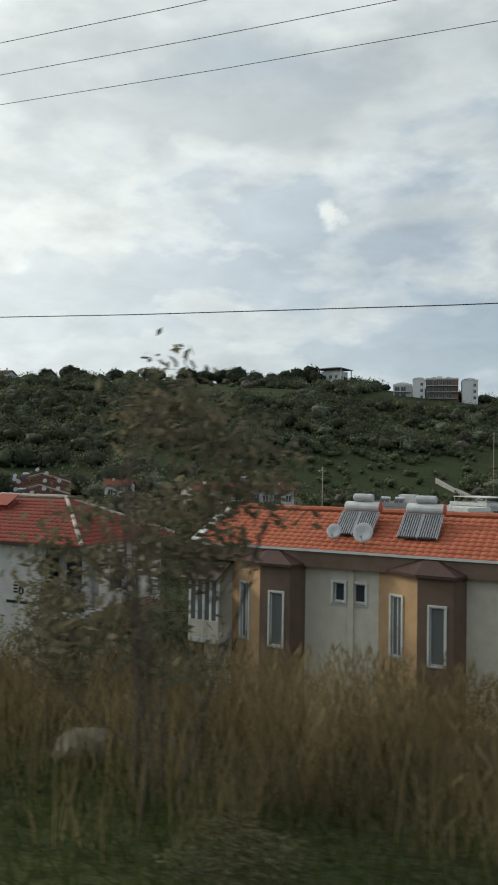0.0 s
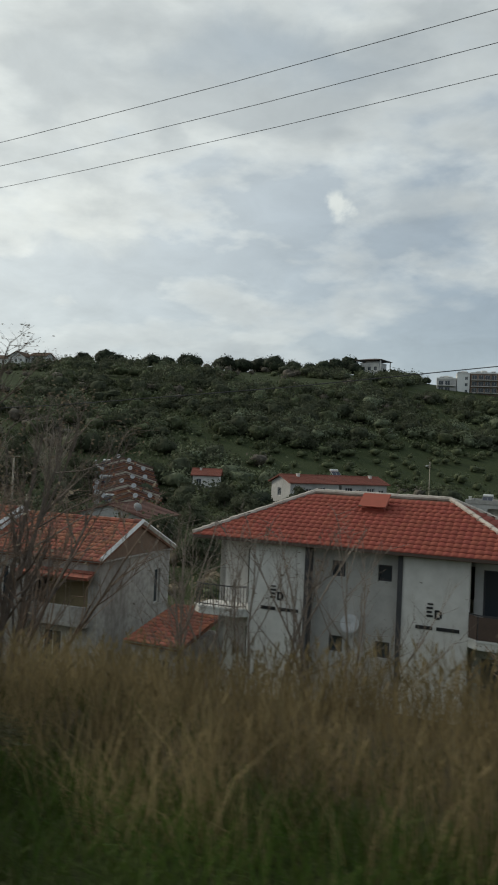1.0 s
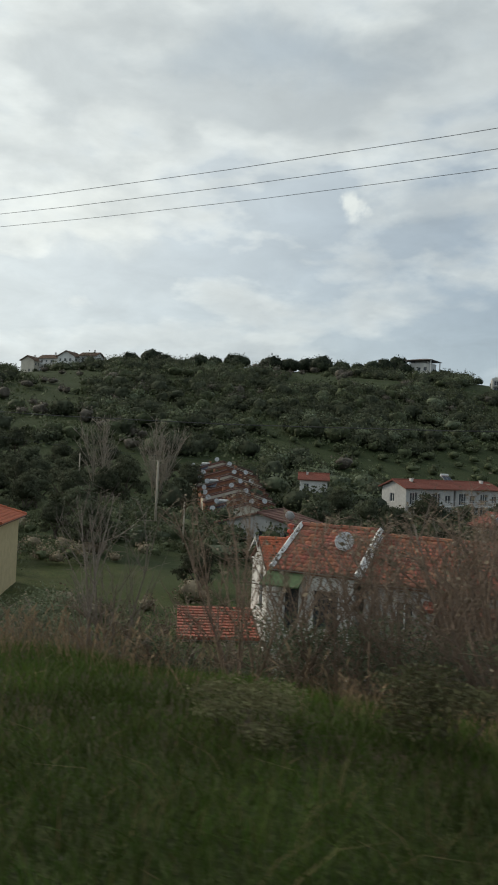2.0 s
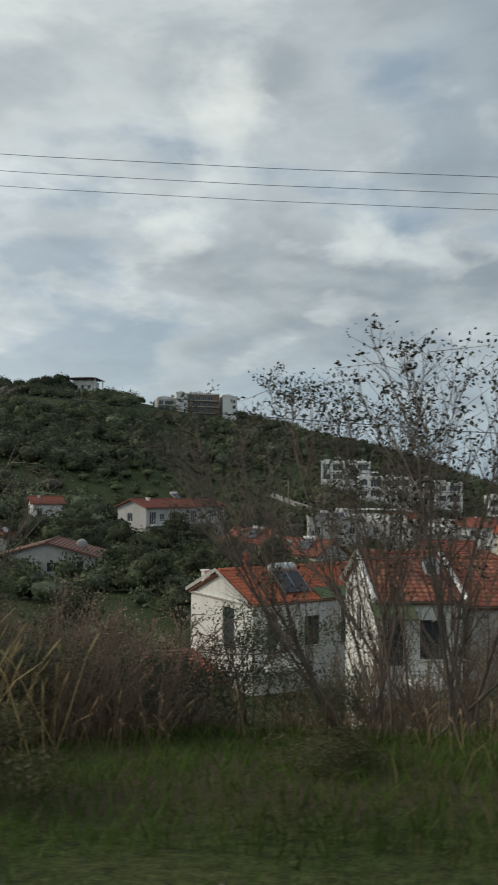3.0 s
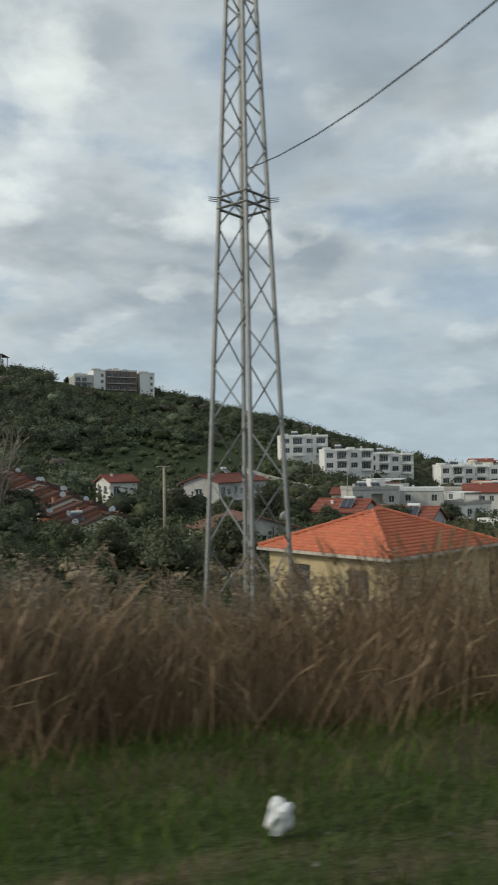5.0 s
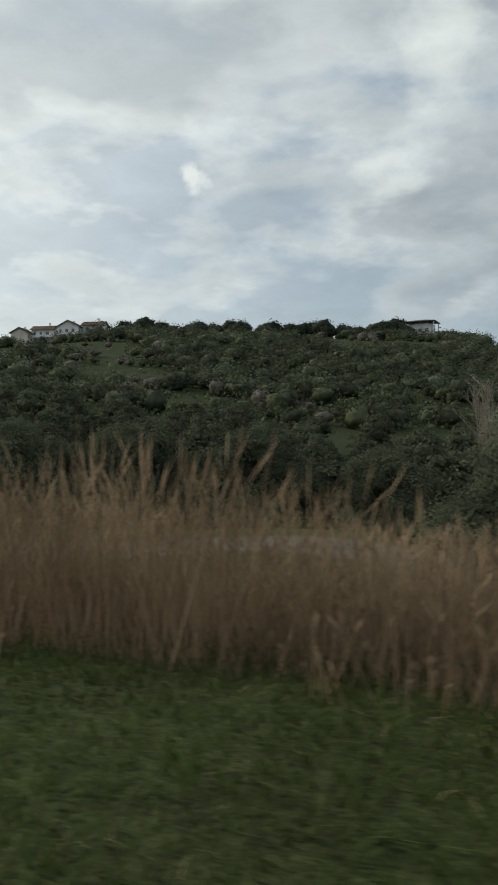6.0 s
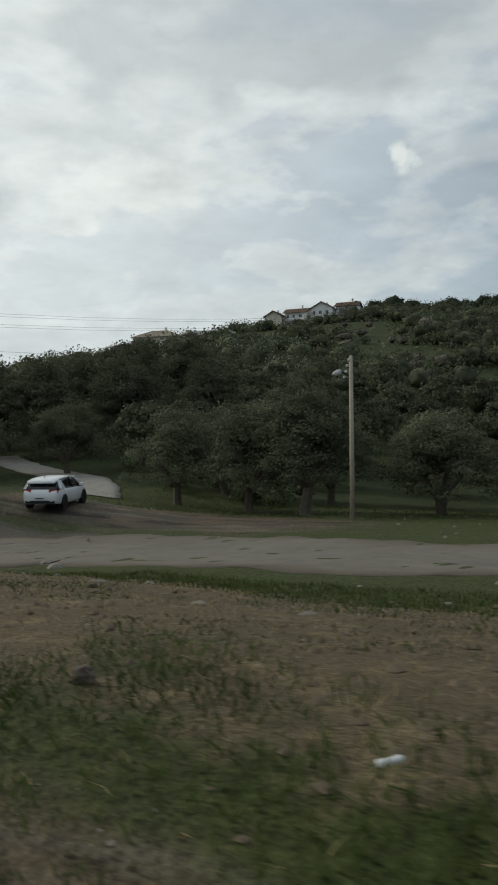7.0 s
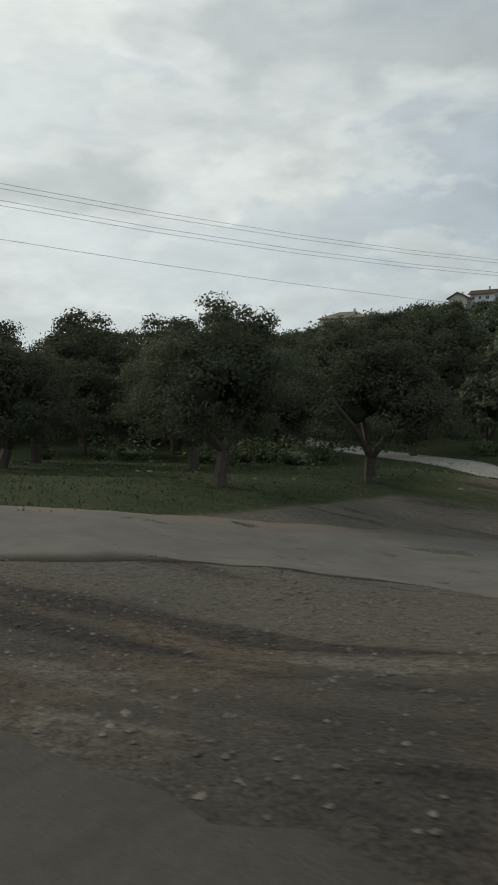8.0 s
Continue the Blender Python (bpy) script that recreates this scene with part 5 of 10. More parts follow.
# ---------------------------------------------------------------- the long house with solar heaters
def long_house():
    w, d, h, over = 17.5, 7.4, 6.2, 0.35
    m0 = pose(-16.25, 25.51, -0.91, 0, 0, -6.96)
    t = thing("terraced_house", m0 @ Matrix.Translation((over, over, -h)), "cream and brown terraced house with an orange tile roof", "house")
    W, D = w - 2 * over, d - 2 * over
    run, rise = 3.04, 1.26
    # bays at 2.1 and 7.9, small paired windows between
    holes = []
    for x0 in (5.35, 11.2):
        holes += [(x0, 4.35, x0 + 0.42, 5.05), (x0 + 0.75, 4.35, x0 + 1.2, 5.05)]
    holes += [(14.2, 3.4, 15.3, 5.2)]
    part("wall", wall_mesh(Mesh(), W, h, holes, 0.25, None, -1.5), M["plaster_cream"], t)
    for o in holes:
        window(t, Matrix(), *o, frame="trim_white", surround=0.09, mullions=1 if o[2] - o[0] > 0.8 else 0)
    for side in "rbl":
        length, m = SIDES[side](W, D)
        mesh = Mesh()
        i = 0.25 if side in "rl" else 0
        wall_mesh(mesh, length - 2 * i, h, [], 0.25, m @ Matrix.Translation((i, 0, 0)), -1.5)
        if side in "rl":
            ap = run - over if side == "r" else D - run + over
            mesh.rings([[(0, 0, h), (length, 0, h), (ap, 0, h + rise * 0.93)], [(0, 0.25, h), (length, 0.25, h), (ap, 0.25, h + rise * 0.93)]], m)
        part("wall", mesh, M["plaster_cream"], t)
    a, b = (-over, -over, h), (W + over, -over, h)
    p, q = (-over, -over + run, h + rise), (W + over, -over + run, h + rise)
    c, e = (W + over, D + over, h), (-over, D + over, h)
    rf = part("roof", Mesh().box(-over, -over, h - 0.06, W + over, D + over, h - 0.004), M["soffit"], t)
    tiled_slope(rf, a, b, p, q, "tile_orange", 300, "tile_part_orange")
    tiled_slope(rf, c, e, q, p, "tile_orange")
    ridge_cap([Vector(p) + Vector((0, 0, 0.05)), Vector(q) + Vector((0, 0, 0.05))], "tile_orange", rf)
    verge = Mesh()
    for s, top in ((a, p), (e, p)):
        s, top = Vector(s), Vector(top)
        mm = slope_matrix(s, s + Vector((1 if s is a else 1, 0, 0)), top)
        verge.rings([[tuple(s + Vector((dx, 0, dz))) for dx, dz in ((-0.12, -0.1), (0.2, -0.1), (0.2, 0.16), (-0.12, 0.16))], [tuple(top + Vector((dx, 0, dz))) for dx, dz in ((-0.12, -0.1), (0.2, -0.1), (0.2, 0.16), (-0.12, 0.16))]])
    part("verge", verge, M["trim_white"], rf, "white verge board at the gable")
    part("gutter", Mesh().box(-over - 0.1, -over - 0.09, h - 0.06, W + over, -over, h + 0.03), M["trim_white"], rf)
    part("fascia", Mesh().box(-over, -over + 0.002, h - 0.62, W + over, -over + 0.3, h - 0.07), M["plaster_brown"], t, "brown band under the eave")
    # brown half-octagon bays with little pyramid roofs
    for x0 in (2.05, 7.9):
        ring = [(x0 - 0.85, 0), (x0 + 0.75, -0.85), (x0 + 1.95, -0.85), (x0 + 2.2, 0)]
        bay = Mesh()
        # the left facet is coloured tan for the sun on it; the others stay brown
        sides = [(ring[0], ring[1], (0.62, 2.75, 1.12, 4.8), "plaster_bay_sunlit"), (ring[1], ring[2], (0.42, 2.7, 0.92, 4.62), "plaster_brown"), (ring[2], ring[3], None, "plaster_brown")]
        bb = part("bay", Mesh().rings([[(px, py + (0.06 if py < 0 else 0), -1.5) for px, py in ring], [(px, py + (0.06 if py < 0 else 0), -1.4) for px, py in ring]]), M["plaster_brown"], t, "brown bay with narrow windows")
        for (p0, p1, o, mat) in sides:
            v = Vector((p1[0] - p0[0], p1[1] - p0[1], 0))
            mm = Matrix.Translation((p0[0], p0[1], 0)) @ Matrix.Rotation(math.atan2(v.y, v.x), 4, "Z")
            part("facet", wall_mesh(Mesh(), v.length, h - 0.52, [o] if o else [], 0.14, mm, -1.5), M[mat], bb)
            if o is None:
                continue
            window(t, mm, *o, frame="trim_white", surround=0.07, mullions=1 if o[2] - o[0] > 0.5 else 0, depth=0.05, bar=0.045, pane="pane_pale")
        top = [(px + (px - x0 - 0.9) * 0.14, py - 0.22 if py < 0 else py, h - 0.52) for px, py in ring]
        apex = (x0 + 0.9, -0.1, h + 0.12)
        cap = Mesh()
        cap.add(top + [apex] + [(px, py, pz - 0.1) for px, py, pz in top], [(0, 1, 4), (1, 2, 4), (2, 3, 4), (3, 0, 4), (5, 6, 1, 0), (6, 7, 2, 1), (7, 8, 3, 2), (8, 7, 6, 5), (0, 3, 8, 5)])
        part("bay_roof", cap, M["bay_metal"], bb)
    # glazed corner balcony under a dark awning
    for x0, x1 in ((-0.15, 1.15), (12.9, 15.9)):
        g = part("glazed_balcony", Mesh().box(x0, -1.0, 2.5, x1, 0, 2.72, bevel=0.02), M["plaster_white"], t)
        part("parapet", Mesh().box(x0, -1.0, 2.72, x1, -0.88, 3.35, bevel=0.02), M["plaster_cream"], g)
        n = 4
        posts = Mesh()
        for i in range(n + 1):
            x = x0 + (x1 - x0 - 0.1) * i / n
            posts.box(x, -1.0, 3.35, x + 0.1, -0.9, 5.0)
        posts.box(x0, -0.9, 3.35, x0 + 0.1, -0.05, 3.45)
        posts.box(x0, -1.0, 4.9, x1, -0.9, 5.02)
        part("frame", posts, M["trim_white"], g)
        part("pane", Mesh().box(x0 + 0.05, -0.955, 3.36, x1 - 0.05, -0.945, 4.92), M["pane_pale"], g)
        part("pane", Mesh().box(x0 + 0.03, -0.9, 3.36, x0 + 0.04, -0.02, 4.92), M["pane_pale"], g)
        aw = Mesh()
        aw.add([(x0 - 0.2, -1.35, 4.95), (x1 + 0.1, -1.35, 4.95), (x1 + 0.1, 0, 5.6), (x0 - 0.2, 0, 5.6), (x0 - 0.2, -1.35, 4.87), (x1 + 0.1, -1.35, 4.87), (x1 + 0.1, 0, 5.5), (x0 - 0.2, 0, 5.5)], [(0, 1, 2, 3), (7, 6, 5, 4), (4, 5, 1, 0), (5, 6, 2, 1), (6, 7, 3, 2), (7, 4, 0, 3)])
        part("awning", aw, M["brown_metal"], g)
    pipe = Mesh().box(5.94, -0.1, -1.0, 6.14, 0.01, 5.6, bevel=0.01)
    part("downpipe", pipe, M["plaster_cream"], t, "pale boxed downpipe")
    # heaters and dishes stand on the roof
    sm = t.matrix_world @ slope_matrix(a, b, p)
    for u in (6.2, 8.6):
        place = sm @ Vector((u, 1.0, 0.1))
        solar_heater(Matrix.Translation(place) @ Matrix.Rotation(radians(-7), 4, "Z") @ Matrix.Scale(0.74, 4), "solar water heater with dark glass tubes and two pale tanks", 2)
    for u, r in ((5.75, 0.28), (6.85, 0.37)):
        place = sm @ Vector((u, 0.35, 0.0))
        dish_antenna(Matrix.Translation(place) @ Matrix.Rotation(radians(-4), 4, "Z"), r)


long_house()

# ---------------------------------------------------------------- worn house behind the bare trees
old = house("old_house", "worn white house with a sagging red tile roof and ochre balcony", -45.6, 27.4, -2.95, -2, 6.8, 6.9, 5.2, {"f": "plaster_old", "r": "plaster_old", "l": "plaster_old", "b": "plaster_old"}, "gable_cap", 1.45, 0.2, "tile_old",
            [("f", 1.2, 2.6, 1.9, 4.6, "window", 1), ("f", 2.8, 2.5, 5.9, 4.55, "open"), ("r", 5.0, 2.6, 5.6, 4.3, "window"), ("f", 3.6, 0.2, 4.6, 2.0, "door")], near=True, ridge="tile_old", foundation=2.5)
part("balcony", Mesh().box(2.6, -0.35, 2.3, 6.0, 1.6, 2.5, bevel=0.02), M["plaster_old"], old)
part("parapet", Mesh().box(2.6, -0.35, 2.5, 6.0, -0.2, 3.2, bevel=0.02), M["plaster_old"], old)
part("back_wall", Mesh().box(2.6, 1.6, 2.5, 6.1, 1.75, 4.7), M["plaster_yellow"], old, "faded ochre wall at the back of the balcony")
mesh = Mesh()
coursed_slope(mesh, (2.3, -0.55, 4.45), (6.2, -0.55, 4.45), (2.3, 0.1, 4.75), (6.2, 0.1, 4.75), 0.3, 0.08)
part("porch_roof", mesh, M["tile_old"], old)
part("gable_cladding", Mesh(SIDES["r"](6.4, 6.5)[1]).rings([[(0.0, -0.05, 5.2), (6.5, -0.05, 5.2), (3.25, -0.05, 6.55)], [(0.0, -0.004, 5.2), (6.5, -0.004, 5.2), (3.25, -0.004, 6.55)]]), M["plaster_brown"], old, "dark brown boarded gable")
house("shed", "low grey shed with a rusty tile roof", -37.1, 26.4, -5.9, -6, 2.7, 4.0, 2.6, "plaster_old", "shed", 0.9, 0.2, "tile_old", [("f", 1.0, 0.2, 1.9, 2.0, "door")], "shed", near=True)
# ---------------------------------------------------------------- white gabled pair
white = house("white_house", "white gabled house with a weathered red tile roof", -52.7, 36.9, -4.31, 28.39, 9.2, 6.32, 5.4, "plaster_white", "gable", 1.32, 0.12, "tile_orange",
              [("l", 3.3, 2.9, 4.4, 5.0, "door", 0), ("f", 0.9, 2.6, 1.5, 4.9, "door", 0), ("f", 5.6, 3.0, 6.2, 4.9), ("f", 3.2, 3.1, 4.2, 4.6, "window", 1), ("l", 1.0, 0.4, 1.9, 1.8)], near=True, ridge="tile_orange", foundation=3.0, frame="trim_dark")
part("gable_band", Mesh(SIDES["l"](8.96, 6.08)[1]).box(-0.1, -0.1, 5.3, 6.2, 0.0, 5.44, bevel=0.02), M["plaster_white"], white)
rake = Mesh()
for yy in (0.0, 6.08):
    rake.rings([[(-0.35, yy + dy, 5.45 + dz) for dy, dz in ((-0.05, 0), (0.05, 0), (0.05, 0.16), (-0.05, 0.16))], [(-0.35, 3.04 + dy, 6.76 + dz) for dy, dz in ((-0.05, 0), (0.05, 0), (0.05, 0.16), (-0.05, 0.16))]])
part("rake_board", rake, M["plaster_white"], white)
chimney(white, 0.5, 5.4, 5.75, 0.34, 0.75, "plaster_white")
chimney(white, 1.7, 3.2, 6.5, 0.25, 0.35, "red_plastic", "red_plastic")
blc = part("balcony", Mesh().box(0.3, -1.3, 2.3, 2.6, 0, 2.5, bevel=0.02), M["plaster_white"], white)
railing(blc, Matrix.Translation((0, -1.25, 0)), 0.3, 2.6, 2.5, 0.9, "steel")
wm = white.matrix_world
solar_heater(wm @ slope_matrix((0, -0.1, 5.4), (9, -0.1, 5.4), (0, 3.04, 6.72)) @ Matrix.Translation((3.0, 0.6, 0.1)) @ Matrix.Rotation(radians(-22), 4, "X") @ Matrix.Scale(0.85, 4))
part("roof_mat", Mesh(slope_matrix((0, -0.1, 5.4), (9, -0.1, 5.4), (0, 3.04, 6.72))).box(4.2, -0.1, 0.09, 7.6, 1.0, 0.13), M["green_mat"], white, "green matting over the tiles")
house("annexe", "low annexe with a dull red roof beside the white house", -57.6, 36.6, -8.3, 26, 6.4, 4.2, 2.4, "plaster_old", "shed", 0.9, 0.3, "tile_old", [("f", 2.0, 0.3, 2.9, 2.1, "door")], "annexe")

second = house("gabled_house", "white gabled house with a red-brown tile roof", -49.1, 27.3, -2.75, -2, 3.5, 6.9, 5.4, "plaster_white", "gable_cap", 1.47, 0.15, "tile_old",
               [("f", 0.4, 3.0, 1.0, 5.0, "door", 0), ("f", 1.6, 3.2, 2.6, 4.7, "window", 1), ("l", 2.6, 3.2, 3.5, 4.8), ("l", 2.6, 0.5, 3.5, 2.0)], near=True, ridge="tile_old", foundation=3.0, frame="trim_dark")
blc = part("balcony", Mesh().box(1.1, -1.2, 2.4, 3.1, 0, 2.6, bevel=0.02), M["plaster_white"], second)
railing(blc, Matrix.Translation((0, -1.15, 0)), 1.1, 3.1, 2.6, 0.9, "trim_white")
part("awning", Mesh().add([(-0.3, -1.0, 4.9), (1.3, -1.0, 4.9), (1.3, 0, 5.35), (-0.3, 0, 5.35), (-0.3, -1.0, 4.84), (1.3, -1.0, 4.84), (1.3, 0, 5.28), (-0.3, 0, 5.28)], [(0, 1, 2, 3), (7, 6, 5, 4), (4, 5, 1, 0), (5, 6, 2, 1), (6, 7, 3, 2), (7, 4, 0, 3)]), M["green_mat"], second, "faded green awning")
dish_antenna(second.matrix_world @ Matrix.Translation((2.4, 1.4, 6.0)), 0.4)

# ---------------------------------------------------------------- yellow house
yellow = house("yellow_house", "ochre-yellow house with an orange pyramid tile roof", -78.33, 33.33, -3.21, 26.23, 9.07, 8.12, 4.6, "plaster_yellow", "hip", 1.65, 0.4, "tile_orange",
               [("f", 5.6, 3.1, 6.7, 3.85, "window", 0), ("l", 1.5, 2.6, 2.7, 3.9, "window", 1), ("l", 5.0, 2.6, 6.2, 3.9, "window", 1), ("f", 1.5, 2.2, 2.8, 3.6, "window", 1)], near=True, ridge="tile_orange", foundation=3.5, frame="brown_metal", single=200, single_mat="tile_part_orange")
eave_mesh = Mesh()
for s in range(22):
    eave_mesh.box(-0.45 + s * 0.41, -0.52, 4.46, -0.45 + s * 0.41 + 0.39, -0.4, 4.6)
part("gutter", eave_mesh, M["mortar"], yellow, "pale stone-coloured eaves moulding")
eave_mesh = Mesh(SIDES["l"](8.27, 7.32)[1])
for s in range(20):
    eave_mesh.box(-0.4 + s * 0.41, -0.52, 4.46, -0.4 + s * 0.41 + 0.39, -0.4, 4.6)
part("gutter", eave_mesh, M["mortar"], yellow)
part("string_course", Mesh().box(-0.05, -0.06, 4.0, 8.32, 0.0, 4.14), M["plaster_yellow"], yellow)

# ---------------------------------------------------------------- the village in the valley
VILLAGE = "houses of the village"


def village_house(label, x, y, eave, rot, w, d, h, walls, roof="gable", rise=1.7, tiles="tile_village", holes=None, over=0.4, name="village_house", extras=True, ridge_run=None, flat_rise=0.5):
    if holes is None:
        holes = []
        rng = random.Random(int(abs(x) * 13 + abs(y) * 7))
        for side, length in (("f", w - 2 * over), ("l", d - 2 * over), ("r", d - 2 * over)):
            for z in ((h - 1.9, h - 4.7) if h > 4.8 else (h - 1.9,)):
                u = rng.uniform(0.6, 1.1)
                while u + 1.2 < length - 0.4:
                    if rng.random() < (0.85 if side == "f" else 0.45):
                        tall = rng.random() < 0.3 and side == "f"
                        holes.append((side, u, z - (0.8 if tall else 0), u + rng.choice((0.9, 1.1, 1.3)), z + 1.25, "door" if tall else "window"))
                    u += rng.uniform(2.0, 2.9)
    t = house(name, label, x, y, eave, rot, w, d, h, walls, roof, rise if roof != "flat" else flat_rise, over if roof != "flat" else 0.12, tiles, holes, "house", VILLAGE, foundation=3.0, run=ridge_run)
    return t


def balcony(t, x0, x1, z, y=-1.2, material="plaster_white", rail="trim_white", solid=False):
    b = part("balcony", Mesh().box(x0, y, z - 0.18, x1, 0, z, bevel=0.02), M[material], t)
    if solid:
        part("parapet", Mesh().box(x0, y, z, x1, y + 0.12, z + 0.85, bevel=0.02), M[material], b)
    else:
        railing(b, Matrix.Translation((0, y + 0.04, 0)), x0, x1, z, 0.9, rail, 0.25, False)
    return b


# two red-roofed houses with white gables towards the road
for bx, by, ez, w in ((-44.6, 106.9, -7.4, 9.8), (-50.4, 115.0, -6.5, 9.0)):
    t = village_house("cream house with a dull red tile roof and a grey-white gable", bx, by, ez, -49.5, w, 7.2, 5.0, {"f": "plaster_cream", "r": "plaster_grey", "l": "plaster_cream", "b": "plaster_cream"}, "gable", 1.85, "tile_village",
                      [("f", 1.0, 2.9, 1.9, 4.7, "door"), ("f", 3.2, 3.4, 4.2, 4.6), ("f", 5.8, 2.9, 7.6, 4.7, "door", 2), ("f", 1.0, 0.5, 2.0, 1.8), ("f", 5.0, 0.3, 6.6, 2.1, "door")])
    balcony(t, 5.2, w - 0.9, 2.8)
    chimney(t, 2.6, 2.0, 5.9, 0.4, 0.7)
    chimney(t, w * 0.55, 4.2, 6.3, 0.4, 0.7, "plaster_orange")
    solar_heater(t.matrix_world @ slope_matrix((0, -0.4, 5.0), (9, -0.4, 5.0), (0, 3.2, 6.85)) @ Matrix.Translation((w * 0.6, 1.2, 0.08)) @ Matrix.Rotation(radians(-25), 4, "X"))
    part("porch_screen", Mesh().box(w - 1.4, -1.1, 0.0, w - 1.25, -1.0, 4.6), M["trim_white"], t)

# long red-roofed block below the hill: two sections
for k, (u, dd) in enumerate(((0.0, 0.0), (11.2, 0.9))):
    c, s = math.cos(radians(48)), math.sin(radians(48))
    t = village_house("long two-storey grey house with a red tile roof", -61.1 + u * c - dd * s, 126.3 + u * s + dd * c, -2.1, 48, 11.0, 7.5, 5.6, "plaster_grey", "gable", 1.3, "tile_village",
                      [("f", 0.8, 2.9, 2.4, 4.9, "door", 2), ("f", 3.2, 3.3, 4.4, 4.6), ("f", 5.6, 2.9, 7.2, 4.9, "door", 2), ("f", 8.2, 3.3, 9.4, 4.6), ("f", 1.2, 0.4, 2.4, 2.0), ("f", 5.6, 0.2, 6.8, 2.2, "door"), ("l", 2.2, 3.2, 3.4, 4.6)], 0.5)
    balcony(t, 0.4, 4.6, 2.8, rail="trim_white")
    balcony(t, 5.2, 9.6, 2.8, rail="trim_white")
    chimney(t, 8.0 if k else 3.0, 2.6, 6.4, 0.5, 0.7)
    if k:
        solar_heater(t.matrix_world @ Matrix.Translation((1.2, 3.0, 6.6)) @ Matrix.Scale(0.9, 4))

t = village_house("small white house with a red tile roof", -79.0, 125.0, -1.6, 18, 5.4, 6.0, 5.0, "plaster_white", "gable", 1.1, "tile_village")
chimney(t, 1.2, 2.0, 5.6, 0.35, 0.6)

# terraced row that steps down the slope, gable after gable, with dishes and tanks along its roofs
rowgroup = "houses of the stepped row"
for i in range(10):
    x, y, z = -100.3 + 1.46 * i, 127.3 - 2.33 * i, -0.95 - 0.66 * i
    t = house("row_house", "narrow row house with a worn brown-red gable roof", x, y, z, -58, 3.0, 11.2, 4.2, "brick_wall" if i % 3 else "plaster_cream", "gable", 1.65, 0.12, "tile_brown",
              [("r", 1.6, 2.0, 2.8, 3.4), ("r", 5.0, 1.4, 6.2, 3.4, "door"), ("r", 8.0, 2.0, 9.2, 3.4), ("f", 0.9, 2.0, 1.9, 3.3), ("b", 0.9, 2.0, 1.9, 3.3)], "row house", rowgroup, foundation=3.5)
    part("verge", Mesh().rings([[(2.78, v, 4.3 + dz) for dz, v in ((0, -0.1), (0.14, -0.1))] + [(2.9, v, 4.3 + dz) for dz, v in ((0.14, -0.1), (0, -0.1))], [(2.78, 5.5, 5.98), (2.78, 5.5, 6.12), (2.9, 5.5, 6.12), (2.9, 5.5, 5.98)],
                                [(2.78, 11.1, 4.3), (2.78, 11.1, 4.44), (2.9, 11.1, 4.44), (2.9, 11.1, 4.3)]]), M["brown_metal"], t)
    chimney(t, 1.2, 7.6 if i % 2 else 3.4, 5.0, 0.35, 0.8, "plaster_orange")
    for v in ((0.5, 6.4) if i % 2 else (1.4, 8.8) if i % 3 else (0.4, 4.6)):
        dish_antenna(t.matrix_world @ Matrix.Translation((1.6, v, 4.25 + 1.65 * (1 - abs(v - 5.5) / 5.6))) @ Matrix.Rotation(radians(66 + 20 * (i % 3)), 4, "Z"), 0.42, "white satellite dish on a rooftop of the stepped row")
    if i % 4 == 1:
        solar_heater(t.matrix_world @ Matrix.Translation((0.4, 1.8, 4.9)) @ Matrix.Rotation(radians(58), 4, "Z") @ Matrix.Scale(0.8, 4))

# grey gabled house with a dish
t = village_house("grey house with a broad low gable and dark brown roof", -64.2, 80.6, -5.9, 90, 9.5, 10.6, 5.0, "plaster_grey", "gable", 1.45, "tile_brown",
                  [("l", 2.2, 3.0, 2.9, 4.6), ("l", 4.9, 3.4, 6.3, 4.4, "window", 1), ("l", 7.9, 3.2, 8.7, 4.6), ("l", 3.0, 0.4, 4.2, 2.2, "door")])
dish_antenna(t.matrix_world @ Matrix.Translation((0.3, 1.4, 5.7)) @ Matrix.Rotation(radians(90), 4, "Z"), 0.55, "white satellite dish on the grey house")
part("wall_pipe", Mesh(SIDES["l"](8.7, 9.8)[1]).tube([(6.9, -0.08, 0), (6.9, -0.08, 5.2)], 0.06, 6), M["trim_dark"], t)

# white box with a flat roof and red canopy
t = village_house("white flat-roofed house with a red tile canopy", -17.0, 121.2, -9.6, -69.0, 9.0, 8.6, 5.2, "plaster_bright", "flat", tiles="plaster_bright",
                  holes=[("r", 1.2, 2.9, 2.2, 4.4), ("r", 4.2, 2.6, 5.8, 4.6, "door"), ("r", 4.4, 0.3, 6.0, 2.2, "door"), ("r", 1.2, 0.4, 2.2, 1.8), ("f", 4.0, 0.2, 4.35, 3.4, "open")])
mesh = Mesh()
coursed_slope(mesh, (8.9, 0.3, 5.75), (8.9, 8.2, 5.75), (4.2, 0.3, 6.7), (4.2, 8.2, 6.7), 0.4)
part("canopy_roof", mesh, M["tile_village"], t)
chimney(t, 6.0, 2.4, 6.0, 0.4, 0.9)
for u in (3.0, 7.0):
    chimney(t, u, 6.5, 6.0, 0.4, 0.8, "plaster_orange" if u > 5 else "plaster_white")
balcony(t, 1.0, 2.0, 2.7)

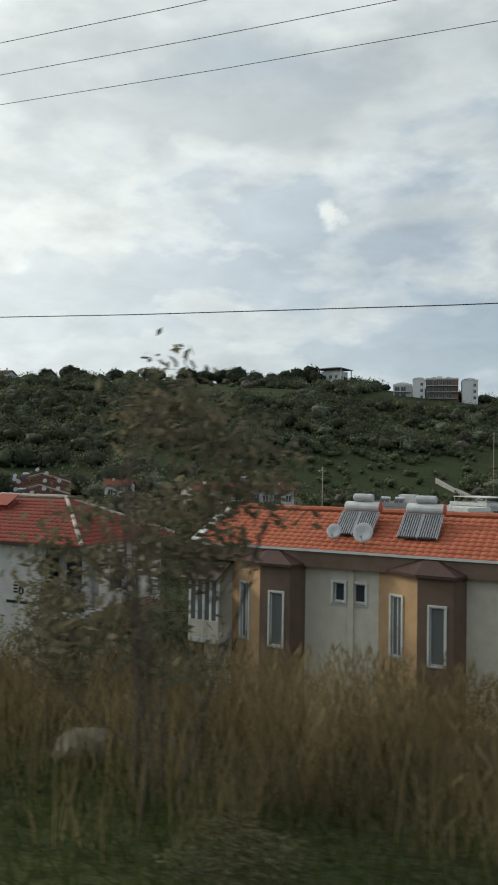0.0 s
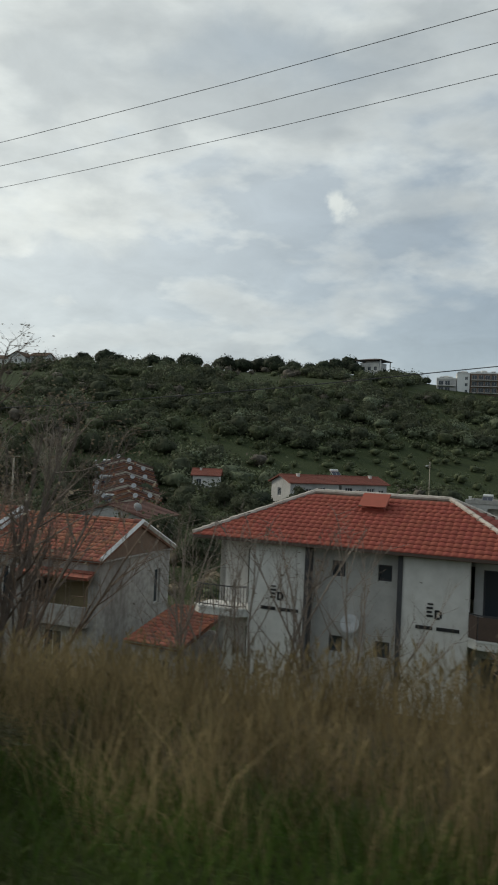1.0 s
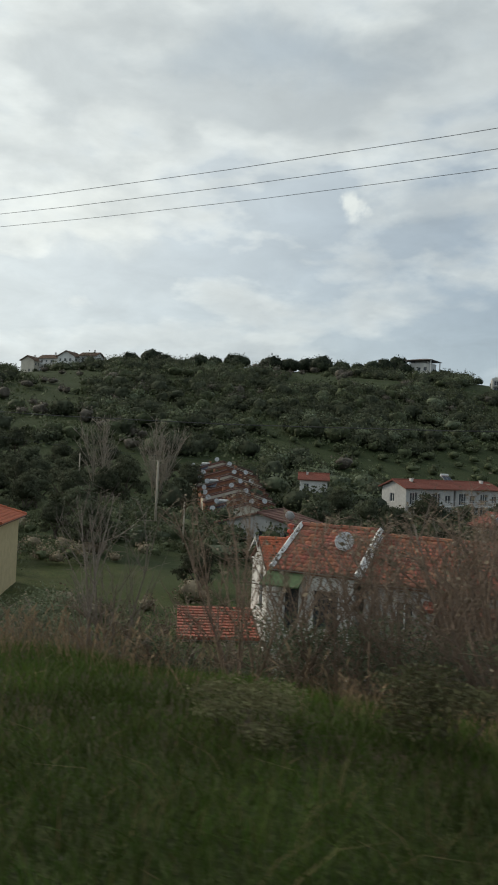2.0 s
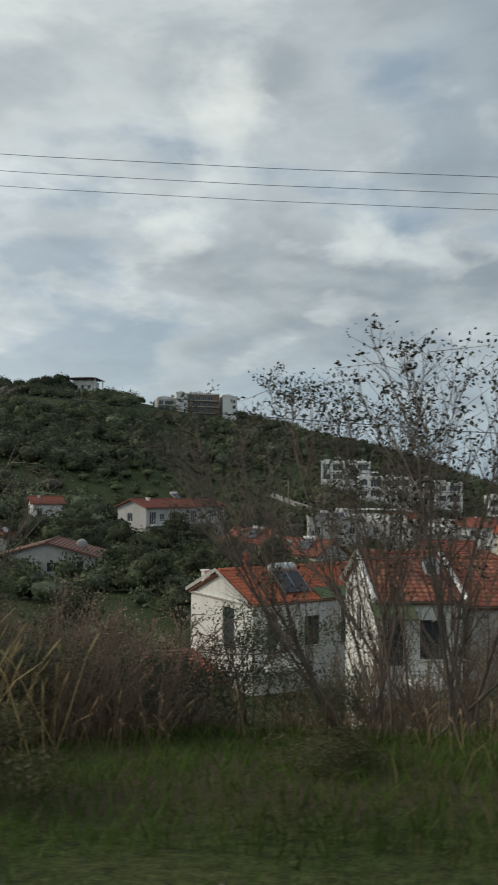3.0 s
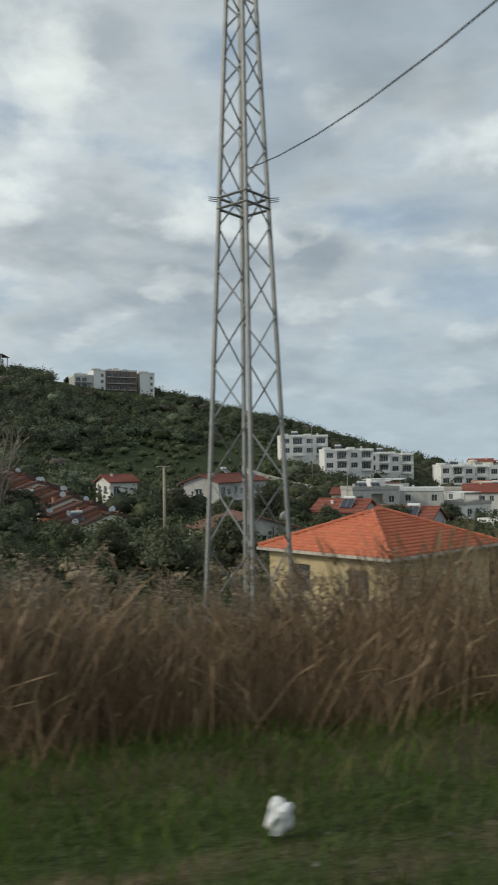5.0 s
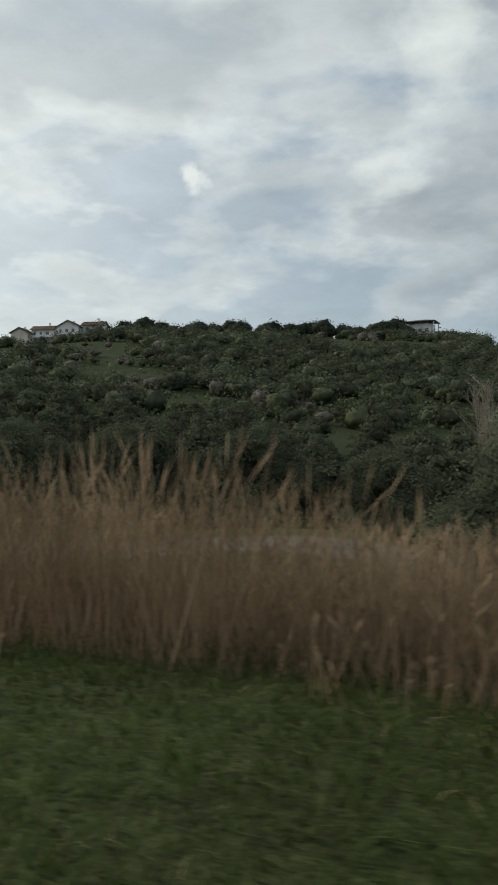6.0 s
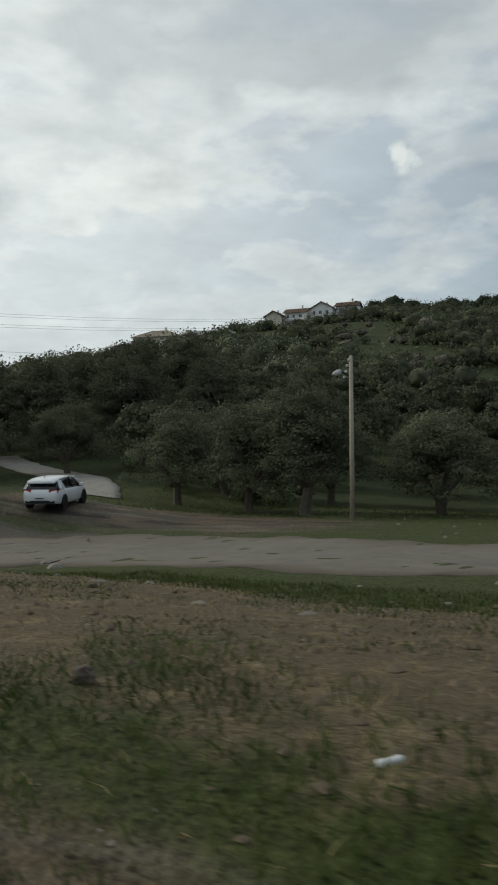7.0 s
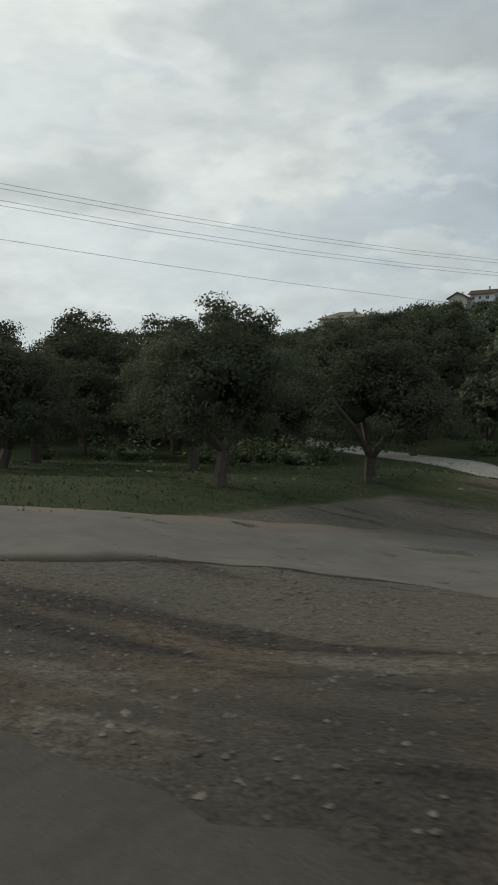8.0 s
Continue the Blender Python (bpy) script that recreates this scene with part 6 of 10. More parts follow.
# flat-roofed house with a covered terrace, and its neighbour
t = village_house("grey two-storey house with a flat white terrace cover", -20.3, 161.5, -4.6, -38, 9.5, 8.0, 6.0, "plaster_grey", "flat", tiles="sheet_white", holes=[("f", 1.2, 3.6, 2.4, 5.2), ("f", 4.6, 3.2, 6.2, 5.3, "door", 2), ("f", 1.2, 0.6, 2.4, 2.2), ("r", 2.0, 3.4, 5.4, 5.2, "window", 3), ("r", 2.2, 0.5, 3.4, 2.2)])
cover = part("terrace_cover", Mesh().box(0.4, 0.3, 7.6, 9.0, 7.4, 7.75), M["sheet_white"], t, "white corrugated terrace cover")
for u, v in ((0.5, 0.5), (8.7, 0.5), (0.5, 7.1), (8.7, 7.1)):
    part("post", Mesh().box(u, v, 6.0, u + 0.1, v + 0.1, 7.6), M["steel"], t)
balcony(t, 4.2, 8.6, 3.1)
t = village_house("white terraced house with dishes and a red roof edge", -30.5, 154.0, -5.6, -30, 10.5, 7.5, 5.6, "plaster_white", "gable", 1.2, "tile_village")
dish_antenna(t.matrix_world @ Matrix.Translation((3.0, 0.3, 5.8)), 0.5)
solar_heater(t.matrix_world @ Matrix.Translation((6.0, 1.6, 6.2)))

# grey-white apartment with tanks on its flat roof
t = village_house("grey-white flat-roofed apartment with rooftop tanks and deep balconies", -33.0, 137.0, -4.3, -6, 9.2, 7.5, 8.6, "plaster_grey", "flat", tiles="concrete",
                  holes=[o for z in (6.2, 3.3, 0.5) for o in (("f", 0.9, z, 2.0, z + 1.3), ("f", 3.6, z - 0.3, 5.8, z + 1.7, "open"), ("f", 7.0, z, 8.1, z + 1.3), ("l", 3.0, z, 4.1, z + 1.3), ("r", 3.0, z, 4.1, z + 1.3))])
part("back_wall", Mesh().box(3.0, 1.5, 0.0, 6.4, 1.65, 8.5), M["plaster_cream"], t)
for z in (5.75, 2.85):
    balcony(t, 3.4, 6.0, z, -0.9, "plaster_white", "trim_dark")
for u in (3.0, 5.6):
    solar_heater(t.matrix_world @ Matrix.Translation((u, 2.5, 8.7)) @ Matrix.Scale(0.9, 4))
chimney(t, 0.5, 0.8, 8.7, 0.4, 1.0)
part("stair_head", Mesh().box(5.2, 4.5, 8.7, 8.0, 7.5, 10.6, bevel=0.03), M["plaster_white"], t)

# orange block with terraces
t = village_house("terracotta-coloured flat-roofed block with open terraces", 27.5, 191.5, -5.4, -30, 11.0, 9.0, 7.0, "plaster_orange", "flat", tiles="plaster_orange", holes=[("f", 1.2, 4.4, 2.4, 6.0), ("f", 4.2, 3.6, 7.4, 6.2, "open"), ("f", 1.2, 1.0, 2.4, 2.6), ("f", 7.9, 3.6, 10.2, 6.2, "open"), ("r", 2, 4.2, 3.4, 5.8), ("r", 5, 4.2, 6.4, 5.8)])
part("back_wall", Mesh().box(0.3, 1.6, 0, 10.4, 1.75, 7.0), M["plaster_cream"], t)
house("terrace_wing", "terracotta-coloured low wing with terraces and a red roof", 37.5, 186.5, -6.6, -28, 14, 8, 6.0, "plaster_orange", "gable", 1.0, 0.3, "tile_village", grid_holes("f", (1, 4, 7, 10), (3.4, 0.6), 1.6, 1.7), "house", VILLAGE, foundation=3.0)

# many more roofs down to the shore: scattered by a street grid
PAINT = ["plaster_white", "plaster_cream", "plaster_bright", "plaster_grey", "plaster_white", "plaster_orange", "plaster_bright", "plaster_cream"]
rng = random.Random(42)
SPOTS = [(-3, 148), (6, 137), (18, 143), (12, 160), (2, 172), (24, 158), (31, 170), (40, 160), (22, 128), (34, 138), (46, 148), (54, 166), (62, 152), (49, 130), (66, 178), (78, 166),
         (58, 118), (72, 132), (86, 148), (94, 170), (83, 188), (101, 190), (112, 176), (118, 200), (104, 214), (132, 208), (90, 122), (108, 140), (124, 156), (142, 180), (14, 118), (35, 108), (52, 98), (76, 102), (-10, 136), (-22, 140), (12, 180), (48, 190), (62, 200), (70, 215)]
for gx in range(-4, 108, 12):
    for gy in range(112, 200, 13):
        p = (gx + rng.uniform(-2.5, 2.5), gy + rng.uniform(-2.5, 2.5))
        if len(SPOTS) < 64 and all(math.hypot(p[0] - a, p[1] - b) > 10.5 for a, b in SPOTS + [(-17, 117), (27.5, 187), (42, 183)]):
            SPOTS.append(p)
for i, (bx, by) in enumerate(SPOTS):
    z0 = gz(bx, by)
    hh = rng.choice((4.2, 5.6, 6.0, 6.4))
    w, d = rng.uniform(7.5, 11.5), rng.uniform(6.5, 8.5)
    rot = rng.choice((-32, -28, -40, 20, -34)) + rng.uniform(-4, 4)
    flat = rng.random() < 0.42
    wall = PAINT[i % len(PAINT)]
    t = village_house(("%s house with %s" % ({"plaster_white": "off-white", "plaster_cream": "cream", "plaster_bright": "white", "plaster_grey": "grey", "plaster_orange": "terracotta"}[wall], "a flat terrace roof and tanks" if flat else "a red tile roof")), bx, by, z0 + hh - 0.8, rot, w, d, hh, wall,
                      "flat" if flat else rng.choice(("gable", "gable", 2.6)), rng.uniform(1.2, 1.7), rng.choice(("sheet_white", "concrete", "plaster_white")) if flat else rng.choice(("tile_village", "tile_village", "tile_old", "tile_orange")))
    if rng.random() < 0.6:
        balcony(t, 1.0, w * 0.55, hh - 2.75)
    chimney(t, w * 0.3, d * 0.45, hh + (0.2 if flat else 1.0), 0.4, 0.8)
    if rng.random() < 0.5:
        solar_heater(t.matrix_world @ Matrix.Translation((w * 0.6, d * 0.3, hh + (0.2 if flat else 0.7))))
    if flat and rng.random() < 0.5:
        part("terrace_cover", Mesh().box(0.6, 0.6, hh + 2.3, w * 0.7, d * 0.75, hh + 2.42), M["sheet_white"], t, "pale terrace cover on posts")
        for u, v in ((0.7, 0.7), (w * 0.7 - 0.2, 0.7), (0.7, d * 0.75 - 0.2), (w * 0.7 - 0.2, d * 0.75 - 0.2)):
            part("post", Mesh().box(u, v, hh, u + 0.1, v + 0.1, hh + 2.3), M["steel"], t)


# ---------------------------------------------------------------- white apartment terraces on the slope
def terrace_block(x, y, top, rot, units, storeys, w=7.2, d=9.0, step=0.0, label="white flat-roofed terrace house with balconies"):
    """White cubic units side by side, with glazing, balconies and parapets, stepping down by `step`."""
    out = []
    for k in range(units):
        c, s = math.cos(radians(rot)), math.sin(radians(rot))
        hh = storeys * 2.9
        off = 0.9 * (k % 2)
        t = house("terrace_unit", label, x + k * w * c - off * s, y + k * w * s + off * c, top - step * k, rot, w, d, hh, "plaster_bright", "flat", 0.4, 0.06, "plaster_bright",
                  [o for f in range(storeys) for o in (("f", 0.6, 0.8 + 2.9 * f, 2.6, 2.35 + 2.9 * f, "window", 2), ("f", 3.5, 0.15 + 2.9 * f, 6.5, 2.45 + 2.9 * f, "window", 3))],
                  "terrace house", "white terraces on the slope", foundation=4.6, frame="trim_white")
        for f in range(storeys):
            b = part("balcony", Mesh().box(3.5, -1.3, 2.9 * f - 0.1, 6.7, 0, 2.9 * f + 0.1), M["plaster_bright"], t)
            part("parapet", Mesh().box(3.3, -1.3, 2.9 * f + 0.1, 6.8, -1.2, 2.9 * f + (0.55 if (k + f) % 2 else 0.85)), M["plaster_bright"], b)
            for u in (3.3, 6.65):
                part("pillar", Mesh().box(u, -1.3, 2.9 * f + 0.1, u + 0.18, -1.12, 2.9 * f + 2.8), M["plaster_bright"], b)
        part("canopy", Mesh().box(3.2, -1.45, hh - 0.1, 6.9, 0.0, hh + 0.12), M["plaster_bright"], t)
        part("stair_head", Mesh().box(0.8, 5.5, hh + 0.18, 3.0, 7.8, hh + 1.1, bevel=0.03), M["plaster_white"], t)
        chimney(t, 5.0, 5.5, hh + 0.3, 0.4, 0.9)
        if k % 2 == 0:
            solar_heater(t.matrix_world @ Matrix.Translation((4.8, 2.5, hh + 0.2)))
        out.append(t)
    return out


terrace_block(-13.4, 232.2, 9.0, -12, 2, 2, 7.4, 9.5)
terrace_block(12.5, 226.0, 3.4, -14, 2, 2, 7.4, 9.0, 0.4)
terrace_block(-5.9, 215.9, 4.3, -12, 2, 2, 7.4, 9.0)
terrace_block(31, 214, -0.8, -14, 4, 2, 7.4, 9.0, 0.2)

# sand-coloured row with rounded stair towers, running down to the water
for k in range(9):
    x, y = 64 + 6.2 * k, 252 + 1.2 * k
    top = 0.6 - 0.72 * k
    t = house("shore_house", "sand-coloured house with a rounded stair tower and lean-to roof", x, y, top, -36, 9.2, 8.5, 7.5, "plaster_cream", "shed", 1.0, 0.15, "tile_old", grid_holes("f", (4.6, 6.9), (4.6, 1.2), 1.2, 1.5) + grid_holes("l", (2.0, 5.0), (4.6,), 1.0, 1.3), "house", "sand-coloured houses above the shore", foundation=5.0)
    part("stair_tower", Mesh(Matrix.Translation((2.0, -0.4, -4))).lathe([(1.7, 0), (1.7, 11.6), (1.55, 11.9), (0.1, 12.1)], 14), M["plaster_cream"], t, "rounded sand-coloured stair tower", smooth=False)
    chimney(t, 6.5, 5.0, 8.3, 0.5, 0.7)

# retaining walls beside the lane that climbs to the white terraces
wall_pts = [(-30, 219), (-24, 212), (-18, 206), (-11, 200), (-4, 195)]
for (x0, y0), (x1, y1) in zip(wall_pts[:-1], wall_pts[1:]):
    g0, g1 = gz(x0, y0), gz(x1, y1)
    rw = Mesh()
    v = Vector((x1 - x0, y1 - y0, 0))
    n = Vector((-v.y, v.x, 0)).normalized() * 0.35
    rw.rings([[(x0, y0, g0 - 1), (x0 + n.x, y0 + n.y, g0 - 1), (x0 + n.x, y0 + n.y, g0 + 1.4), (x0, y0, g0 + 1.4)], [(x1, y1, g1 - 1), (x1 + n.x, y1 + n.y, g1 - 1), (x1 + n.x, y1 + n.y, g1 + 1.2), (x1, y1, g1 + 1.2)]])
    tagged(part("retaining_wall", rw, M["concrete"]), "grey concrete retaining wall stepping down beside a lane", "wall", "retaining walls")


# ---------------------------------------------------------------- houses on the crest
def hilltop_villa():
    x, y = -107.2, 386.5
    t = house("hilltop_villa", "pale villa with a wide flat brown roof on the crest", x, y, 51.2, -14, 10.4, 9.0, 8.5, "plaster_white", "flat", 0.3, 0.1, "plaster_white", grid_holes("f", (1, 4.2, 7.4), (5.2, 1.8), 1.6, 1.8) + grid_holes("r", (2, 5), (5.2,), 1.4, 1.5), "villa", "houses on the crest", foundation=4.0)
    hat = Mesh()
    hat.add([(-2.2, -2.2, 10.3), (12.4, -2.2, 10.3), (12.4, 11, 10.3), (-2.2, 11, 10.3), (3.0, 3.2, 11.4), (7.2, 3.2, 11.4), (7.2, 5.6, 11.4), (3.0, 5.6, 11.4), (-2.2, -2.2, 10.05), (12.4, -2.2, 10.05), (12.4, 11, 10.05), (-2.2, 11, 10.05)],
            [(0, 1, 5, 4), (1, 2, 6, 5), (2, 3, 7, 6), (3, 0, 4, 7), (4, 5, 6, 7), (8, 9, 1, 0), (9, 10, 2, 1), (10, 11, 3, 2), (11, 8, 0, 3), (11, 10, 9, 8)])
    part("roof", hat, M["brown_metal"], t)
    for u, v in ((-1.4, -1.4), (11.4, -1.4), (11.4, 10.0), (-1.4, 10.0)):
        part("pillar", Mesh().box(u, v, 2.0, u + 0.4, v + 0.4, 10.06), M["plaster_white"], t)
    part("attic", Mesh().box(2, 2, 8.7, 8.2, 7, 10.06), M["plaster_white"], t)


for label, x, y, ez, turn, w, d, roof_mat in (("low white house with a bright red roof and a white gable", -27.6, 62.0, -6.7, -12, 4.9, 6.0, "tile_red"), ("small house with a dull red roof among trees", -20.5, 60.0, -7.6, 10, 6.5, 6.0, "tile_village"), ("cream house with a shallow red-brown roof behind trees", -31.0, 79.0, -5.4, -10, 6.0, 6.0, "tile_village")):
    t = village_house(label, x, y, ez, turn, w, d, 4.4, "plaster_white", "gable", 1.3, roof_mat)
    chimney(t, w * 0.3, d * 0.45, 5.2, 0.4, 0.7)


hilltop_villa()
for x, y, top, w, wall, terraces in ((-65.5, 356.0, 40.6, 8.5, "plaster_grey", True), (-57.0, 357.5, 43.0, 5.6, "plaster_bright", False), (-51.4, 359.0, 43.4, 14.5, "plaster_brown", True), (-35.6, 361.5, 42.6, 7.0, "plaster_bright", False)):
    t = house("apartment_block", "white apartment block on the crest with rooftop heaters" if not terraces else "brown apartment block on the crest with pale balcony bands", x, y, top, 8, w, 11.0, 9.0, wall, "flat", 0.5, 0.1, "plaster_white",
              grid_holes("f", [0.7 + 2.8 * i for i in range(int((w - 1) / 2.8))], (0.8, 3.7, 6.5), 2.1, 1.9) if terraces else grid_holes("f", (w - 2.2,), (0.8, 3.7, 6.5), 1.2, 1.4), "apartment block", "apartment blocks on the crest", foundation=5.0)
    if terraces:
        for f in (0.5, 3.4, 6.2):
            balcony(t, 0.3, w - 0.6, f, -1.5, "plaster_white", "trim_dark")
    for u in (w * 0.25, w * 0.7):
        solar_heater(t.matrix_world @ Matrix.Translation((u, 4, 9.2)))
    chimney(t, w * 0.5, 7.0, 9.2, 0.7, 1.4)
    part("stair_head", Mesh().box(w * 0.35, 6.0, 9.2, w * 0.35 + 2.4, 9.0, 11.2, bevel=0.03), M["plaster_white"], t)

HILL_HOUSES = (
    # label, x, y, eaves, turn, ridge length, depth, rise, roof
    ("white gabled house with a shallow brown roof on the hill", -225.4, 276, 40.2, 92, 9.5, 9.6, 2.5, "gable"),
    ("white house wing with a deep dark balcony on the hill", -226.6, 279, 41.0, 3, 9.0, 8.0, 1.7, "gable"),
    ("cream gabled house with a shallow brown roof on the hill", -244.8, 275, 38.5, 92, 8.5, 7.8, 2.1, "gable"),
    ("white house wing with a balcony beside a cream gable", -246.5, 279, 40.0, 3, 10.0, 7.5, 1.7, "gable"),
    ("house with a dull grey hipped roof among the olives", -259, 198, 24.4, 6, 14.0, 9.0, 2.0, "hip"),
    ("long low grey house among the olives", -260, 230, 28.6, 8, 15.0, 8.0, 0.5, "flat"),
    ("white house behind the pines on the crest", -196, 390, 44.5, -6, 9.0, 9.0, 1.5, "gable"),
    ("white building behind the pines on the crest", -92, 398, 46, -6, 8.0, 9.0, 0.5, "flat"),
    ("grey building beside the apartment blocks", -20, 372, 34, -6, 9.0, 9.0, 0.5, "flat"),
)
for lab, x, y, z, turn, w, dd, rise, roofk in HILL_HOUSES:
    tiles = "pole_grey" if roofk == "hip" else "plaster_brown" if roofk == "gable" else "plaster_white"
    t = village_house(lab, x, y, z, turn, w, dd, 7.0, "plaster_cream" if "cream gabled" in lab or "grey" in lab else "plaster_bright", roofk, rise, tiles, over=0.7, name="hill_house")
    if turn < 20 and roofk == "gable":
        balcony(t, 1.0, w - 0.4, 4.2, -1.6)
        balcony(t, 1.0, w - 0.4, 1.2, -1.6)
    chimney(t, w * 0.6, dd * 0.4, 8.2, 0.5, 1.6)

# ---------------------------------------------------------------- island, turbines and ship
def island():
    rng = np.random.default_rng(3)
    n, mrows = 90, 16
    az0, az1, dist = -34.4, -58.0, 3900.0
    u = np.linspace(0, 1, n)
    az = np.radians(az0 + (az1 - az0) * u)
    prof = np.interp(u, [0, 0.03, 0.12, 0.22, 0.35, 0.42, 0.5, 0.6, 0.75, 0.9, 1.0], [0, 14, 40, 52, 56, 70, 78, 66, 50, 30, 0])
    rows = []
    for j in range(mrows):
        v = j / (mrows - 1)
        dd = dist + 420 * v - 40 * np.sin(u * 31) * (1 - v)
        h = prof * np.sin(np.pi * min(v * 1.0, 1.0)) ** 0.55 + 5 * np.sin(u * 53 + 9 * v) * np.sin(np.pi * v) * (prof > 8)
        rows.append(np.stack([-84 - np.sin(az) * dd, np.cos(az) * dd, SEA - 1 + h], -1))
    g = np.stack(rows, 1)
    i, j = np.meshgrid(np.arange(n - 1), np.arange(mrows - 1), indexing="ij")
    a = (i * mrows + j).ravel()
    me = mesh_np("island", g.reshape(-1, 3), np.stack([a, a + mrows, a + mrows + 1, a + 1], -1))
    rock = surface("island_rock", (0.42, 0.35, 0.27), (0.13, 0.13, 0.09), 0.03, 0.95, 0.0, third=(0.085, 0.1, 0.075), big=0.1, world=True)
    me.materials.append(rock)
    tagged(new("island", me), "bare sunlit rocky island across the water", "island", kind="structure")


island()
turbine_steel = M["sheet_white"]
for k, (azd, el) in enumerate(((-35.05, 0.62), (-35.3, 0.5), (-38.09, 1.05), (-39.81, 1.1), (-41.7, 1.2), (-43.4, 1.2))):
    dd = 4050
    a = radians(azd)
    x, y = -84 - math.sin(a) * dd, math.cos(a) * dd
    hub = 1.0 + math.tan(radians(el + (0.35 if k > 1 else 0.15))) * dd
    base = 0.0
    t = thing("wind_turbine", pose(x, y, base, 0, 0, azd + 20), "white wind turbine on the island ridge", "wind turbine", "wind turbines")
    part("tower", Mesh().tube([(0, 0, 0), (0, 0, hub - base)], [2.6, 1.6], 8), turbine_steel, t)
    part("nacelle", Mesh().box(-1.8, -3, hub - base - 1.6, 1.8, 5, hub - base + 1.8, bevel=0.4), turbine_steel, t)
    for b in range(3):
        ang = radians(25 * k + 120 * b)
        part("blade", Mesh(Matrix.Translation((0, -3.4, hub - base)) @ Matrix.Rotation(ang, 4, "Y")).rings([[(-1.4, 0, 0), (0, -0.5, 0), (1.4, 0, 0), (0, 0.5, 0)], [(-1.9, 0, 7), (0, -0.4, 7), (1.2, 0, 7), (0, 0.4, 7)], [(-0.4, 0, 31), (0, -0.1, 31), (0.3, 0, 31), (0, 0.1, 31)]]), turbine_steel, t)

a = radians(-39.3)
t = thing("cargo_ship", pose(-84 - math.sin(a) * 2900, math.cos(a) * 2900, SEA, 0, 0, -45), "red and dark cargo ship with a pale deckhouse", "ship")
hull = Mesh().rings([[(x, y, -1) for x, y in ((-92, -11), (80, -11), (98, 0), (80, 11), (-92, 11))], [(x, y, 5) for x, y in ((-94, -13), (82, -13), (104, 0), (82, 13), (-94, 13))]])
part("hull", hull, M["hull_red"], t)
part("deck_house", Mesh().box(-88, -10, 9, -66, 10, 24, bevel=0.5).box(-84, -12, 20, -72, 12, 24).tube([(-80, 0, 24), (-80, 0, 32)], 2.2, 8), M["plaster_bright"], t)
part("upper_hull", Mesh().rings([[(x, y, 5) for x, y in ((-94, -13), (82, -13), (104, 0), (82, 13), (-94, 13))], [(x, y, 10) for x, y in ((-95, -13.5), (84, -13.5), (107, 0), (84, 13.5), (-95, 13.5))]]), M["hull_dark"], t)
for x in (-40, 0, 40):
    part("crane", Mesh().tube([(x, 0, 9), (x, 0, 22)], 0.9, 6).tube([(x, 0, 20), (x + 18, 0, 24)], 0.5, 5), M["hull_red"], t)

# ---------------------------------------------------------------- power line
def insulator_string(parent, p, q, discs=5, r=0.11):
    """A chain of dark discs from p to q."""
    p, q = Vector(p), Vector(q)
    mesh = Mesh()
    mesh.tube([p, q], 0.022, 6)
    for i in range(discs):
        c = p.lerp(q, 0.2 + 0.62 * i / (discs - 1))
        ax = (q - p).normalized()
        mesh.tube([c - ax * 0.055, c - ax * 0.01, c + ax * 0.05], [r * 0.45, r, r * 0.3], 10)
    mesh.tube([q - (q - p) * 0.1, q + (q - p).normalized() * 0.1 - Vector((0, 0, 0.05))], 0.035, 6)
    return part("insulator", mesh, M["insulator"], parent)


def post_insulator(parent, base, r=0.13, h=0.34):
    m = Matrix.Translation(base)
    return part("post_insulator", Mesh(m).lathe([(0.05, 0), (0.05, 0.05), (r * 0.75, 0.06), (r, 0.1), (r * 0.75, 0.13), (r, 0.18), (r * 0.8, 0.22), (r * 1.1, 0.26), (r * 1.05, h - 0.03), (r * 0.5, h)], 10), M["insulator"], parent)


def sag_points(p, q, sag, n=14):
    p, q = Vector(p), Vector(q)
    return [p.lerp(q, i / n) - Vector((0, 0, sag * 4 * (i / n) * (1 - i / n))) for i in range(n + 1)]


def wire(p, q, sag, label, r=0.0045, name="overhead_wire", group="overhead wires"):
    tagged(part(name, Mesh().tube(sag_points(p, q, sag), r, 5), M["wire"]), label, "wire", group)


P1, P2 = Vector((-13.45, 7.42, 0)), Vector((-67.05, 12.34, 0))
LINE = (P2 - P1).normalized()          # along the line, towards pole two
CROSS = Vector((-LINE.y, LINE.x, 0))   # across it; away from the road is -CROSS
TOP1, TOP2 = 8.4, 7.2


def yoke(t, z, span, arm):
    """The swept concrete crossarm on a pole's head: a shallow V with a socket in the middle."""
    a = Mesh()
    for s in (-1, 1):
        a.rings([[(s * 0.1 + dx, dy, z + dz) for dx, dy, dz in ((0, -0.13, -0.16), (0, 0.13, -0.16), (0, 0.13, 0.16), (0, -0.13, 0.16))], [(s * span * 0.6 + dx, dy, z + 0.12 + dz) for dx, dy, dz in ((0, -0.1, -0.1), (0, 0.1, -0.1), (0, 0.1, 0.13), (0, -0.1, 0.13))],
                 [(s * span + dx, dy, z + arm + dz) for dx, dy, dz in ((0, -0.08, -0.08), (0, 0.08, -0.08), (0, 0.08, 0.09), (0, -0.08, 0.09))]])
    a.lathe([(0.21, z - 0.3), (0.22, z - 0.1), (0.2, z + 0.2), (0.12, z + 0.26)], 10)
    return part("crossarm", a, M["pole_concrete"], t)


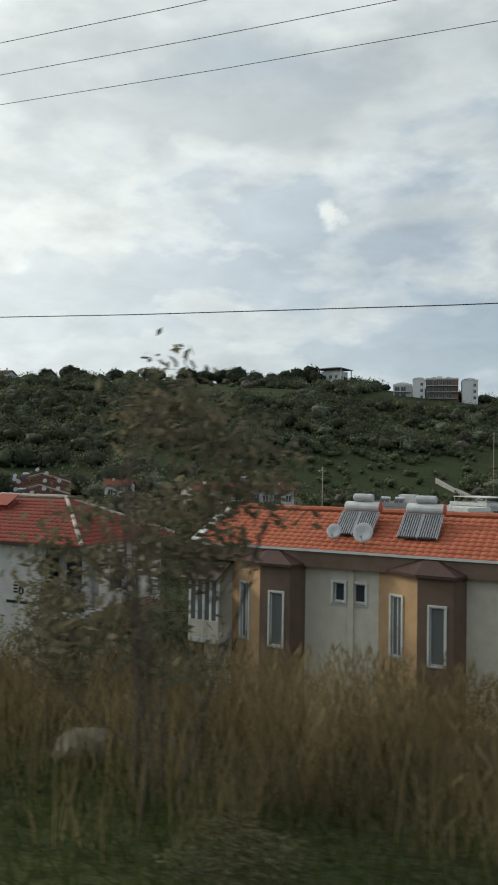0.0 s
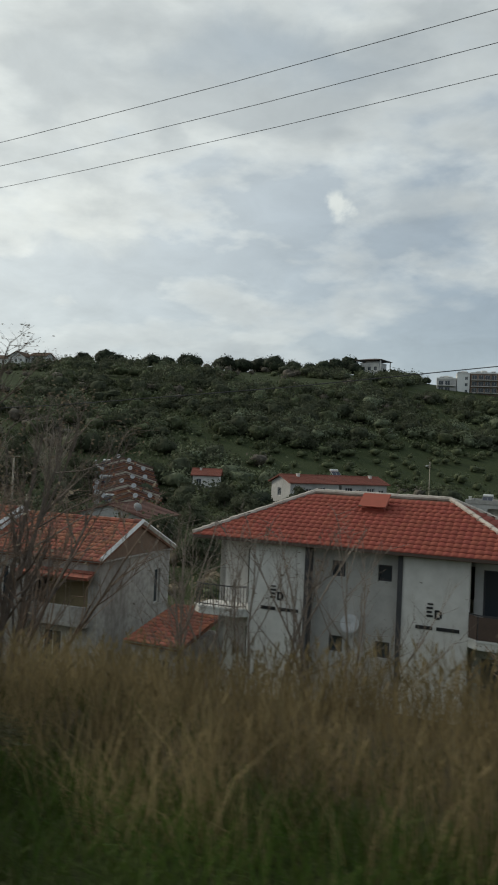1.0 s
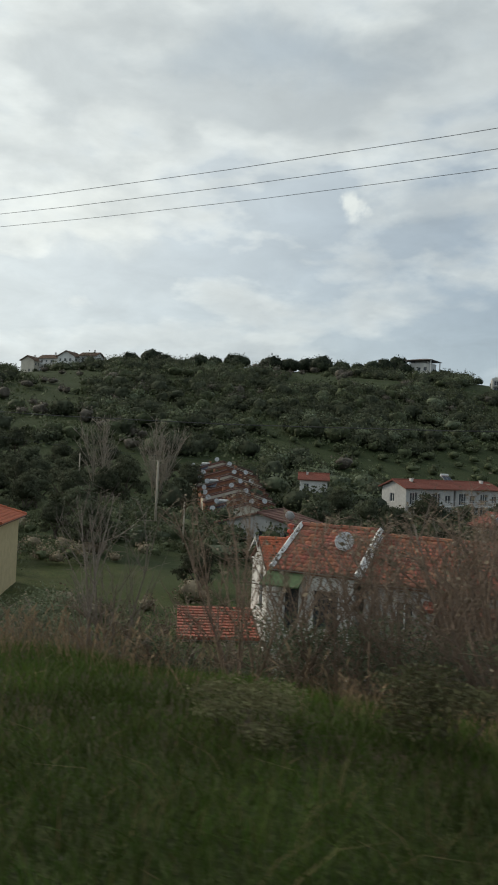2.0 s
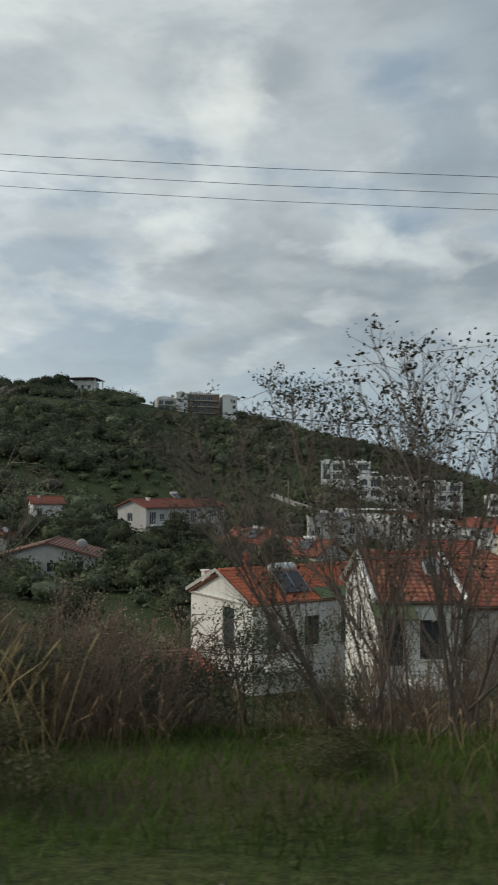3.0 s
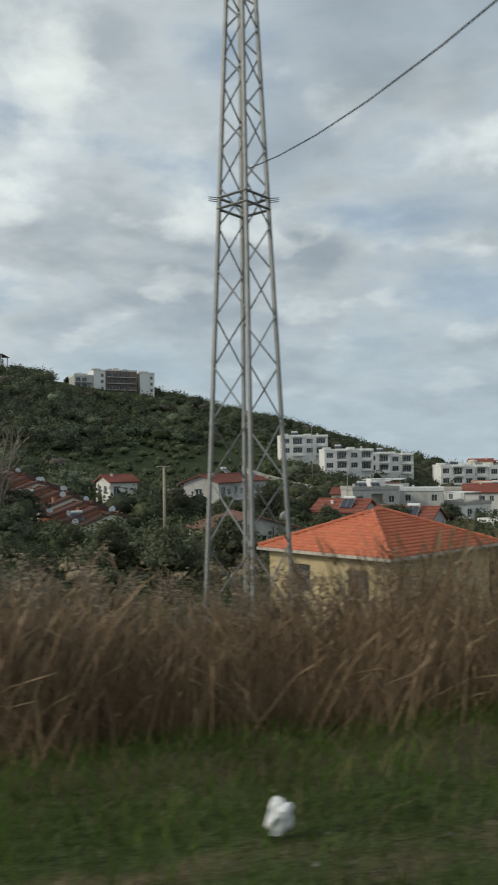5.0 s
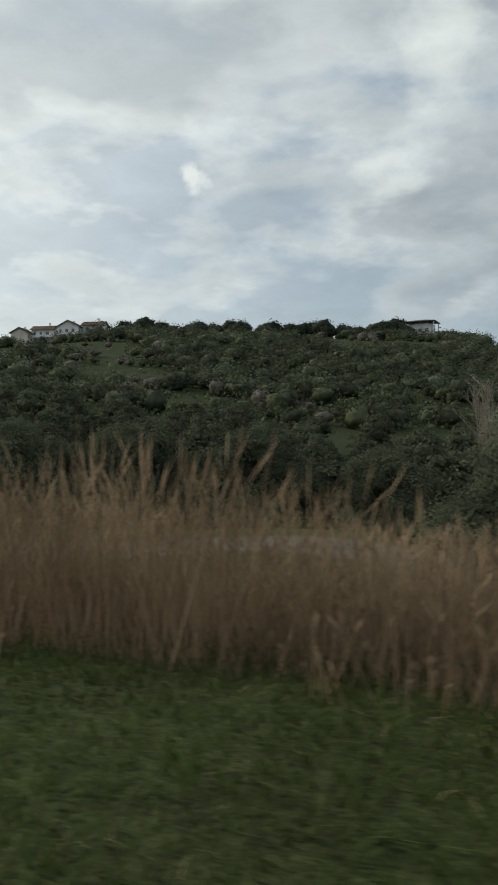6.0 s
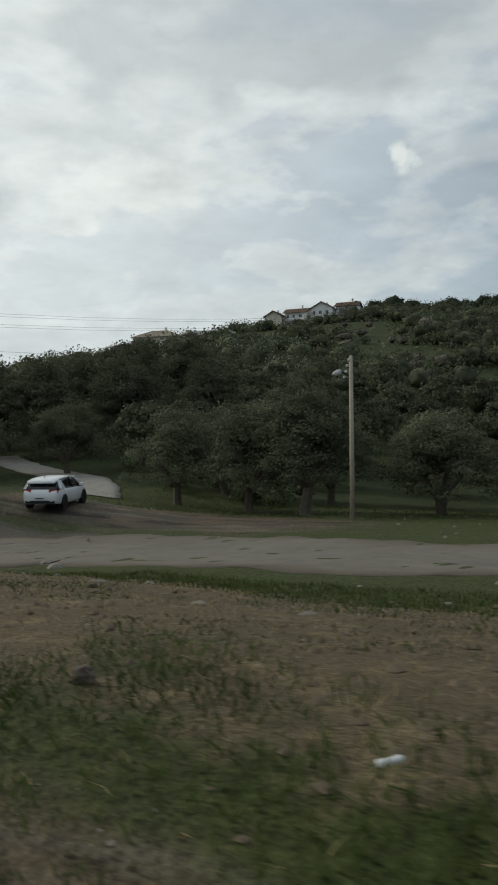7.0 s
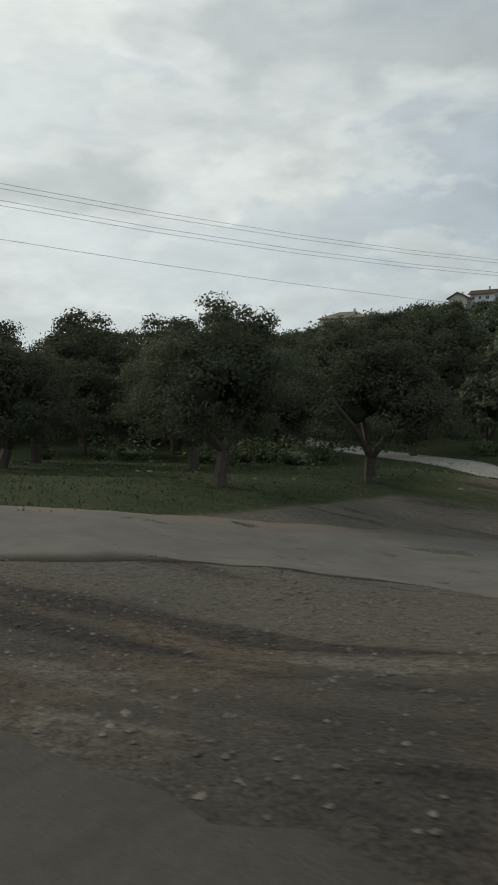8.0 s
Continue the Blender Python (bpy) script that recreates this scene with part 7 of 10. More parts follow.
def pole_one():
    base = gz(P1.x, P1.y) - 0.4
    ang = math.degrees(math.atan2(CROSS.y, CROSS.x)) + 180
    t = thing("power_pole", pose(P1.x, P1.y, base, 0, 0, ang), "tall grey concrete power pole with dark insulators and a street lamp", "power pole", "power poles")
    H = TOP1 - base
    part("shaft", Mesh().tube([(0, 0, 0), (0, 0, H * 0.5), (0, 0, H)], [0.155, 0.125, 0.095], 14), M["pole_grey"], t, smooth=True)
    part("mark", Mesh().tube([(0, 0, -0.2 - base), (0, 0, -0.02 - base)], [0.158, 0.156], 14), M["plaster_yellow"], t, "faded yellow paint mark round the shaft")
    yoke(t, H, 1.0, 0.12)
    anchors = {}
    for s, x in enumerate((-1.0, -0.22, 0.64)):
        zt = H + 0.12
        post_insulator(t, (x, 0, zt + 0.08))
        for d in (-1, 1):
            p = (x, d * 0.12, zt - (0.25 if s == 1 else 0))
            q = (x, d * 0.95, H - 0.3)
            insulator_string(t, p, q)
            anchors[(s, d)] = t.matrix_world @ Vector(q)
        loop = [Vector((x, -0.95, zt - 0.12)), Vector((x + 0.1, -0.6, zt - 0.55)), Vector((x + 0.12, 0, zt - 0.72)), Vector((x + 0.1, 0.6, zt - 0.55)), Vector((x, 0.95, zt - 0.12))]
        if s != 1:
            part("jumper", Mesh().tube(loop, 0.012, 5), M["wire"], t)
    lz = 4.41 - base
    band = part("lamp_bracket", Mesh().tube([(0, 0, lz - 0.04), (0, 0, lz + 0.04)], [0.142, 0.141], 14).tube([(0.1, -0.12, lz), (0.14, -0.42, lz - 0.02), (0.12, -0.5, lz - 0.25)], 0.025, 6).tube([(0.1, -0.1, lz - 0.15), (0.12, -0.45, lz - 0.3)], 0.02, 5), M["galvanised"], t)
    head = Mesh(Matrix.Translation((0.2, -0.5, lz + 0.02)) @ Matrix.Rotation(radians(-25), 4, "X"))
    head.lathe([(0.03, -0.3), (0.09, -0.26), (0.12, -0.05), (0.17, 0.05), (0.165, 0.15), (0.11, 0.21), (0.02, 0.23)], 12)
    part("lamp_head", head, M["dish"], t, "round grey lamp head", smooth=True)
    return t, anchors


def pole_two():
    base = gz(P2.x, P2.y) - 0.5
    ang = math.degrees(math.atan2(CROSS.y, CROSS.x)) + 180
    t = thing("power_pole", pose(P2.x, P2.y, base, 0, 0, ang), "thick tan concrete power pole with switchgear arm and hanging cables", "power pole", "power poles")
    H = TOP2 - base
    part("shaft", Mesh().tube([(0, 0, 0), (0, 0, H * 0.5), (0, 0, H)], [0.26, 0.208, 0.16], 16), M["pole_concrete"], t, smooth=True)
    yoke(t, H - 0.14, 0.68, 0.24)
    anchors = {}
    for s, x in enumerate((-0.75, 0.0, 0.75)):
        zt = H + (0.1 if x else 0.04)
        x *= 0.9
        post_insulator(t, (x, 0, zt + 0.08), 0.13, 0.33)
        p, q = (x, -0.12, H + 0.04), (x * 1.02, -0.95, H - 0.1)
        insulator_string(t, p, q, 3, 0.125)
        anchors[(s, -1)] = t.matrix_world @ Vector(q)
        lead = [Vector((x, -0.95, H - 0.15)), Vector((x, -0.9, zt + 0.12)), Vector((x, -0.6, zt + 0.32)), Vector((x, 0.0, zt + 0.42)), Vector((x * 0.8, 0.45, zt + 0.34)), Vector((x * 0.7, 0.62, zt + 0.05)), Vector((x * 0.68, 0.72, H - 0.5)), Vector((x * 0.66, 0.75, H - 0.85))]
        part("lead", Mesh().tube(lead, 0.009, 5), M["wire"], t)
        # stress cones hanging beside the shaft
        cone = Mesh().tube([(x * 0.66, 0.73, H - 0.5), (x * 0.66, 0.75, H - 1.05)], 0.028, 7)
        for i in range(6):
            z = H - 0.58 - 0.075 * i
            cone.tube([(x * 0.66, 0.74, z), (x * 0.66, 0.74, z - 0.03)], [0.035, 0.07], 9)
        part("cable_end", cone, M["insulator"], t)
        strings = Mesh().tube([(x * 0.68, 0.28, H - 0.22), (x * 0.68, 0.75, H - 0.27)], 0.06, 8)
        part("fuse", strings, M["insulator"], t)
        cable = [Vector((x * 0.66, 0.75, H - 1.05)), Vector((x * 0.66, 0.74, H - 2.6)), Vector((x * 0.58, 0.68, H - 4.2)), Vector((x * 0.38, 0.48, H - 5.4)), Vector((x * 0.2, 0.3, H - 6.3)), Vector((x * 0.2, 0.33, 0.1))]
        part("cable", Mesh().tube(cable, 0.024, 6), M["cable_pale"], t, "pale cable running down the pole")
    # lateral arm with arresters
    az = 5.89 - base
    arm = Mesh()
    for x in (-0.24, 0.24):
        arm.box(x - 0.03, -0.2, az - 0.04, x + 0.03, 1.5, az + 0.04)
    arm.box(-0.5, 1.32, az - 0.03, 0.5, 1.39, az + 0.03)
    arm.tube([(-0.2, 1.0, az - 0.05), (-0.15, 0.22, az - 1.0)], 0.03, 5)
    arm.tube([(0.2, 1.0, az - 0.05), (0.15, 0.22, az - 1.0)], 0.03, 5)
    a = part("bracket", arm, M["galvanised"], t)
    for x in (-0.42, 0.0, 0.42):
        part("arrester", Mesh(Matrix.Translation((x, 1.68, az + 0.02))).lathe([(0.03, -0.12), (0.04, 0), (0.06, 0.02), (0.06, 0.36), (0.03, 0.39), (0.02, 0.44)], 9).tube([(0, -0.3, -0.02), (0, 0, -0.08)], 0.022, 5), M["insulator"], a)
    for k, z in enumerate((4.98, 4.4, 3.8, 1.79)):
        z -= base
        c = Mesh().tube([(0, 0, z - 0.03), (0, 0, z + 0.03)], 0.262 - 0.01 * (4 - k) * 0.7, 14)
        if k < 3:
            c.box(-0.05, 0.15, z - 0.05, 0.07, 0.42, z + 0.03)
        part("clamp", c, M["rust"], t)
    loop = [(0.05, 0.36, 4.9), (0.0, 0.24, 4.5), (0.06, 0.4, 4.2), (0.05, 0.3, 3.4), (0.06, 0.4, 2.6), (0.1, 0.44, 2.0), (0.04, 0.34, 1.72)]
    part("cable", Mesh().tube([(u, v, z - base) for u, v, z in loop], 0.016, 6), M["wire"], t, "black cable looping down the shaft")
    part("lamp_arm", Mesh().tube([(0, 0.2, 3.8 - base), (0.05, 0.75, 3.78 - base), (0.05, 1.05, 3.9 - base)], 0.03, 6), M["cable_pale"], t)
    return t, anchors


pole1, a1 = pole_one()
pole2, a2 = pole_two()
for s in range(3):
    # towards pole two the line leaves on the +y side of pole one's frame
    wire(a1[(s, 1)], a2[(s, -1)] + Vector((0, 0, 0.0)), 1.25, "thin dark power line between two poles")
    far = a1[(s, -1)] - LINE * 62 + Vector((0, 0, 0.9))
    wire(a1[(s, -1)], far, 1.2, "thin dark power line between two poles")
wire((P1.x, P1.y, 4.12), (P2.x, P2.y, 3.75), 1.8, "sagging dark cable below the power line", 0.007)
wire((P1.x, P1.y, 4.4), Vector((P1.x, P1.y, 4.9)) - LINE * 62, 1.0, "sagging dark cable below the power line", 0.007)


# ---------------------------------------------------------------- lattice mast
def lattice_mast():
    x, y = -88.06, 22.04
    base = gz(x, y) - 0.2
    t = thing("lattice_mast", pose(x, y, base, 0, 0, 33), "tall grey steel lattice mast with angle-iron braces", "lattice mast")
    H, half0, half1 = 20.0, 0.92, 0.26

    def half(z):
        return half0 + (half1 - half0) * z / H

    corners = [(-1, -1), (1, -1), (1, 1), (-1, 1)]
    for cx, cy in corners:
        leg = Mesh()
        leg.rings([[(cx * half(z) + dx, cy * half(z) + dy, z) for dx, dy in ((-0.042, -0.042), (0.042, -0.042), (0.042, 0.042), (-0.042, 0.042))] for z in (0, H)])
        part("leg", leg, M["galvanised"], t)
    z, k = 0.0, 0
    while z < H - 0.4:
        dz = 2.1 * half(z) * 1.05
        for f in range(4):
            (ax, ay), (bx, by) = corners[f], corners[(f + 1) % 4]
            if k % 2:
                (ax, ay), (bx, by) = (bx, by), (ax, ay)
            z1 = min(z + dz, H)
            part("brace", Mesh().tube([(ax * half(z), ay * half(z), z), (bx * half(z1), by * half(z1), z1)], 0.026, 4), M["galvanised"], t)
        z += dz
        k += 1
    rz = 7.74 - base
    ring = Mesh()
    for f in range(4):
        (ax, ay), (bx, by) = corners[f], corners[(f + 1) % 4]
        for zz in (rz, rz - 0.28):
            ring.tube([(ax * (half(zz) + 0.03), ay * (half(zz) + 0.03), zz), (bx * (half(zz) + 0.03), by * (half(zz) + 0.03), zz)], 0.04, 4)
        for u in (-0.5, 0.0, 0.5):
            px, py = ax * half(rz), ay * half(rz)
            ring.tube([(px, py, rz - 0.05 - 0.1 * u), (px * 1.45, py * 1.45, rz - 0.02 - 0.1 * u)], 0.012, 4)
    part("spike_guard", ring, M["galvanised"], t, "collar with anti-climb spikes")
    part("hanging_cable", Mesh().tube([(0.1, 0.1, rz), (0.0, -0.15, rz - 3.0), (-0.1, 0.1, 0.3)], 0.014, 5), M["cable_pale"], t)
    return t


mast = lattice_mast()
wire((-88.0, 21.7, 8.4), (-88.9, -12.0, 8.2), 2.2, "twisted grey cable running from the mast over the road", 0.014)
wire((-87.8, 22.5, 5.5), (-72.0, 75.0, 1.2), 1.0, "thin cable from the mast to a village pole", 0.012)


# ---------------------------------------------------------------- lesser poles
def small_pole(x, y, top, label, lamp=False, crossarm=False, r=0.11):
    base = gz(x, y) - 0.3
    t = thing("utility_pole", pose(x, y, base, 0, 0, 20), label, "utility pole", "utility poles")
    H = top - base
    part("shaft", Mesh().tube([(0, 0, 0), (0, 0, H)], [r, r * 0.7], 9), M["pole_grey"], t, smooth=True)
    if crossarm:
        part("crossarm", Mesh().box(-0.75, -0.06, H - 0.1, 0.75, 0.06, H, bevel=0.01), M["pole_grey"], t)
    if lamp:
        for i in range(4):
            part("insulator", Mesh(Matrix.Translation((-0.1 - 0.06 * i, -0.1, H - 0.25 - 0.24 * i))).lathe([(0.03, 0), (0.06, 0.02), (0.06, 0.09), (0.02, 0.12)], 7), M["dish"], t)
        part("lamp_arm", Mesh().tube([(0, 0, H - 1.0), (-0.45, -0.25, H - 0.75)], 0.022, 6), M["galvanised"], t)
        part("lamp_head", Mesh(Matrix.Translation((-0.6, -0.33, H - 0.74)) @ Matrix.Rotation(radians(70), 4, "Y")).lathe([(0.03, -0.2), (0.1, -0.1), (0.13, 0.05), (0.09, 0.16), (0.02, 0.2)], 9), M["dish"], t)
    return t


small_pole(-142.17, 40.76, 2.66, "slim grey street-lamp pole with white insulators", True)
small_pole(-79.86, 76.0, 0.83, "grey concrete utility pole with a short crossarm", False, True, 0.16)
small_pole(-73.5, 70.0, -3.2, "thin grey utility pole beside the houses")
small_pole(-38, 128, 2.5, "thin street-lamp pole in the village", True, r=0.08)
small_pole(-14, 205, 12, "tall thin lamp pole by the retaining wall", False, r=0.09)
small_pole(-100.5, 92, 1.2, "thin utility pole near the stepped row")

# wires over the olive grove
for k in range(4):
    low = k // 2
    wire((-176.5, 0.0, (7.05, 6.75)[low] + 0.15 * (k % 2)), (-148.5, 82.0, (10.3, 9.75)[low] + 0.15 * (k % 2)), (2.9, 3.05)[low], "thin dark power line over the olive grove", 0.006)
wire((-176.5, 0, 5.6), (-148.5, 82, 6.2), 2.0, "thin dark power line over the olive grove", 0.006)
# ---------------------------------------------------------------- plants: tools
def leaf_mesh(name, centres, size, rng, aspect=0.42, outward=None, lean=0.6, core=None):
    """Diamond leaves at the given centres, turned at random, leaning outwards."""
    n = len(centres)
    nrm = rng.normal(size=(n, 3))
    if outward is not None:
        nrm = nrm * (1 - lean) + outward * lean * 1.6
    nrm /= np.linalg.norm(nrm, axis=1, keepdims=True) + 1e-9
    a = np.cross(nrm, rng.normal(size=(n, 3)))
    a /= np.linalg.norm(a, axis=1, keepdims=True) + 1e-9
    b = np.cross(nrm, a)
    s = size * rng.uniform(0.6, 1.35, (n, 1))
    a, b = a * s * 0.5, b * s * 0.5 * aspect
    v = np.stack([centres + a, centres + b, centres - a, centres - b], 1).reshape(-1, 3)
    f = np.arange(4 * n).reshape(n, 4)
    if core is not None:
        v, f = np.concatenate([v, core[0]]), np.concatenate([f, core[1] + len(v)])
    return mesh_np(name, v, f, core is not None)


@functools.lru_cache(None)
def ball(n):
    """Directions and faces of a sphere made of six n by n grids."""
    verts, faces, index = [], [], {}

    def corner(p):
        if p not in index:
            index[p] = len(verts)
            q = np.array(p, float) / n
            verts.append(q / np.linalg.norm(q))
        return index[p]

    for axis in range(3):
        for side in (-n, n):
            for i in range(-n, n, 2):
                for j in range(-n, n, 2):
                    quad = []
                    for a, b in ((i, j), (i + 2, j), (i + 2, j + 2), (i, j + 2)):
                        p = [a, b]
                        p.insert(axis, side)
                        quad.append(corner(tuple(p)))
                    faces.append(quad if (side > 0) == (axis != 1) else quad[::-1])
    return np.array(verts), np.array(faces)


def lumpy(rng, blobs, n=2, fill=0.8):
    """The dense inside of a crown: one uneven lump for each ellipsoid (x, y, z, rx, ry, rz)."""
    d, f = ball(n)
    blobs = np.array(blobs, float)
    r = fill * (1 + 0.16 * rng.normal(size=(len(blobs), len(d), 1)))
    v = blobs[:, None, :3] + d[None] * r * blobs[:, None, 3:]
    return v.reshape(-1, 3), (f[None] + (np.arange(len(blobs)) * len(d))[:, None, None]).reshape(-1, 4)


def blob_points(rng, blobs, n, shell=0.5):
    """Points and outward directions near the surfaces of ellipsoids (x, y, z, rx, ry, rz)."""
    blobs = np.array(blobs, float)
    w = blobs[:, 3] * blobs[:, 4] * blobs[:, 5]
    k = rng.choice(len(blobs), n, p=w ** 0.7 / (w ** 0.7).sum())
    u = rng.normal(size=(n, 3))
    u /= np.linalg.norm(u, axis=1, keepdims=True)
    u[:, 2] = np.where(u[:, 2] < -0.35, -u[:, 2] * 0.4, u[:, 2])
    r = (shell + (1 - shell) * rng.uniform(0, 1, (n, 1)) ** 0.5) * (1 + 0.1 * rng.normal(size=(n, 1)))
    return blobs[k, :3] + u * r * blobs[k, 3:], u


def segments_mesh(name, segs, sides=3):
    """Tapered twigs from rows (p0, p1, r0, r1)."""
    p0 = np.array([s[0] for s in segs], float)
    p1 = np.array([s[1] for s in segs], float)
    r0 = np.array([s[2] for s in segs], float)[:, None, None]
    r1 = np.array([s[3] for s in segs], float)[:, None, None]
    t = p1 - p0
    t /= np.linalg.norm(t, axis=1, keepdims=True) + 1e-9
    ref = np.where(np.abs(t[:, 2:3]) < 0.9, np.array([[0, 0, 1.0]]), np.array([[1.0, 0, 0]]))
    a = np.cross(t, ref)
    a /= np.linalg.norm(a, axis=1, keepdims=True)
    b = np.cross(t, a)
    ang = np.arange(sides) * 2 * np.pi / sides
    ring = np.cos(ang)[None, :, None] * a[:, None] + np.sin(ang)[None, :, None] * b[:, None]
    v = np.concatenate([p0[:, None] + ring * r0, p1[:, None] + ring * r1], 1)
    n = len(segs)
    f = []
    for i in range(sides):
        j = (i + 1) % sides
        f.append((i, j, sides + j, sides + i))
    f = (np.array(f)[None] + (np.arange(n) * 2 * sides)[:, None, None]).reshape(-1, 4)
    return mesh_np(name, v.reshape(-1, 3), f)


def branches(rng, start, direction, length, radius, depth, segs, tips, spread=0.55, up=0.25, kids=(2, 4), shrink=0.68):
    """Recursive bare branches; the ends go into tips."""
    p, d = np.array(start, float), np.array(direction, float)
    n = 3 if depth > 1 else 2
    for i in range(n):
        d = d + rng.normal(size=3) * 0.14 + np.array([0, 0, up * 0.12])
        d /= np.linalg.norm(d)
        q = p + d * length / n
        r0, r1 = radius * (1 - 0.28 * i / n), radius * (1 - 0.28 * (i + 1) / n)
        segs.append((p, q, r0, r1))
        if depth > 0 and i > 0 and rng.random() < 0.75:
            e = d + rng.normal(size=3) * spread + np.array([0, 0, up * 0.5])
            branches(rng, q, e / np.linalg.norm(e), length * shrink * rng.uniform(0.6, 1.0), r1 * 0.55, depth - 1, segs, tips, spread, up, kids, shrink)
        p = q
    if depth > 0:
        for _ in range(rng.integers(*kids)):
            e = d + rng.normal(size=3) * spread + np.array([0, 0, up])
            branches(rng, p, e / np.linalg.norm(e), length * shrink * rng.uniform(0.75, 1.1), radius * 0.6, depth - 1, segs, tips, spread, up, kids, shrink)
    else:
        tips.append(p)


def olive_template(seed, height=6.0, spread=3.2, leaves=5200, leaf=0.26, material="olive", trunk=0.22, blobs_n=30, name="olive_tree", label="grey-green olive tree with a low spreading crown"):
    rng = np.random.default_rng(seed)
    t = thing(name, Matrix(), label, "tree", "olive trees of the grove")
    blobs = []
    limbs = Mesh()
    base = Vector((0, 0, -0.4))
    fork = Vector((rng.uniform(-0.25, 0.25), rng.uniform(-0.25, 0.25), height * trunk))
    limbs.tube([base, (base + fork) / 2 + Vector((0.12, 0, 0)), fork], [0.36, 0.25, 0.23], 7)
    for k in range(4):
        a = k * 2 * math.pi / 4 + rng.uniform(-0.4, 0.4)
        tip = Vector((math.cos(a) * spread * 0.55, math.sin(a) * spread * 0.55, height * rng.uniform(0.45, 0.68)))
        midp = fork.lerp(tip, 0.5) + Vector((rng.uniform(-0.3, 0.3), rng.uniform(-0.3, 0.3), rng.uniform(-0.1, 0.3)))
        limbs.tube([fork, midp, tip], [0.15, 0.1, 0.05], 5)
    # lobes of the crown: wide skirts low down, a broken dome above
    for k in range(blobs_n):
        a = rng.uniform(0, 2 * math.pi)
        h = rng.uniform(0.0, 1.0)
        reach = spread * (0.86 - 0.55 * h ** 1.7) * rng.uniform(0.35, 1.0)
        r = spread * rng.uniform(0.13, 0.27)
        blobs.append((math.cos(a) * reach, math.sin(a) * reach, height * (trunk + 0.07 + (0.8 - trunk) * h), r, r, r * rng.uniform(0.6, 0.9)))
    blobs.append((0, 0, height * 0.6, spread * 0.6, spread * 0.6, height * 0.28))
    part("trunk", limbs, M["bark"], t)
    pts, out = blob_points(rng, blobs, leaves, 0.35)
    me = leaf_mesh("crown", pts, leaf, rng, 0.6, out, 0.66, lumpy(rng, [(b[0] * 0.5, b[1] * 0.5, height * 0.2 + b[2] * 0.62, b[3], b[4], b[5]) for b in blobs if b[2] > height * 0.42][:26], 2, 0.66))
    part("crown", me, M[material], t, "")
    return t


def scatter(template, x, y, s=1.0, rot=0.0, sink=0.1, z=None, lean=0.0):
    zz = gz(x, y) if z is None else z
    m = Matrix.Translation((x, y, zz - sink)) @ Matrix.Rotation(rot, 4, "Z") @ Matrix.Rotation(lean, 4, "X")
    ob = copy_thing(template, m)
    ob.scale = (s, s, s * (0.92 + 0.16 * ((x * 7.3 + y * 3.1) % 1.0)))
    return ob


def remove_thing(t):
    """Takes a pattern out of the scene once it has been copied."""
    for o in (*t.children_recursive, t):
        bpy.data.objects.remove(o)


R = random.Random(11)

# ---------------------------------------------------------------- olive grove beyond the lane
olives = [olive_template(s, 5.6 + 0.5 * (s % 3), 3.9 + 0.25 * (s % 2), 17000, 0.14, "olive_dark" if s % 2 else "olive", 0.15 + 0.03 * (s % 3), 84) for s in (1, 2, 3, 4)]
far_olives = [olive_template(s, 5.6 + 0.5 * (s % 3), 3.7, 4200, 0.3, "olive_dark" if s % 2 else "olive", 0.12) for s in (5, 6, 7)]
tall_olives = [olive_template(s, 10.4, 5.4, 11500, 0.25, "olive_dark", 0.04, 66, label="tall dark olive tree rising over the grove") for s in (8, 9)]
FRONT = [(-160.8, 34.6, 0.86), (-163.0, 28.6, 0.8), (-167.9, 54.3, 0.95), (-154.6, 47.5, 0.95), (-149.6, 46.4, 1.0), (-145.6, 44.2, 1.08), (-139.5, 45.6, 0.95), (-133.0, 44.6, 1.05), (-126.5, 46.2, 1.0), (-120.0, 45.5, 1.0), (-113.5, 47.5, 0.95), (-107.5, 50, 1.0),
         (-171.5, 37.5, 1.05), (-165.5, 60.5, 1.0), (-176.5, 31.0, 1.0), (-182, 37, 1.1), (-187, 45, 1.1), (-181.0, 47.5, 1.15), (-190, 31, 1.05), (-196, 39, 1.15), (-203, 49, 1.1), (-175.5, 51.0, 1.05), (-184.5, 24.5, 0.95), (-177, 65, 1.0), (-187, 69, 1.1), (-163, 64, 1.0), (-155.5, 55, 1.1), (-148, 55, 1.0), (-141.5, 56, 1.1), (-134, 55, 1.0), (-126, 56, 1.1), (-118, 57, 1.0), (-110, 58, 1.0),
         (-185.4, 60, 2.05), (-190.6, 58, 1.9), (-187.5, 53.5, 1.7), (-199.5, 57, 2.05), (-179, 64.5, 1.8), (-173, 69, 1.75), (-166, 73, 1.6), (-200, 46, 1.8), (-160, 79, 1.5), (-206, 52, 1.9), (-212, 57, 2.0), (-176.7, 46.2, 1.1), (-171.8, 47.5, 0.95), (-152, 66, 1.1), (-144, 66, 1.1), (-136, 66, 1.1), (-128, 66, 1.1), (-120, 66, 1.1), (-112, 68, 1.1), (-104, 60, 1.0), (-194.5, 52, 1.7), (-218, 60, 1.9)]
placed = [(x, y) for x, y, _ in FRONT]
for k, (x, y, s) in enumerate(FRONT):
    if s > 1.4:
        scatter(tall_olives[k % 2], x, y, s * 0.56, R.uniform(0, 6.28))
    else:
        scatter(olives[k % 4] if y < 56 else far_olives[k % 3], x, y, s, R.uniform(0, 6.28))
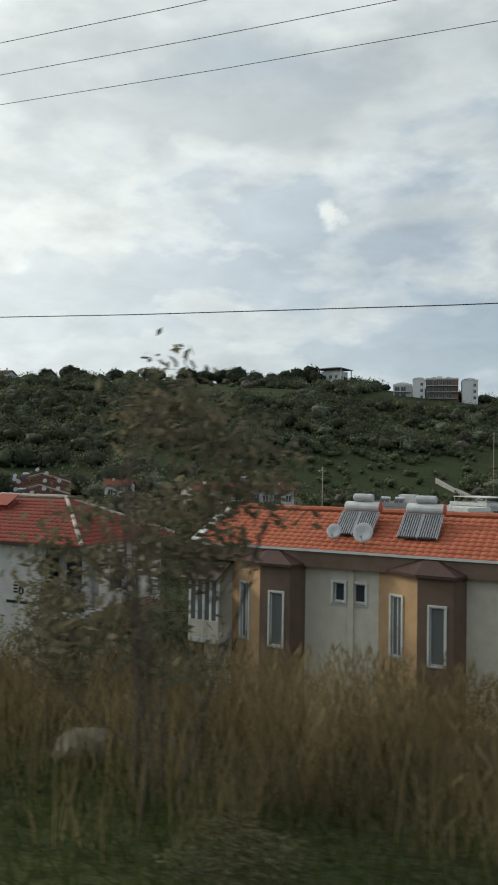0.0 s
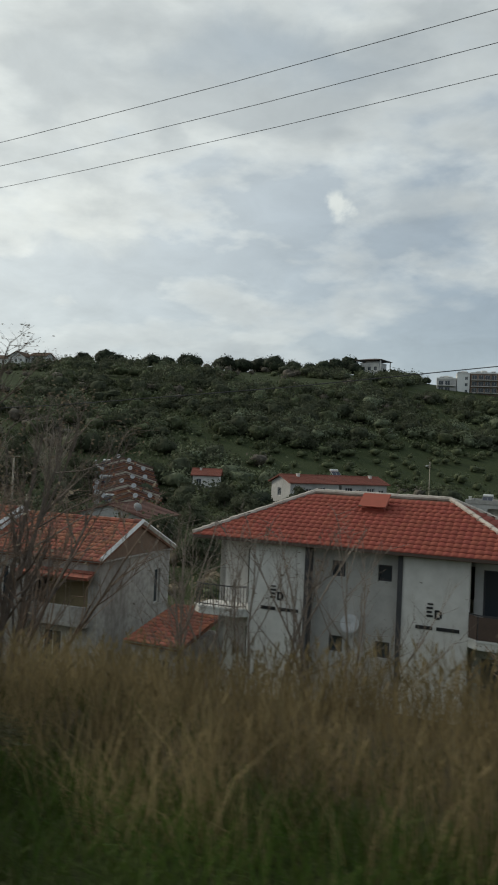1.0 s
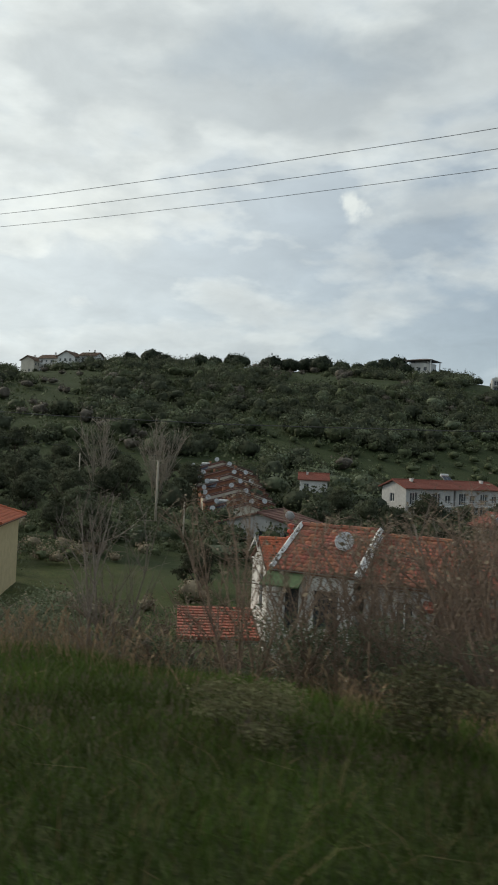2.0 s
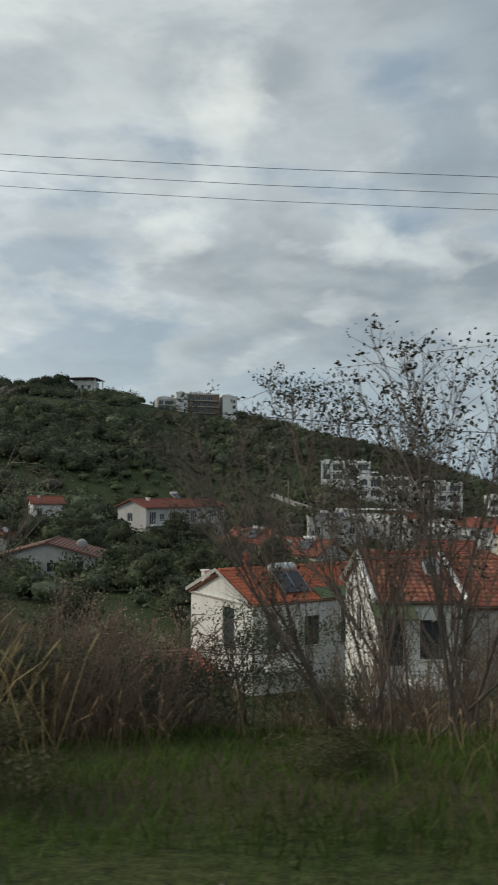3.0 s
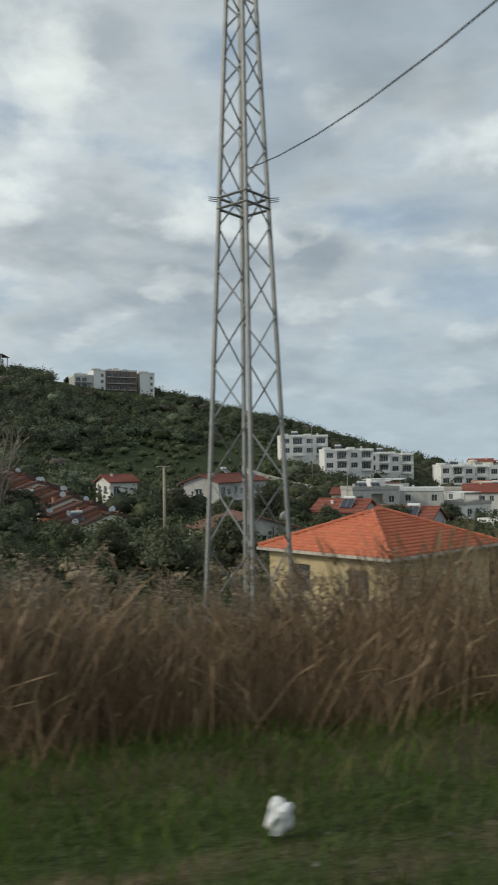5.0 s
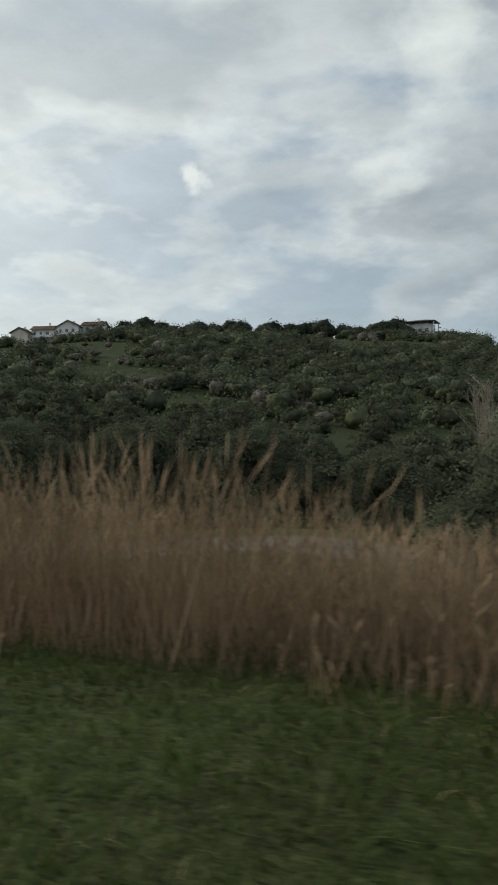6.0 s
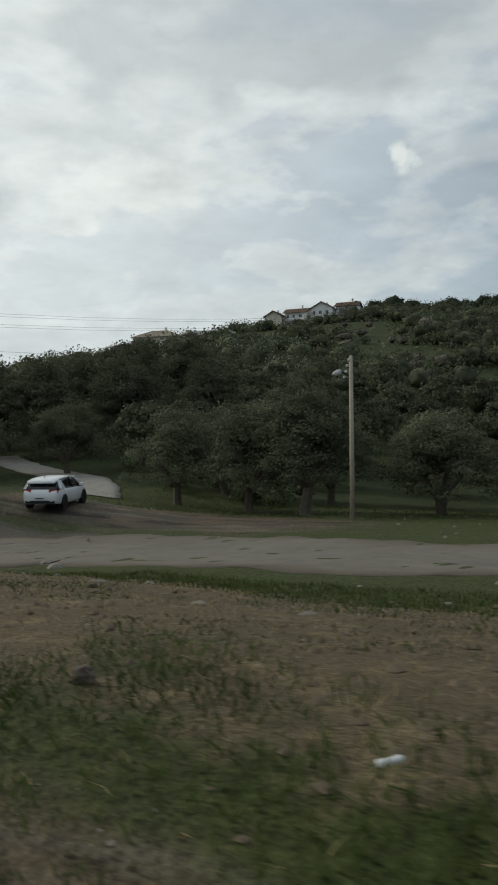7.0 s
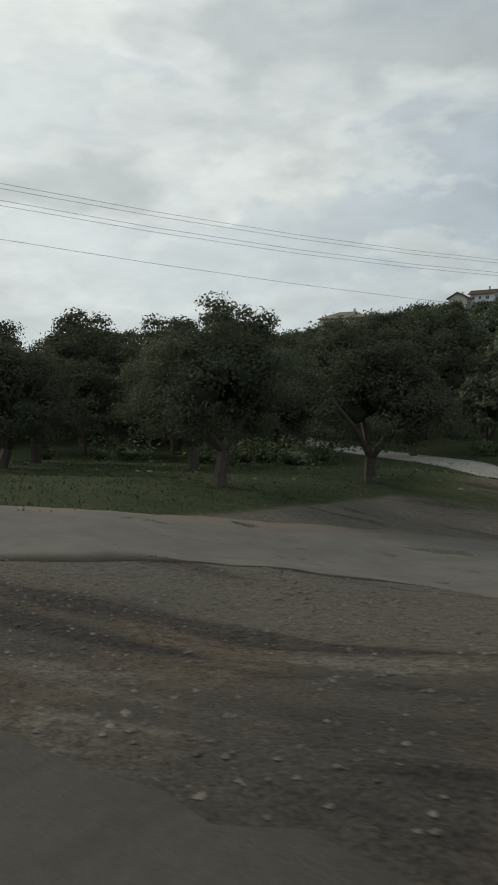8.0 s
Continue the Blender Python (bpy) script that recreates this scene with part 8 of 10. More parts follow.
for k, (x, y, top) in enumerate(((-211.2, 57.3, 5.6), (-219.5, 69.5, 8.6), (-206.4, 61.0, 7.7), (-213.3, 74.3, 9.2), (-202.0, 64.0, 7.3), (-198.3, 66.5, 7.6), (-202.9, 81.8, 10.6), (-191.5, 71.4, 7.5), (-196.6, 86.2, 9.5), (-184.6, 76.1, 8.4), (-188.2, 92.2, 10.9), (-179.4, 80.1, 9.4), (-181.9, 96.6, 11.8), (-215.5, 63.0, 6.6))):
    placed.append((x, y))
    scatter(tall_olives[k % 2], x, y, (top - gz(x, y)) / 10.4, R.uniform(0, 6.28))
tries = 0
while len(placed) < 190 and tries < 6000:
    tries += 1
    x, y = R.uniform(-262, -92), R.uniform(70, 128)
    if all((x - a) ** 2 + (y - b) ** 2 > 36 for a, b in placed) and abs(wavy(x, y, 0.045, 1.0)) > 0.06:
        placed.append((x, y))
        scatter(far_olives[R.randrange(3)], x, y, R.uniform(0.85, 1.2), R.uniform(0, 6.28))
# lower trees and dark bushes between the bank and the village
for x, y, s in ((-98.8, 19.5, 0.78), (-95.8, 21.5, 0.72), (-102.5, 20.5, 0.8), (-106, 23, 0.75), (-99.5, 25.5, 0.8), (-93.5, 27, 0.6), (-110, 27, 0.8), (-103, 30, 0.85), (-96, 36, 0.8), (-89, 45, 0.55), (-84, 52, 0.9), (-92, 56, 0.55), (-78, 60, 0.85), (-86, 66, 0.6), (-99, 62, 0.7), (-105, 48, 1.0), (-94, 76, 0.5), (-67, 96, 0.9), (-58, 100, 0.9), (-64, 112, 0.9), (-56, 116, 1.0), (-46, 124, 0.95), (-40, 120, 0.9), (-52, 128, 0.9), (-70, 118, 0.9),
                (-62.5, 50, 0.6), (-56, 56, 0.65), (-50, 64, 0.7), (-44, 72, 0.7), (-58, 72, 0.75), (-36, 82, 0.8), (-30, 92, 0.8), (-50, 88, 0.8), (-22, 104, 0.8), (-28, 112, 0.8), (-88, 78, 0.5), (-98, 88, 1.0), (-60, 84, 0.8), (-54, 78, 0.7), (-44, 98, 0.8), (-38, 106, 0.8)):
    scatter(olives[R.randrange(4)] if y < 40 else far_olives[R.randrange(3)], x, y, s, R.uniform(0, 6.28))
# dark trees close below the road
for x, y, s in ((-99.8, 14.8, 0.56), (-97.4, 15.4, 0.55), (-95.9, 16.6, 0.46), (-102.2, 15.2, 0.62), (-98.6, 17.6, 0.6), (-101.0, 18.4, 0.66), (-94.2, 19.5, 0.55), (-104.6, 16.0, 0.6), (-106.8, 17.5, 0.62)):
    scatter(olives[R.choice((0, 2))], x, y, s, R.uniform(0, 6.28))
for t in olives + far_olives + tall_olives:
    remove_thing(t)


# ---------------------------------------------------------------- stone pines along the crest
def pine_template(seed):
    rng = np.random.default_rng(seed)
    t = thing("stone_pine", Matrix(), "dark umbrella-shaped stone pine on the crest", "tree", "stone pines on the crest")
    tr = Mesh().tube([(0, 0, -1), (0.2, 0, 2.0), (0.1, 0.1, 3.8)], [0.3, 0.22, 0.16], 7)
    for a in range(5):
        tr.tube([(0.1, 0.1, 2.2), (2.0 * math.cos(a * 1.26), 2.0 * math.sin(a * 1.26), 3.9)], [0.1, 0.05], 5)
    part("trunk", tr, M["bark"], t)
    blobs = [(0, 0, 3.7, 3.4, 3.4, 3.0)] + [(2.2 * math.cos(a * 1.05), 2.2 * math.sin(a * 1.05), 2.9 + rng.uniform(-0.5, 0.7), 2.0, 2.0, 1.9) for a in range(6)]
    pts, out = blob_points(rng, blobs, 2000, 0.55)
    part("crown", leaf_mesh("crown", pts, 0.6, rng, 0.7, out, 0.6, lumpy(rng, blobs, 3, 0.86)), M["pine"], t)
    return t


pines = [pine_template(s) for s in (21, 22, 23)]
crest_line = []
x = -222.0
while x < -112:
    crest_line.append((x, float(np.interp(x, HILL_X, CREST_Y)) - 8 + R.uniform(-9, 5), R.uniform(0.95, 1.55)))
    x += R.uniform(4.2, 9.0)
crest_line += [(-226, 328, 0.6), (-233, 320, 0.9), (-241, 308, 0.9), (-122, 386, 1.0), (-116.5, 384, 0.95), (-108.5, 381, 1.1), (-113.5, 382, 0.8), (-97, 391, 0.8), (-74, 385, 0.6), (-66, 380, 0.6), (-58, 378, 0.5), (-12, 378, 0.8), (-5, 376, 0.9), (4, 376, 0.7), (15, 374, 0.8), (22, 372, 0.7), (36, 372, 0.8), (55, 372, 1.0), (60, 370, 0.9), (66, 371, 0.8), (80, 300, 0.9), (88, 292, 0.7), (106, 300, 0.7)]
for x, y, s in crest_line:
    scatter(pines[R.randrange(3)], x, y, s, R.uniform(0, 6.28), 0.3 + 1.4 * max(0.0, s - 0.9))
for x, y, s in ((12.5, 200, 1.25), (75, 208, 1.3), (83, 214, 1.1), (64, 214, 1.0), (-94.5, 384.0, 0.5), (18, 206, 1.0), (70, 196, 0.9), (-56, 122, 0.95), (-66, 124, 0.9), (-84.5, 117, 0.8)):
    scatter(pines[R.randrange(3)], x, y, s, R.uniform(0, 6.28), 1.5)
for t in pines:
    remove_thing(t)


# ---------------------------------------------------------------- scrub and olives on the hillside
def hillside(name, material, label, count, size, seed, keep, leaf, per=64, xr=(-330, 130), yr=(70, 400), tall=0.75, heart=(0.5, 0.78)):
    rng = np.random.default_rng(seed)
    x, y = rng.uniform(*xr, count * 6), rng.uniform(*yr, count * 6)
    ok = keep(x, y)
    x, y = x[ok][:count], y[ok][:count]
    n = len(x)
    s = size[0] + (size[1] - size[0]) * rng.uniform(0, 1, n) ** 1.5
    z = ground(x, y)
    # each crown is a cauliflower of swelling lobes, with sprays of leaves over it
    lobe = rng.normal(size=(n, 9, 3)) + np.array([0, 0, 0.5])
    lobe /= np.linalg.norm(lobe, axis=2, keepdims=True)
    stretch = np.stack([rng.uniform(0.85, 1.25, n), rng.uniform(0.85, 1.25, n), tall * rng.uniform(0.8, 1.25, n)], -1)

    def swell(u):
        return 0.74 + 0.26 * np.exp(9 * (np.einsum("nik,njk->nij", u, lobe).max(2) - 1))[..., None]

    place = np.stack([x, y, z + s * tall * 0.62], -1)[:, None]
    u = rng.normal(size=(n, per, 3))
    u /= np.linalg.norm(u, axis=2, keepdims=True)
    u[..., 2] = np.where(u[..., 2] < -0.4, -u[..., 2], u[..., 2])
    pts = place + u * swell(u) * rng.uniform(0.6, 1.22, (n, per, 1)) * (s[:, None] * stretch)[:, None]
    d, f = ball(3)
    d = np.repeat(d[None], n, 0)
    core = place + d * swell(d) * rng.uniform(*heart, (n, d.shape[1], 1)) * (s[:, None] * stretch)[:, None]
    core = (core.reshape(-1, 3), (f[None] + (np.arange(n) * d.shape[1])[:, None, None]).reshape(-1, 4))
    me = leaf_mesh(name, pts.reshape(-1, 3), leaf, rng, 0.75, u.reshape(-1, 3), 0.3, core)
    me.materials.append(material)
    tagged(new(name, me), label, "scrub", kind="stuff")


def on_hill(x, y):
    foot, crest = np.interp(x, HILL_X, FOOT_Y), np.interp(x, HILL_X, CREST_Y)
    before_homes = ((np.abs(x + 50) < 26) & (y > 332) & (x < -28)) | ((np.abs(x + 104) < 12) & (y > 352))
    across, along = (x + 86.5) * 0.848 + (y - 105) * 0.53, (y - 105) * 0.848 - (x + 86.5) * 0.53
    before_homes |= (across > -4) & (across < 15) & (along > -9) & (along < 29)
    return ~before_homes & (y > foot + np.where(x < -95, 66, -6)) & (y < crest + np.where((x > -228) & (x < -95), -20, 6))


def meadow(x, y):
    return wavy(x, y, 0.035, 2.0) + 0.6 * wavy(x, y, 0.09, 5.0) + 0.6 * np.exp(-(((x + 38) / 20) ** 2 + ((y - 232) / 22) ** 2)) + 1.1 * np.exp(-(((x + 60) / 26) ** 2 + ((y - 285) / 12) ** 2))


def terrace_gap(x, y):
    """Narrow grassy ledges that follow the slope."""
    return (np.abs(np.sin((y + 5 * np.sin(x * 0.03)) * 0.1)) > 0.9) & (wavy(x, y, 0.03, 7.0) > -0.1)


def wooded(level):
    return lambda x, y: on_hill(x, y) & (meadow(x, y) + 0.3 * wavy(x, y, 0.22, 3.0) < level) & ~terrace_gap(x, y)


hillside("olive_scrub", M["olive"], "grey-green olive trees and scrub covering the hillside", 1450, (1.8, 5.0), 5, lambda x, y: wooded(0.22)(x, y) & (x < 60), 0.62, 120)
hillside("pale_olive_scrub", M["olive_pale"], "paler olive trees scattered over the hillside", 480, (1.8, 4.4), 6, lambda x, y: wooded(0.15)(x, y) & (meadow(x + 40, y) > -0.1) & (x < 60), 0.62, 110)
hillside("dark_maquis", M["maquis"], "dark evergreen scrub on the hillside", 1350, (1.5, 4.6), 7, wooded(0.42), 0.6, 110)
hillside("terrace_scrub", M["maquis"], "dark bushes dotted over the green terraces", 300, (1.2, 2.4), 19, lambda x, y: on_hill(x, y) & (meadow(x, y) > 0.2), 0.44, 50, xr=(-120, 40), yr=(170, 300))
hillside("bare_scrub", M["brush_dark"], "grey-brown leafless scrub on the hillside", 190, (1.8, 4.0), 8, lambda x, y: on_hill(x, y) & (meadow(x - 30, y + 20) > 0.2), 0.5, 60)


def undergrowth(name, material, label, count, seed):
    """Low sprays of scrub that close the ground between the crowns."""
    rng = np.random.default_rng(seed)
    x, y = rng.uniform(-330, 110, count * 2), rng.uniform(90, 400, count * 2)
    ok = on_hill(x, y) & (meadow(x, y) + 0.25 * rng.normal(size=len(x)) < 0.2)
    x, y = x[ok][:count], y[ok][:count]
    pts = np.stack([x, y, ground(x, y) + rng.uniform(0.05, 1.1, len(x))], -1)
    me = leaf_mesh(name, pts, 1.0, rng, 0.7, np.array([[0, -0.2, 1.0]]), 0.35)
    me.materials.append(M[material])
    tagged(new(name, me), label, "scrub", kind="stuff")


undergrowth("undergrowth", "maquis", "low dark scrub between the trees of the hillside", 60000, 24)
hillside("ridge_trees", M["pine"], "dark round trees along the falling ridge", 210, (2.0, 4.2), 23, lambda x, y: np.abs(y - np.interp(x, HILL_X, CREST_Y) + 6) < 12, 0.55, 60, xr=(-62, 96), yr=(350, 400), tall=0.85)
def below_terraces(x, y):
    return (np.abs(y - 228.6 + 0.21 * (x + 13)) < 1.6) & (np.abs(x + 5) < 11) | (np.abs(y - 212.4 + 0.21 * (x + 6)) < 1.6) & (np.abs(x - 2) < 11) | (np.abs(y - 222.4 + 0.25 * (x - 12.5)) < 1.6) & (np.abs(x - 20) < 10) | (np.abs(y - 208 + 0.25 * (x - 31)) < 2.2) & (np.abs(x - 46) < 17)


hillside("terrace_gardens", M["maquis"], "garden shrubs below the white terraces", 150, (2.2, 4.0), 29, below_terraces, 0.45, 110, xr=(-20, 66), yr=(196, 234))
hillside("village_greenery", M["maquis"], "dark garden trees among the village houses", 420, (1.2, 2.6), 9, lambda x, y: ((y > 100) | (x < -45)) & (y < np.interp(x, HILL_X, FOOT_Y) + 30) & (x > -92) & (x < 150), 0.42, 110, xr=(-92, 150), yr=(62, 240))
hillside("grove_scrub", M["maquis"], "dark undergrowth among the olive trees", 120, (0.7, 1.5), 15, lambda x, y: (wavy(x, y, 0.16, 2.0) > 0.0) & (np.abs((x + 161) * 0.62 + (y - 47.6) * 0.78) > 4.5) & ((x < -167) | (y > 47)), 0.2, 140, xr=(-206, -110), yr=(38, 62), heart=(0.2, 0.5))
HOMES = ((-42.5, 31), (-38, 28), (-49, 40), (-55, 39), (-47, 30), (-75, 39), (-88, 22), (-64, 66), (-66, 56))
hillside("bank_scrub", M["maquis"], "dark scrub below the bank", 150, (0.7, 1.6), 16, lambda x, y: np.all([(x - a) ** 2 + (y - b) ** 2 > 64 for a, b in HOMES], axis=0) & (y - road_y(x) > 20), 0.14, 300, xr=(-104, -36), yr=(20, 76), heart=(0.2, 0.5))
hillside("bank_brush", M["brush"], "grey-brown bare brush below the bank", 120, (0.7, 1.5), 17, lambda x, y: np.all([(x - a) ** 2 + (y - b) ** 2 > 64 for a, b in HOMES], axis=0) & (y - road_y(x) > 20), 0.2, 90, xr=(-104, -36), yr=(20, 76))
hillside("bank_brush", M["brush"], "tangled brown brushwood below the bank", 110, (0.6, 1.2), 20, lambda x, y: np.all([(x - a) ** 2 + (y - b) ** 2 > 64 for a, b in HOMES], axis=0) & (y - road_y(x) > 14) & (y - road_y(x) < 24), 0.12, 160, xr=(-112, -36), yr=(8, 30))
hillside("garden_trees", M["maquis"], "dark garden trees behind the roadside houses", 120, (1.0, 2.2), 18, lambda x, y: (np.hypot(x + 24, y - 64) > 6) & (np.hypot(x + 28, y - 58) > 5) & (y > 50), 0.24, 330, xr=(-40, 26), yr=(46, 100), heart=(0.2, 0.5))
hillside("valley_trees", M["maquis"], "dark trees filling the valley between the houses", 330, (1.3, 2.5), 14, lambda x, y: (x + 0.55 * y < 45) & (x + 0.35 * y > -62) & (wavy(x, y, 0.11, 1.0) > -0.55) & (np.hypot(x + 84, y - 108) > 13), 0.36, 170, xr=(-95, -28), yr=(66, 168))
hillside("village_olives", M["olive_pale"], "grey-green garden trees among the village houses", 330, (1.2, 2.2), 10, lambda x, y: ((y > 100) | (x < -45)) & (y < np.interp(x, HILL_X, FOOT_Y) + 30) & (x > -92), 0.4, 110, xr=(-92, 150), yr=(60, 240))


# ---------------------------------------------------------------- bare trees and bushes on the bank
def shrub_twigs(rng, height, cone, stems, shoots, twigs, thick=0.012, forked=1, fine=0.0042):
    """Stems fanning out from one foot, with upright shoots along them and fine twigs along those."""
    segs, tips = [], []
    up = np.array([0, 0, 1.0])

    def unit(v):
        return v / (np.linalg.norm(v) + 1e-9)

    def run(p, d, length, r0, r1, n, lift, wobble):
        out = [p]
        for i in range(n):
            d = unit(d + rng.normal(size=3) * wobble + up * lift)
            q = p + d * length / n
            segs.append((p, q, r0 + (r1 - r0) * i / n, r0 + (r1 - r0) * (i + 1) / n))
            out.append(q)
            p = q
        return out, d

    def along(line, f):
        i = min(int(f * (len(line) - 1)), len(line) - 2)
        w = f * (len(line) - 1) - i
        return line[i] * (1 - w) + line[i + 1] * w, unit(line[i + 1] - line[i])

    for k in range(stems):
        a = 2 * math.pi * (k + rng.uniform(0, 0.8)) / stems
        lean = cone * (0.08 + 0.92 * rng.uniform() ** 1.1)
        d = np.array([math.sin(lean) * math.cos(a), math.sin(lean) * math.sin(a), math.cos(lean)])
        foot = np.array([math.cos(a) * height * 0.03, math.sin(a) * height * 0.03, -0.25])
        length = height * rng.uniform(0.66, 0.9)
        line, d = run(foot, d, length, height * thick, 0.008, 6, 0.05, 0.09)
        for j in range(shoots):
            f = 0.22 + 0.76 * (j + rng.uniform(0, 1)) / shoots
            p, dd = along(line, f)
            e = unit(dd + rng.normal(size=3) * 0.5 + up * 0.35)
            sl = height * rng.uniform(0.2, 0.42) * (1.12 - 0.5 * f)
            sline, _ = run(p, e, sl, height * thick * 0.42 * (1.15 - f * 0.6), fine * 0.9, 3, 0.12, 0.12)
            tips.append(sline[-1])
            for m in range(twigs):
                q, de = along(sline, 0.12 + 0.86 * (m + rng.uniform(0, 1)) / twigs)
                g = unit(de + rng.normal(size=3) * 0.55 + up * 0.25)
                tline, _ = run(q, g, height * rng.uniform(0.05, 0.12), fine, fine * 0.45, forked, 0.1, 0.1)
                tips.append(tline[-1])
    k = height / np.percentile([q[2] for q in tips], 97)

    def trim(p):
        # long leaders are cut back to an uneven dome
        p = p * k
        limit = height * (1.0 - 0.35 * min(1.0, math.hypot(p[0], p[1]) / height) ** 2)
        if p[2] > limit * 0.9:
            p[2] = limit * 0.9 + (p[2] - limit * 0.9) * 0.4
        return p

    return [(trim(p), trim(q), r0, r1) for p, q, r0, r1 in segs], [trim(q) for q in tips]


def bare_tree(seed, label, height=4.2, cone=0.7, stems=6, shoots=10, twigs=10, leaf=None, buds=0, name="bare_tree", twig="twig", thick=0.012, group="bare trees on the bank", forked=1, fine=0.0042, spread=0.06):
    """A leafless tree or bush of the given height, with a few leaves at its tips."""
    rng = np.random.default_rng(seed)
    t = thing(name, Matrix(), label, "tree" if "tree" in name else "bush", group)
    segs, tips = shrub_twigs(rng, height, cone, stems, shoots, twigs, thick, forked, fine)
    part("bare_crown", segments_mesh("bare_crown", segs, 3), M[twig], t)
    if leaf:
        tp = np.array(tips)
        w = np.clip(tp[:, 2] / height - 0.25, 0.02, 1) ** 1.5
        k = rng.choice(len(tp), buds, p=w / w.sum())
        pts = tp[k] + rng.normal(size=(buds, 3)) * spread
        part("foliage", leaf_mesh("foliage", pts, leaf[1], rng, 0.55), M[leaf[0]], t)
    return t


def grown(template, height, x, y, top, rot):
    """A copy that reaches up to the level top."""
    return scatter(template, x, y, max(0.15, (top - gz(x, y) + 0.1) / height), rot)


BIG = bare_tree(31, "leafless grey-brown tree with dense upright twigs", 5.0, 0.62, 7, 12, 11, ("dead_leaf", 0.045), 1100, thick=0.011, forked=2, twig="twig_dark")
BROWN = bare_tree(35, "dense brown leafless shrub on the bank", 3.0, 0.75, 9, 8, 8, ("brush", 0.05), 350, thick=0.009, twig="twig_red", name="tall_bare_bush", group="tall leafless bushes on the bank", fine=0.005)
SMALL = bare_tree(32, "small bare tree with dark leaves at its tips", 4.8, 0.7, 8, 17, 14, ("leaf_dark", 0.055), 5000, thick=0.0062, twig="twig_dark", fine=0.0045, spread=0.05)
THIN = bare_tree(33, "slender bare tree with thin upright shoots", 4.0, 0.3, 5, 9, 7, ("dead_leaf", 0.04), 60, thick=0.008, forked=2)
for x, y, top, rot in ((-31.0, 7.0, 4.1, 0.4), (-30.7, 9.4, 3.7, 5.0), (-40.5, 12.5, 1.4, 5.2), (-127.4, 14.8, 0.25, 2.2), (-128.9, 14.3, 0.25, 1.2), (-126.3, 16.2, 0.3, 4.2), (-96.8, 17.2, -1.0, 1.4), (-60.4, 9.6, 1.9, 3.0), (-61.2, 9.2, 1.5, 1.2)):
    grown(BIG, 5.0, x, y, top, rot)
for x, y, top, rot in ((-53.1, 7.1, 3.55, 0.2), (-54.1, 7.7, 2.6, 3.7), (-60.0, 9.2, 0.9, 4.6)):
    grown(SMALL, 4.8, x, y, top, rot)
for x, y, top, rot in ((-33.4, 8.6, 2.2, 0.9), (-34.0, 9.4, 1.6, 4.4), (-32.9, 9.2, 2.4, 2.9), (-27.5, 11.0, 1.1, 2.2), (-26.0, 11.0, 1.3, 0.4), (-24.6, 11.2, 1.2, 3.4), (-61.5, 10.5, 3.7, 4.0), (-60.8, 10.2, 2.7, 1.2), (-62.7, 10.2, 2.4, 0.7), (-46.5, 10.2, 1.4, 2.6), (-38.6, 11.4, 1.5, 0.6), (-39.9, 13.0, 1.9, 2.6), (-123.9, 17.0, 0.3, 0.4)):
    grown(THIN, 4.0, x, y, top, rot)
for k in range(2):
    x, y = R.uniform(-32.0, -30.6), R.uniform(7.2, 11.0)
    grown(BROWN, 3.0, x, y, R.uniform(0.6, 2.6), R.uniform(0, 6.28))
for k in range(7):
    x, y = R.uniform(-43.5, -37.4), R.uniform(8.0, 13.5)
    grown(BROWN, 3.0, x, y, R.uniform(0.4, 1.6), R.uniform(0, 6.28))
for k in range(3):
    x, y = R.uniform(-53.6, -50.5), R.uniform(8.0, 11.0)
    grown(BROWN, 3.0, x, y, R.uniform(-0.4, 1.0), R.uniform(0, 6.28))
for x, y, top in ((-54.3, 7.9, -0.45), (-53.7, 8.2, -0.35), (-53.1, 8.4, -0.4), (-54.8, 8.3, -0.55), (-52.6, 8.1, -0.5), (-58.0, 7.8, 0.3), (-57.2, 7.4, 0.0), (-57.7, 7.0, -0.1), (-58.6, 7.3, 0.2), (-56.7, 7.8, -0.2), (-67.7, 9.4, 0.5), (-66.4, 9.8, 1.0), (-65.7, 9.3, 0.9), (-66.0, 9.6, 0.8), (-68.0, 9.0, -0.2), (-67.0, 9.8, 0.5), (-65.2, 9.2, 0.4), (-71.4, 11.2, -0.7), (-72.6, 11.6, -0.7), (-98.1, 11.9, -0.35), (-97.7, 12.2, -0.7), (-100.6, 12.6, -0.9)):
    grown(BROWN, 3.0, x, y, top, R.uniform(0, 6.28))
for t in (BIG, SMALL, THIN, BROWN):
    remove_thing(t)

POPLAR = bare_tree(36, "tall bare poplar with upright pale branches", 10.5, 0.1, 5, 12, 6, None, 0, "poplar_tree", "bark_pale", 0.01, "bare poplars in the valley", fine=0.02)
for x, y, s in ((-95.5, 107, 1.4), (-97.2, 109, 1.2), (-102.8, 101, 1.35)):
    scatter(POPLAR, x, y, s, R.uniform(0, 6), 0.4)
remove_thing(POPLAR)

